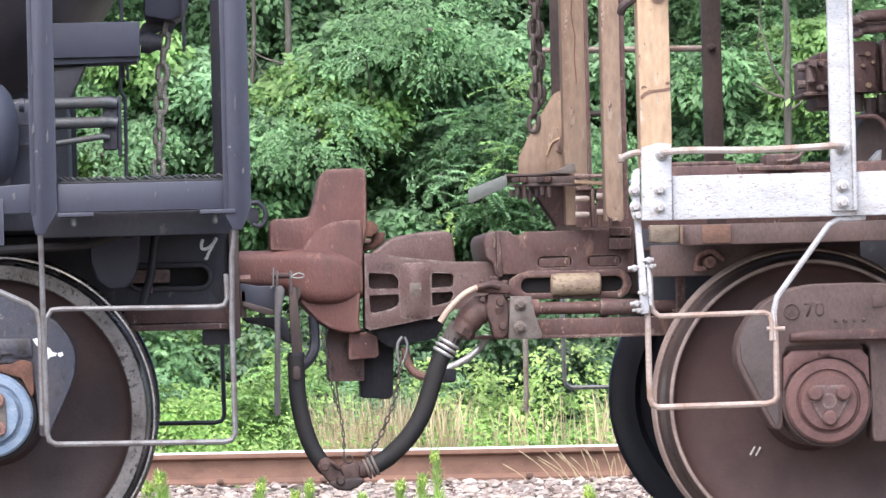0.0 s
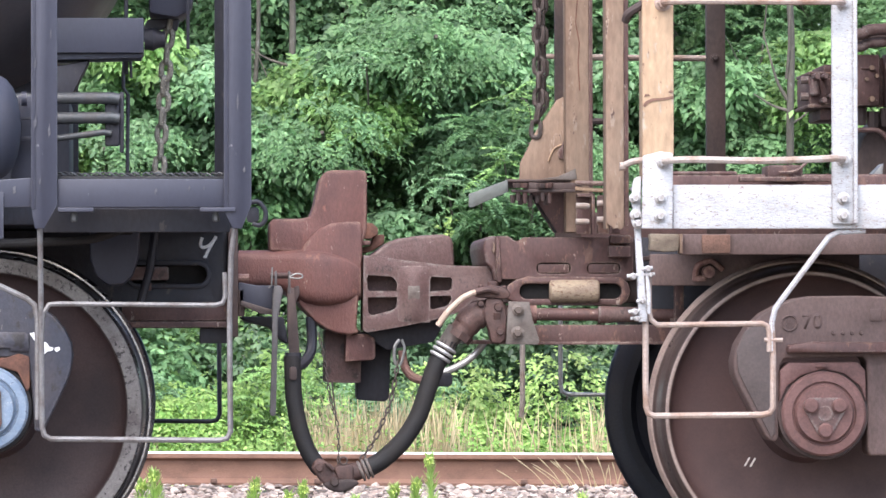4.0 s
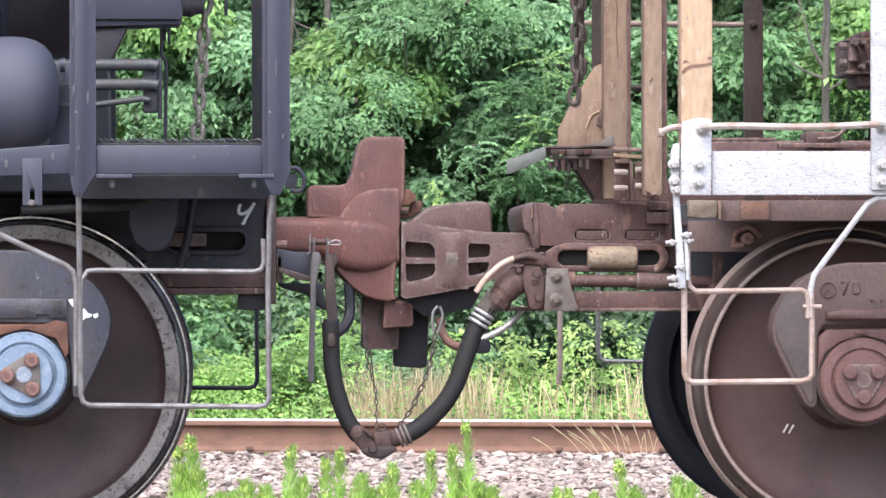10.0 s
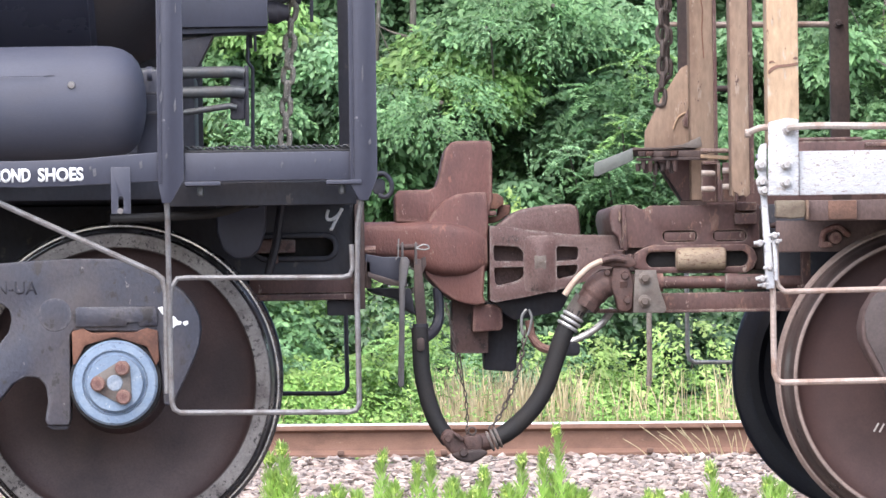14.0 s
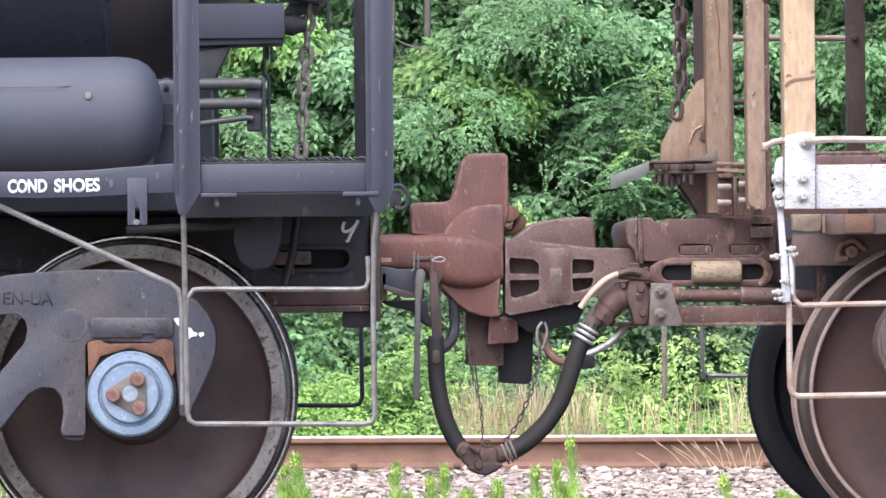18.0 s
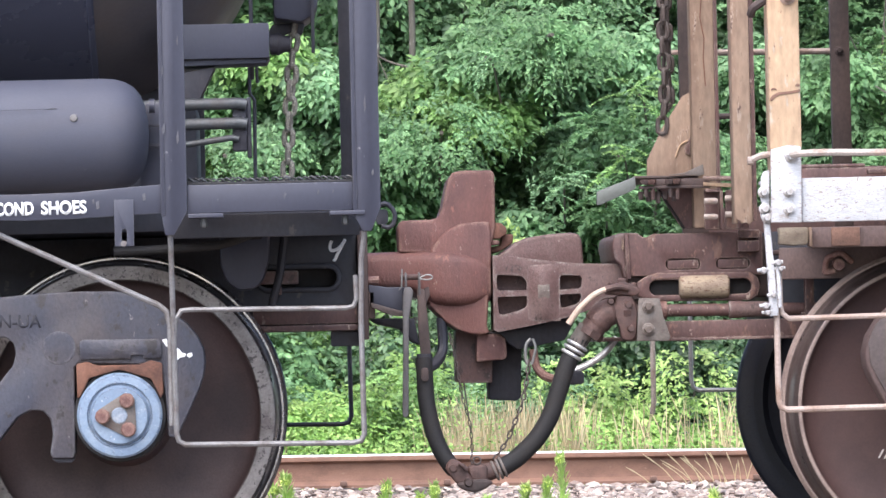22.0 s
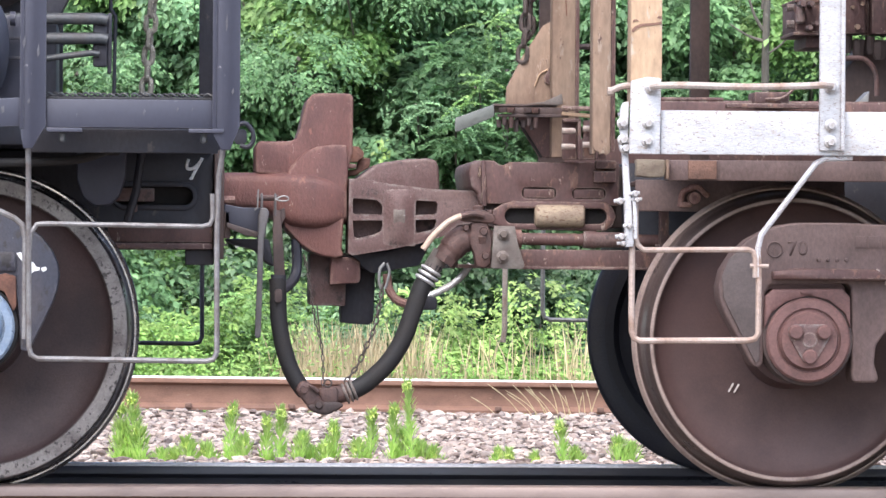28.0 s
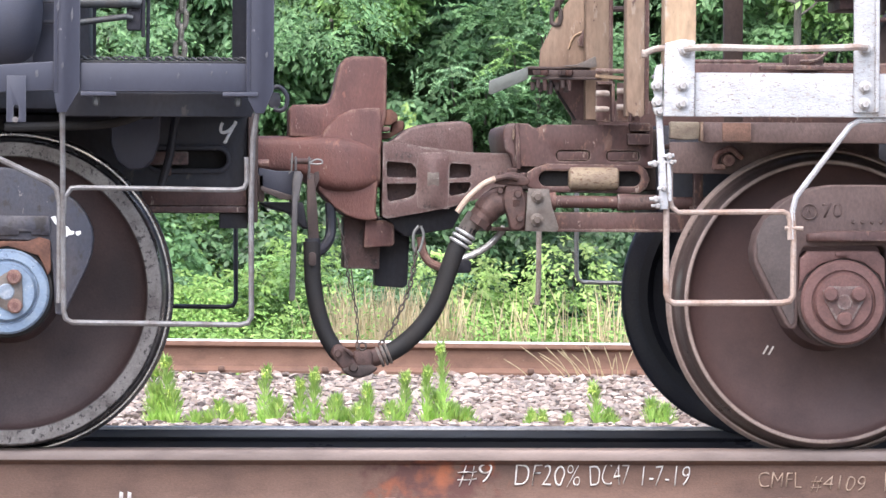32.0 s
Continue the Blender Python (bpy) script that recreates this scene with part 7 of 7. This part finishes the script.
MASSES += [(-0.98, 2.25, 0.22, 1), (-0.73, 2.45, 0.22, 0), (-0.94, 1.89, 0.2, 0), (-0.41, 2.25, 0.18, 1), (-0.37, 1.93, 0.2, 1), (-0.73, 1.96, 0.18, 2), (-1.5, 2.4, 0.25, 1), (-1.55, 1.9, 0.25, 0), (-2.1, 2.2, 0.28, 1), (-2.0, 1.7, 0.22, 0)]
STIR = []
for k, (x, z, r, tone) in enumerate(MASSES):
    rnd = np.random.RandomState(900 + k)
    tree = min(FRONT, key=lambda q: abs(q[0] - x))[1]
    y = 16.4 + 0.25 * math.sin(k * 2.7)
    P, N, A = [], [], []
    for q in range(5):
        c = (x + r * rnd.uniform(-0.55, 0.55), y + 0.15 * q / 5, z + r * rnd.uniform(-0.4, 0.4))
        p, nn = clump_points(rnd, c, r * rnd.uniform(0.45, 0.7), int(2600 * r * r) + 60, 0.6)
        p = p[p[:, 2] > c[2] - 0.35 * r]
        d = p - np.array(c)
        d /= np.linalg.norm(d, axis=1, keepdims=True) + 1e-9
        p, nn, ax = sprays(rnd, p[::2], d[::2], 0.17, 7)
        P.append(p), N.append(nn), A.append(ax)
    P = np.concatenate(P)
    STIR.append(link_mesh("bough", leaves_mesh("bough", P, np.concatenate(N), 0.064 * rnd.uniform(0.7, 1.2, len(P)), M[("leaf_bright", "leaf_pale" if k % 2 else "leaf", "leaf_pale")[tone]], 0.46, rnd, np.concatenate(A)), tree))
for i in range(13):
    x = -4.8 + i * 0.95 + rt.uniform(-0.2, 0.2)
    shrub("tree", x, 20.3 + rt.uniform(-0.8, 1.6), rt.uniform(6.5, 8.5), 1.3, M["leaf_dark" if i % 3 else "leaf"], "tall dark green tree in the wood", "tree", 200 + i, 22, 0.085, 900, 0.03, "trees of the wood", 0.07)
fw = np.random.RandomState(31)
PW, NW = [], []
for i in range(260):
    a, b = clump_points(fw, (-9 + 20 * fw.rand(), 24.5 + 4 * fw.rand(), 0.1 + 9.0 * fw.rand() ** 1.3), fw.uniform(0.7, 1.2), 200)
    PW.append(a), NW.append(b)
PW, NW = np.concatenate(PW), np.concatenate(NW)
tagged(link_mesh("far_woods", leaves_mesh("far_woods", PW, NW, fw.uniform(0.2, 0.42, len(PW)), M["leaf_dark"], 0.6, fw), None), "dense dark green woods far behind the track", "woods", kind="stuff")
# feathery saplings with a thin stem
shrub("sapling", 3.29, 16.9, 3.6, 0.75, M["leaf"], "slender sapling with feathery leaves", "tree", 401, 9, 0.05, 620, 0.66, "feathery saplings", 0.02, 0.0, 0.42, True, 1)
shrub("sapling", 1.72, 15.9, 2.5, 0.42, M["leaf"], "slender sapling with feathery leaves", "tree", 402, 6, 0.05, 620, 0.62, "feathery saplings", 0.02, 0.0, 0.42, True, 1)
shrub("sapling", 2.55, 16.0, 2.1, 0.5, M["leaf"], "slender sapling with feathery leaves", "tree", 403, 6, 0.05, 620, 0.55, "feathery saplings", 0.02, 0.0, 0.42, True, 1)


def bare_tree(x, y, z, lean, r, boughs_at, label):
    """A grey trunk that shows between the leaves, with its limbs."""
    ob = thing("tree", x, y, -0.3, label, "tree")
    line = curve([(x, y, -0.33), (x + lean * 0.3, y, z * 0.4), (x + lean * 0.6 + 0.035, y, z * 0.62), (x + lean * 0.8 - 0.01, y, z * 0.8), (x + lean, y, z)], 6)
    tr = part("trunk", tube(line, [r * (1.15 - 0.55 * k / (len(line) - 1)) for k in range(len(line))], 9), M["bark_dark"], ob)
    for h, dx, dz, q in boughs_at:
        a = Vector((x + lean * h / z, y, h))
        part("limb", tube(curve([a, a + Vector((dx * 0.45, -0.04, dz * 0.3)), a + Vector((dx, -0.08, dz))], 5), [q * (1 - 0.07 * k) for k in range(11)], 7), M["bark"], tr)
    return ob


bare_tree(3.33, 15.95, 4.2, -0.09, 0.025, ((2.05, -0.22, 0.10, 0.012), (2.12, -0.16, 0.42, 0.014), (2.25, 0.02, 0.6, 0.012), (1.95, 0.3, 0.35, 0.008)), "slender dark sapling trunk with thin branches")
bare_tree(0.20, 16.85, 4.4, -0.05, 0.024, ((2.25, 0.30, 0.14, 0.009), (2.38, -0.32, 0.16, 0.010), (2.1, -0.2, 0.35, 0.009), (2.42, 0.5, -0.06, 0.007)), "thin grey tree trunk with bare branches")
bare_tree(-0.06, 16.9, 4.4, 0.02, 0.016, ((2.2, 0.2, 0.2, 0.007), (2.45, -0.25, 0.1, 0.007)), "thin grey tree trunk with bare branches")
# low growth between wood and track
for i in range(17):
    x = -3.7 + i * 0.56 + rt.uniform(-0.15, 0.15)
    # bushes in the dark gaps get the shaded leaf colour
    shrub("bush", x, 15.1 + rt.uniform(-0.2, 0.7), rt.uniform(0.95, 1.55), 0.5, M["leaf_shade_bush" if -0.2 < x < 1.5 or 1.65 < x < 2.45 else ("leaf_bright", "leaf", "leaf")[i % 3]], "low green bush behind the second track", "bush", 300 + i, 11, 0.054, 700, 0.03, "bushes along the track", 0.015, 0, 0.5, True, 0, 0.5, (0.42, 0.7))
for i in range(26):
    x = -3.6 + i * 0.36 + rt.uniform(-0.1, 0.1)
    # brush before the dark gap is darker too, shade put into its leaves
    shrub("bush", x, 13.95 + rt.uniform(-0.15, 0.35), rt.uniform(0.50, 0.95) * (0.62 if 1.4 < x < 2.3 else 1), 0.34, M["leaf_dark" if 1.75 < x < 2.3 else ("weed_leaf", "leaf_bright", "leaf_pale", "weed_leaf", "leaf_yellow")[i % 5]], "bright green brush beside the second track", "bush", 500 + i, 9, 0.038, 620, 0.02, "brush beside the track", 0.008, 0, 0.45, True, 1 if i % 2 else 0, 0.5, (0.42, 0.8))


def blades(name, spots, height, lean, width, mat, label, seed, seeds=0.0):
    """Standing grass, each blade a thin tapered strip of three joints."""
    rnd = np.random.RandomState(seed)
    vs, fs = [], []
    for x, y, z in spots:
        h = height * rnd.uniform(0.5, 1.15)
        a, b = rnd.normal(0, lean, 2)
        w = width * rnd.uniform(0.6, 1.2)
        k = len(vs)
        for t, q in ((0, 1), (0.4, 0.85), (0.75, 0.6), (1, 0.12)):
            bend = t * t * h
            head = 1 + seeds * (t == 0.75)
            vs += [(x + a * bend - w * q * head, y + b * bend, z + t * h), (x + a * bend + w * q * head, y + b * bend + 0.002, z + t * h)]
        for j in range(3):
            fs.append((k + 2 * j, k + 2 * j + 1, k + 2 * j + 3, k + 2 * j + 2))
    me = bpy.data.meshes.new(name)
    me.from_pydata(vs, [], fs)
    me.materials.append(mat)
    return tagged(link_mesh(name, me, None), label, "grass", kind="stuff")


rg = np.random.RandomState(21)
blades("green_grass", [(rg.uniform(-3.6, 5.4), rg.uniform(13.1, 13.9), -0.3) for _ in range(1300)], 0.33, 0.5, 0.0045, M["grass"], "green grass growing behind the second track", 3)
blades("track_grass", [(rg.uniform(-3.4, 4.6), rg.uniform(11.7, 12.8), -0.21) for _ in range(900)], 0.22, 0.6, 0.004, M["grass"], "short grass growing inside the second track", 8)
gc = np.random.RandomState(77)
GX, GY = gc.uniform(-3.4, 4.6, 15000), gc.uniform(11.75, 13.7, 15000)
GP = np.stack([GX, GY, -0.2 + (0.14 + 0.22 * np.clip((GY - 11.75) / 0.6, 0, 1)) * gc.rand(15000) * (1 + 0.5 * np.sin(GX * 5.3) * np.sin(GX * 2.1 + 1))], 1)
tagged(link_mesh("ground_cover", leaves_mesh("ground_cover", GP, np.tile([0, -0.4, 0.8], (15000, 1)), gc.uniform(0.022, 0.044, 15000), M["weed_leaf"], 0.45, gc), None), "low leafy green ground cover growing along the second track", "plants", kind="stuff")
tufts = [(0.34, 0.10), (0.52, 0.12), (0.66, 0.08), (0.94, 0.06), (1.18, 0.09), (1.45, 0.10), (1.80, 0.07), (2.05, 0.10), (2.45, 0.2), (-0.9, 0.12), (3.3, 0.3), (-2.0, 0.4)]
dry = []
for cx, s in tufts:
    dry += [(rg.normal(cx, s), rg.uniform(12.2, 13.4), -0.23) for _ in range(int((1700 if 0 < cx < 1 else 1100 if 1.7 < cx < 1.9 else 500 if cx > 3 else 300) * s))]
blades("dry_grass", dry, 0.50, 0.13, 0.0034, M["straw"], "dry straw-coloured grass behind the rails", 4, 0.4)
lay = [(1.31, -1.1), (1.44, -0.9)] + [(1.50 + 0.020 * k, -0.95 + 0.07 * k + 0.3 * math.sin(k * 2.4)) for k in range(16)]
for k, (x, d) in enumerate(lay):
    h = 0.13 + 0.07 * abs(math.sin(k * 1.7))
    st = thing("straw_stalk", x, 11.36, -0.2, "dry leaning straw stalk against the rusty rail", "grass", "leaning stalks")
    part("stem", tube(curve([(x, 11.36, -0.2), (x + d * h * 0.5, 11.34, -0.2 + h * 0.55), (x + d * h * 1.15, 11.33, -0.2 + h)], 3), [0.003, 0.003, 0.0028, 0.0026, 0.0025, 0.004, 0.0015], 5), M["straw"], st)


# ---- ballast ----
def stones(n, rnd, x0, x1, y0, y1, small, large):
    """Vertices and faces of many rough stones lying on the ground."""
    g = (1 + 5 ** 0.5) / 2
    v = np.array([(-1, g, 0), (1, g, 0), (-1, -g, 0), (1, -g, 0), (0, -1, g), (0, 1, g), (0, -1, -g), (0, 1, -g), (g, 0, -1), (g, 0, 1), (-g, 0, -1), (-g, 0, 1)]) / 1.9
    f = np.array([(0, 11, 5), (0, 5, 1), (0, 1, 7), (0, 7, 10), (0, 10, 11), (1, 5, 9), (5, 11, 4), (11, 10, 2), (10, 7, 6), (7, 1, 8), (3, 9, 4), (3, 4, 2), (3, 2, 6), (3, 6, 8), (3, 8, 9), (4, 9, 5), (2, 4, 11), (6, 2, 10), (8, 6, 7), (9, 8, 1)])
    s = rnd.uniform(small, large, (n, 1, 1)) * 0.5
    q = v[None] * rnd.uniform(0.6, 1.3, (n, 1, 3)) * np.array([1.25, 1.0, 0.62]) * rnd.uniform(0.6, 1.25, (n, 12, 1)) * s
    a = rnd.uniform(0, 6.283, n)
    t = rnd.uniform(-0.5, 0.5, n)
    ca, sa, ct, stt = np.cos(a)[:, None], np.sin(a)[:, None], np.cos(t)[:, None], np.sin(t)[:, None]
    x, y, z = q[..., 0], q[..., 1], q[..., 2]
    y, z = y * ct - z * stt, y * stt + z * ct
    x, y = x * ca - y * sa, x * sa + y * ca
    px, py = rnd.uniform(x0, x1, n)[:, None], rnd.uniform(y0, y1, n)[:, None]
    return np.stack([x + px, y + py, z * 0.9 - 0.196 + rnd.uniform(-0.012, 0.03, n)[:, None]], -1), f


def build_ballast():
    rnd = np.random.RandomState(11)
    sets = [stones(27000, rnd, -2.7, 3.4, 4.2, 11.35, 0.022, 0.064), stones(4500, rnd, -2.7, 3.2, 1.0, 4.4, 0.035, 0.075), stones(3500, rnd, -2.6, 2.8, -2.2, -0.95, 0.035, 0.075)]
    v = np.concatenate([a.reshape(-1, 3) for a, _ in sets])
    v[:, 2] += np.clip((v[:, 1] - 10.4) / 0.9, 0, 1) * (0.022 - 0.007 * v[:, 0])
    n = len(v) // 12
    f = (sets[0][1][None] + np.arange(n)[:, None, None] * 12).reshape(-1, 3)
    me = bpy.data.meshes.new("ballast")
    me.from_pydata(v.tolist(), [], f.tolist())
    me.materials.append(M["stone"])
    bed = tagged(link_mesh("ballast", me, None), "pale grey and pink crushed stone ballast between the tracks", "ballast", kind="stuff")
    one, fa = stones(12, rnd, 0, 0.0001, 0, 0.0001, 0.035, 0.065)
    shapes = []
    for q in one:
        m2 = bpy.data.meshes.new("stone")
        c = q.mean(0)
        m2.from_pydata((q - c).tolist(), [], fa.tolist())
        m2.materials.append(M["stone_one"])
        shapes.append(m2)
    for k in range(290):
        ob = new("stone", shapes[k % 12])
        ob.parent = bed
        at = Vector((rnd.uniform(-1.3, 2.0), rnd.uniform(5.2, 8.5), -0.172))
        ob.matrix_basis = WORLD[bed].inverted() @ Matrix.Translation(at) @ Euler((rnd.uniform(0, 0.8), 0, rnd.uniform(0, 6.28))).to_matrix().to_4x4()
    return bed


ballast = build_ballast()


# ---- weeds between the tracks ----
def weed(x, y, top, seed, bushy=1.0):
    """An upright weed: stem, narrow leaves all round it, and a pale tip."""
    rnd = np.random.RandomState(seed)
    z0 = -0.205
    h = top - z0
    ob = thing("weed", x, y, z0, "bright yellow-green weed growing in the ballast", "weed", "weeds in the ballast")
    dx = rnd.uniform(-0.03, 0.03)
    part("stem", tube(curve([(x, y, z0), (x + dx * 0.4, y, z0 + h * 0.5), (x + dx, y, top - 0.01)], 4), 0.0035, 5), M["weed"], ob)
    n = int(80 + 480 * h * bushy)
    t = rnd.rand(n) ** 0.9
    a = rnd.uniform(0, 6.283, n)
    reach = (0.020 + 0.052 * np.sin(0.5 + t * 2.6) * rnd.rand(n)) * bushy
    P = np.stack([x + dx * t + np.cos(a) * reach * 0.6, y + np.sin(a) * reach * 0.6, z0 + t * h + 0.012], 1)
    up = 2.1
    d = np.stack([np.cos(a), np.sin(a), np.full(n, up)], 1)
    d /= np.linalg.norm(d, axis=1, keepdims=True)
    nn = np.cross(d, np.stack([-np.sin(a), np.cos(a), np.zeros(n)], 1))
    s = rnd.uniform(0.03, 0.055, n)[:, None]
    side = np.cross(d, nn)
    w = s * 0.11
    v = np.stack([P - d * s * 0.5, P + side * w + nn * s * 0.03, P + d * s * 0.55 - nn * s * 0.1, P - side * w + nn * s * 0.03], 1).reshape(-1, 3)
    me = bpy.data.meshes.new("leaves")
    me.from_pydata(v.tolist(), [], (np.arange(n)[:, None] * 4 + np.array([[0, 1, 2, 3]])).tolist())
    me.materials.append(M["weed"])
    link_mesh("leaves", me, ob)
    k = 26
    a = rnd.uniform(0, 6.283, k)
    P = np.stack([x + dx + np.cos(a) * 0.014, y + np.sin(a) * 0.014, top - 0.03 + 0.03 * rnd.rand(k)], 1)
    me = leaves_mesh("tip", P, np.stack([np.cos(a), np.sin(a), np.full(k, 0.6)], 1), np.full(k, 0.034), M["weed_tip"], 0.3, rnd)
    link_mesh("tip", me, ob)
    return ob


WEEDS = [(-0.632, 0.085, 1.0), (-0.678, 0.045, 1.0), (-0.602, -0.036, 1.1), (-0.712, -0.036, 1.1), (-0.65, -0.08, 1.2), (-0.532, -0.145, 1.0), (-0.475, -0.145, 0.9), (-0.412, -0.094, 1.2), (-0.320, -0.117, 1.1), (-0.250, 0.042, 0.8), (-0.209, -0.083, 1.1), (-0.10, -0.002, 0.75), (-0.048, 0.033, 0.8),
         (0.022, -0.071, 1.1), (0.085, -0.128, 1.0), (0.182, -0.029, 0.8), (0.148, -0.108, 1.1), (0.328, 0.022, 0.75), (0.293, -0.101, 1.2), (0.414, 0.045, 0.8), (0.456, -0.06, 1.1), (0.500, 0.143, 0.75), (0.549, -0.106, 1.1), (0.60, -0.13, 1.0), (0.83, -0.136, 0.45), (0.90, -0.141, 0.45), (0.988, -0.153, 0.4), (1.130, -0.018, 0.8), (1.198, -0.134, 0.8), (1.37, -0.088, 1.3), (1.41, -0.11, 1.2),
         (-1.955, 0.12, 1.0), (-1.88, 0.03, 1.1), (-1.5, 0.0, 1.1), (-1.62, -0.06, 1.1), (-1.75, 0.02, 1.1), (-2.0, 0.0, 1.1)]
for k, (x, z, b) in enumerate(WEEDS):
    weed(x, 5.4 + 0.03 * math.sin(k * 2.3), z, 700 + k, b)


# ---- what moves ----
# a pale sprig that swings in the wind before the dark gap
sprig = thing("sprig", 0.93, 15.2, 0.75, "pale yellow-green leafy sprig swaying in the wind", "plant")
part("stem", tube(curve([(0.93, 15.2, 0.75), (0.935, 15.2, 1.1), (0.93, 15.19, 1.36)], 4), 0.003, 6), M["leaf_dark"], sprig)
rs = np.random.RandomState(5)
tt = rs.rand(42)
link_mesh("leaves", leaves_mesh("leaves", np.stack([0.93 + rs.normal(0, 0.03, 42), 15.2 + rs.normal(0, 0.03, 42), 1.19 + 0.20 * tt], 1), np.tile([0.0, -0.6, 0.7], (42, 1)), rs.uniform(0.035, 0.06, 42), M["leaf_yellow"], 0.4, rs), sprig)


def boughs():
    """Leafy boughs that stir, each on its own stem."""
    made = []
    for k, (x, y, z, r, mt) in enumerate(((0.35, 15.6, 1.9, 0.30, "leaf"), (1.05, 15.6, 2.5, 0.34, "leaf"), (-1.0, 15.9, 1.8, 0.3, "leaf_dark"), (-1.9, 15.9, 2.2, 0.3, "leaf"), (2.0, 16.2, 1.75, 0.28, "leaf"), (3.7, 16.3, 2.0, 0.3, "leaf_bright"))):
        rnd = np.random.RandomState(800 + k)
        ob = thing("bough", x, y, z, "leafy green bough stirring in the wind", "branch", "stirring boughs")
        part("stem", tube(curve([(x, y + 0.9, z - 0.3), (x, y + 0.4, z - 0.02), (x, y, z)], 4), 0.012, 6), M["bark"], ob)
        p, nn = clump_points(rnd, (x, y, z), r, 1300, 0.7)
        p, nn, ax = sprays(rnd, p[::9], (p[::9] - np.array((x, y, z))) / r, 0.15, 10)
        link_mesh("leaves", leaves_mesh("leaves", p, nn, 0.043 * rnd.uniform(0.65, 1.2, len(p)), M[mt], 0.42, rnd, ax), ob)
        made.append(ob)
    # feathery boughs of the bright saplings
    for k, (x, z, r) in enumerate(((1.42, 1.72, 0.17), (1.56, 2.10, 0.20), (1.06, 1.60, 0.17), (1.30, 1.52, 0.15), (0.60, 2.35, 0.2), (1.62, 1.82, 0.14))):
        rnd = np.random.RandomState(840 + k)
        ob = thing("bough", x, 15.3, z, "feathery bright green bough stirring in the wind", "branch", "feathery boughs")
        part("stem", tube(curve([(x + 0.1, 16.0, z - 0.25), (x + 0.05, 15.6, z - 0.02), (x, 15.3, z)], 4), 0.007, 6), M["bark"], ob)
        P, N = [], []
        for _ in range(15):
            a = rnd.uniform(0, 6.283)
            q = (x + 0.4 * r * rnd.normal(), 15.3 + 0.1 * rnd.normal(), z + 0.35 * r * rnd.normal())
            p, nn = frond_points(rnd, q, (math.cos(a), -0.35, 0.35 * math.sin(a)), r * rnd.uniform(0.8, 1.3), 26)
            P.append(p), N.append(nn)
        P = np.concatenate(P)
        link_mesh("leaves", leaves_mesh("leaves", P, np.concatenate(N), rnd.uniform(0.022, 0.036, len(P)), M["leaf_bright" if k in (0, 1) else "leaf_pale"], 0.42, rnd), ob)
        made.append(ob)
    return made


BOUGHS = boughs()


def motions():
    """Wind in the leaves."""
    swing = [(0, 1.11), (1, 1.112), (2, 1.112), (4, 1.10), (5, 1.096), (6, 1.055), (7, 1.03), (7.5, 0.977), (8, 0.884), (8.5, 0.826), (9, 0.872), (9.5, 0.928), (10, 0.814), (10.5, 0.719), (11, 0.72), (11.5, 0.791), (12.5, 0.794), (13.5, 0.846), (14, 0.745), (15.5, 0.82), (17, 0.70), (19, 0.74), (21, 0.70), (23, 0.78), (25, 0.84), (26, 0.89), (28, 0.86), (30, 0.84), (32, 0.82)]
    rest = sprig.matrix_basis.copy()
    walk(sprig, [(t, rest @ pose(0, 0, 0, 0, math.degrees(math.atan2(x - 0.93, 0.55)), 0)) for t, x in swing])
    for k, ob in enumerate(BOUGHS):
        m = ob.matrix_basis.copy()
        walk(ob, [(t * 0.8, m @ pose(0.012 * math.sin(t * 1.3 + k), 0, 0.008 * math.sin(t * 1.9 + 2 * k), 2.5 * math.sin(t * 1.1 + k * 1.7), 3.5 * math.sin(t * 1.47 + k * 2.1), 3 * math.sin(t * 0.9 + k))) for t in range(41)])

    for k, ob in enumerate(STIR):
        m = ob.matrix_basis.copy()
        walk(ob, [(t * 0.8, m @ pose(0.008 * math.sin(t * 1.1 + k * 1.3), 0, 0.006 * math.sin(t * 1.7 + k), 2 * math.sin(t * 1.2 + k * 0.7), 2.5 * math.sin(t * 1.37 + k * 1.9), 0)) for t in range(41)])


motions()
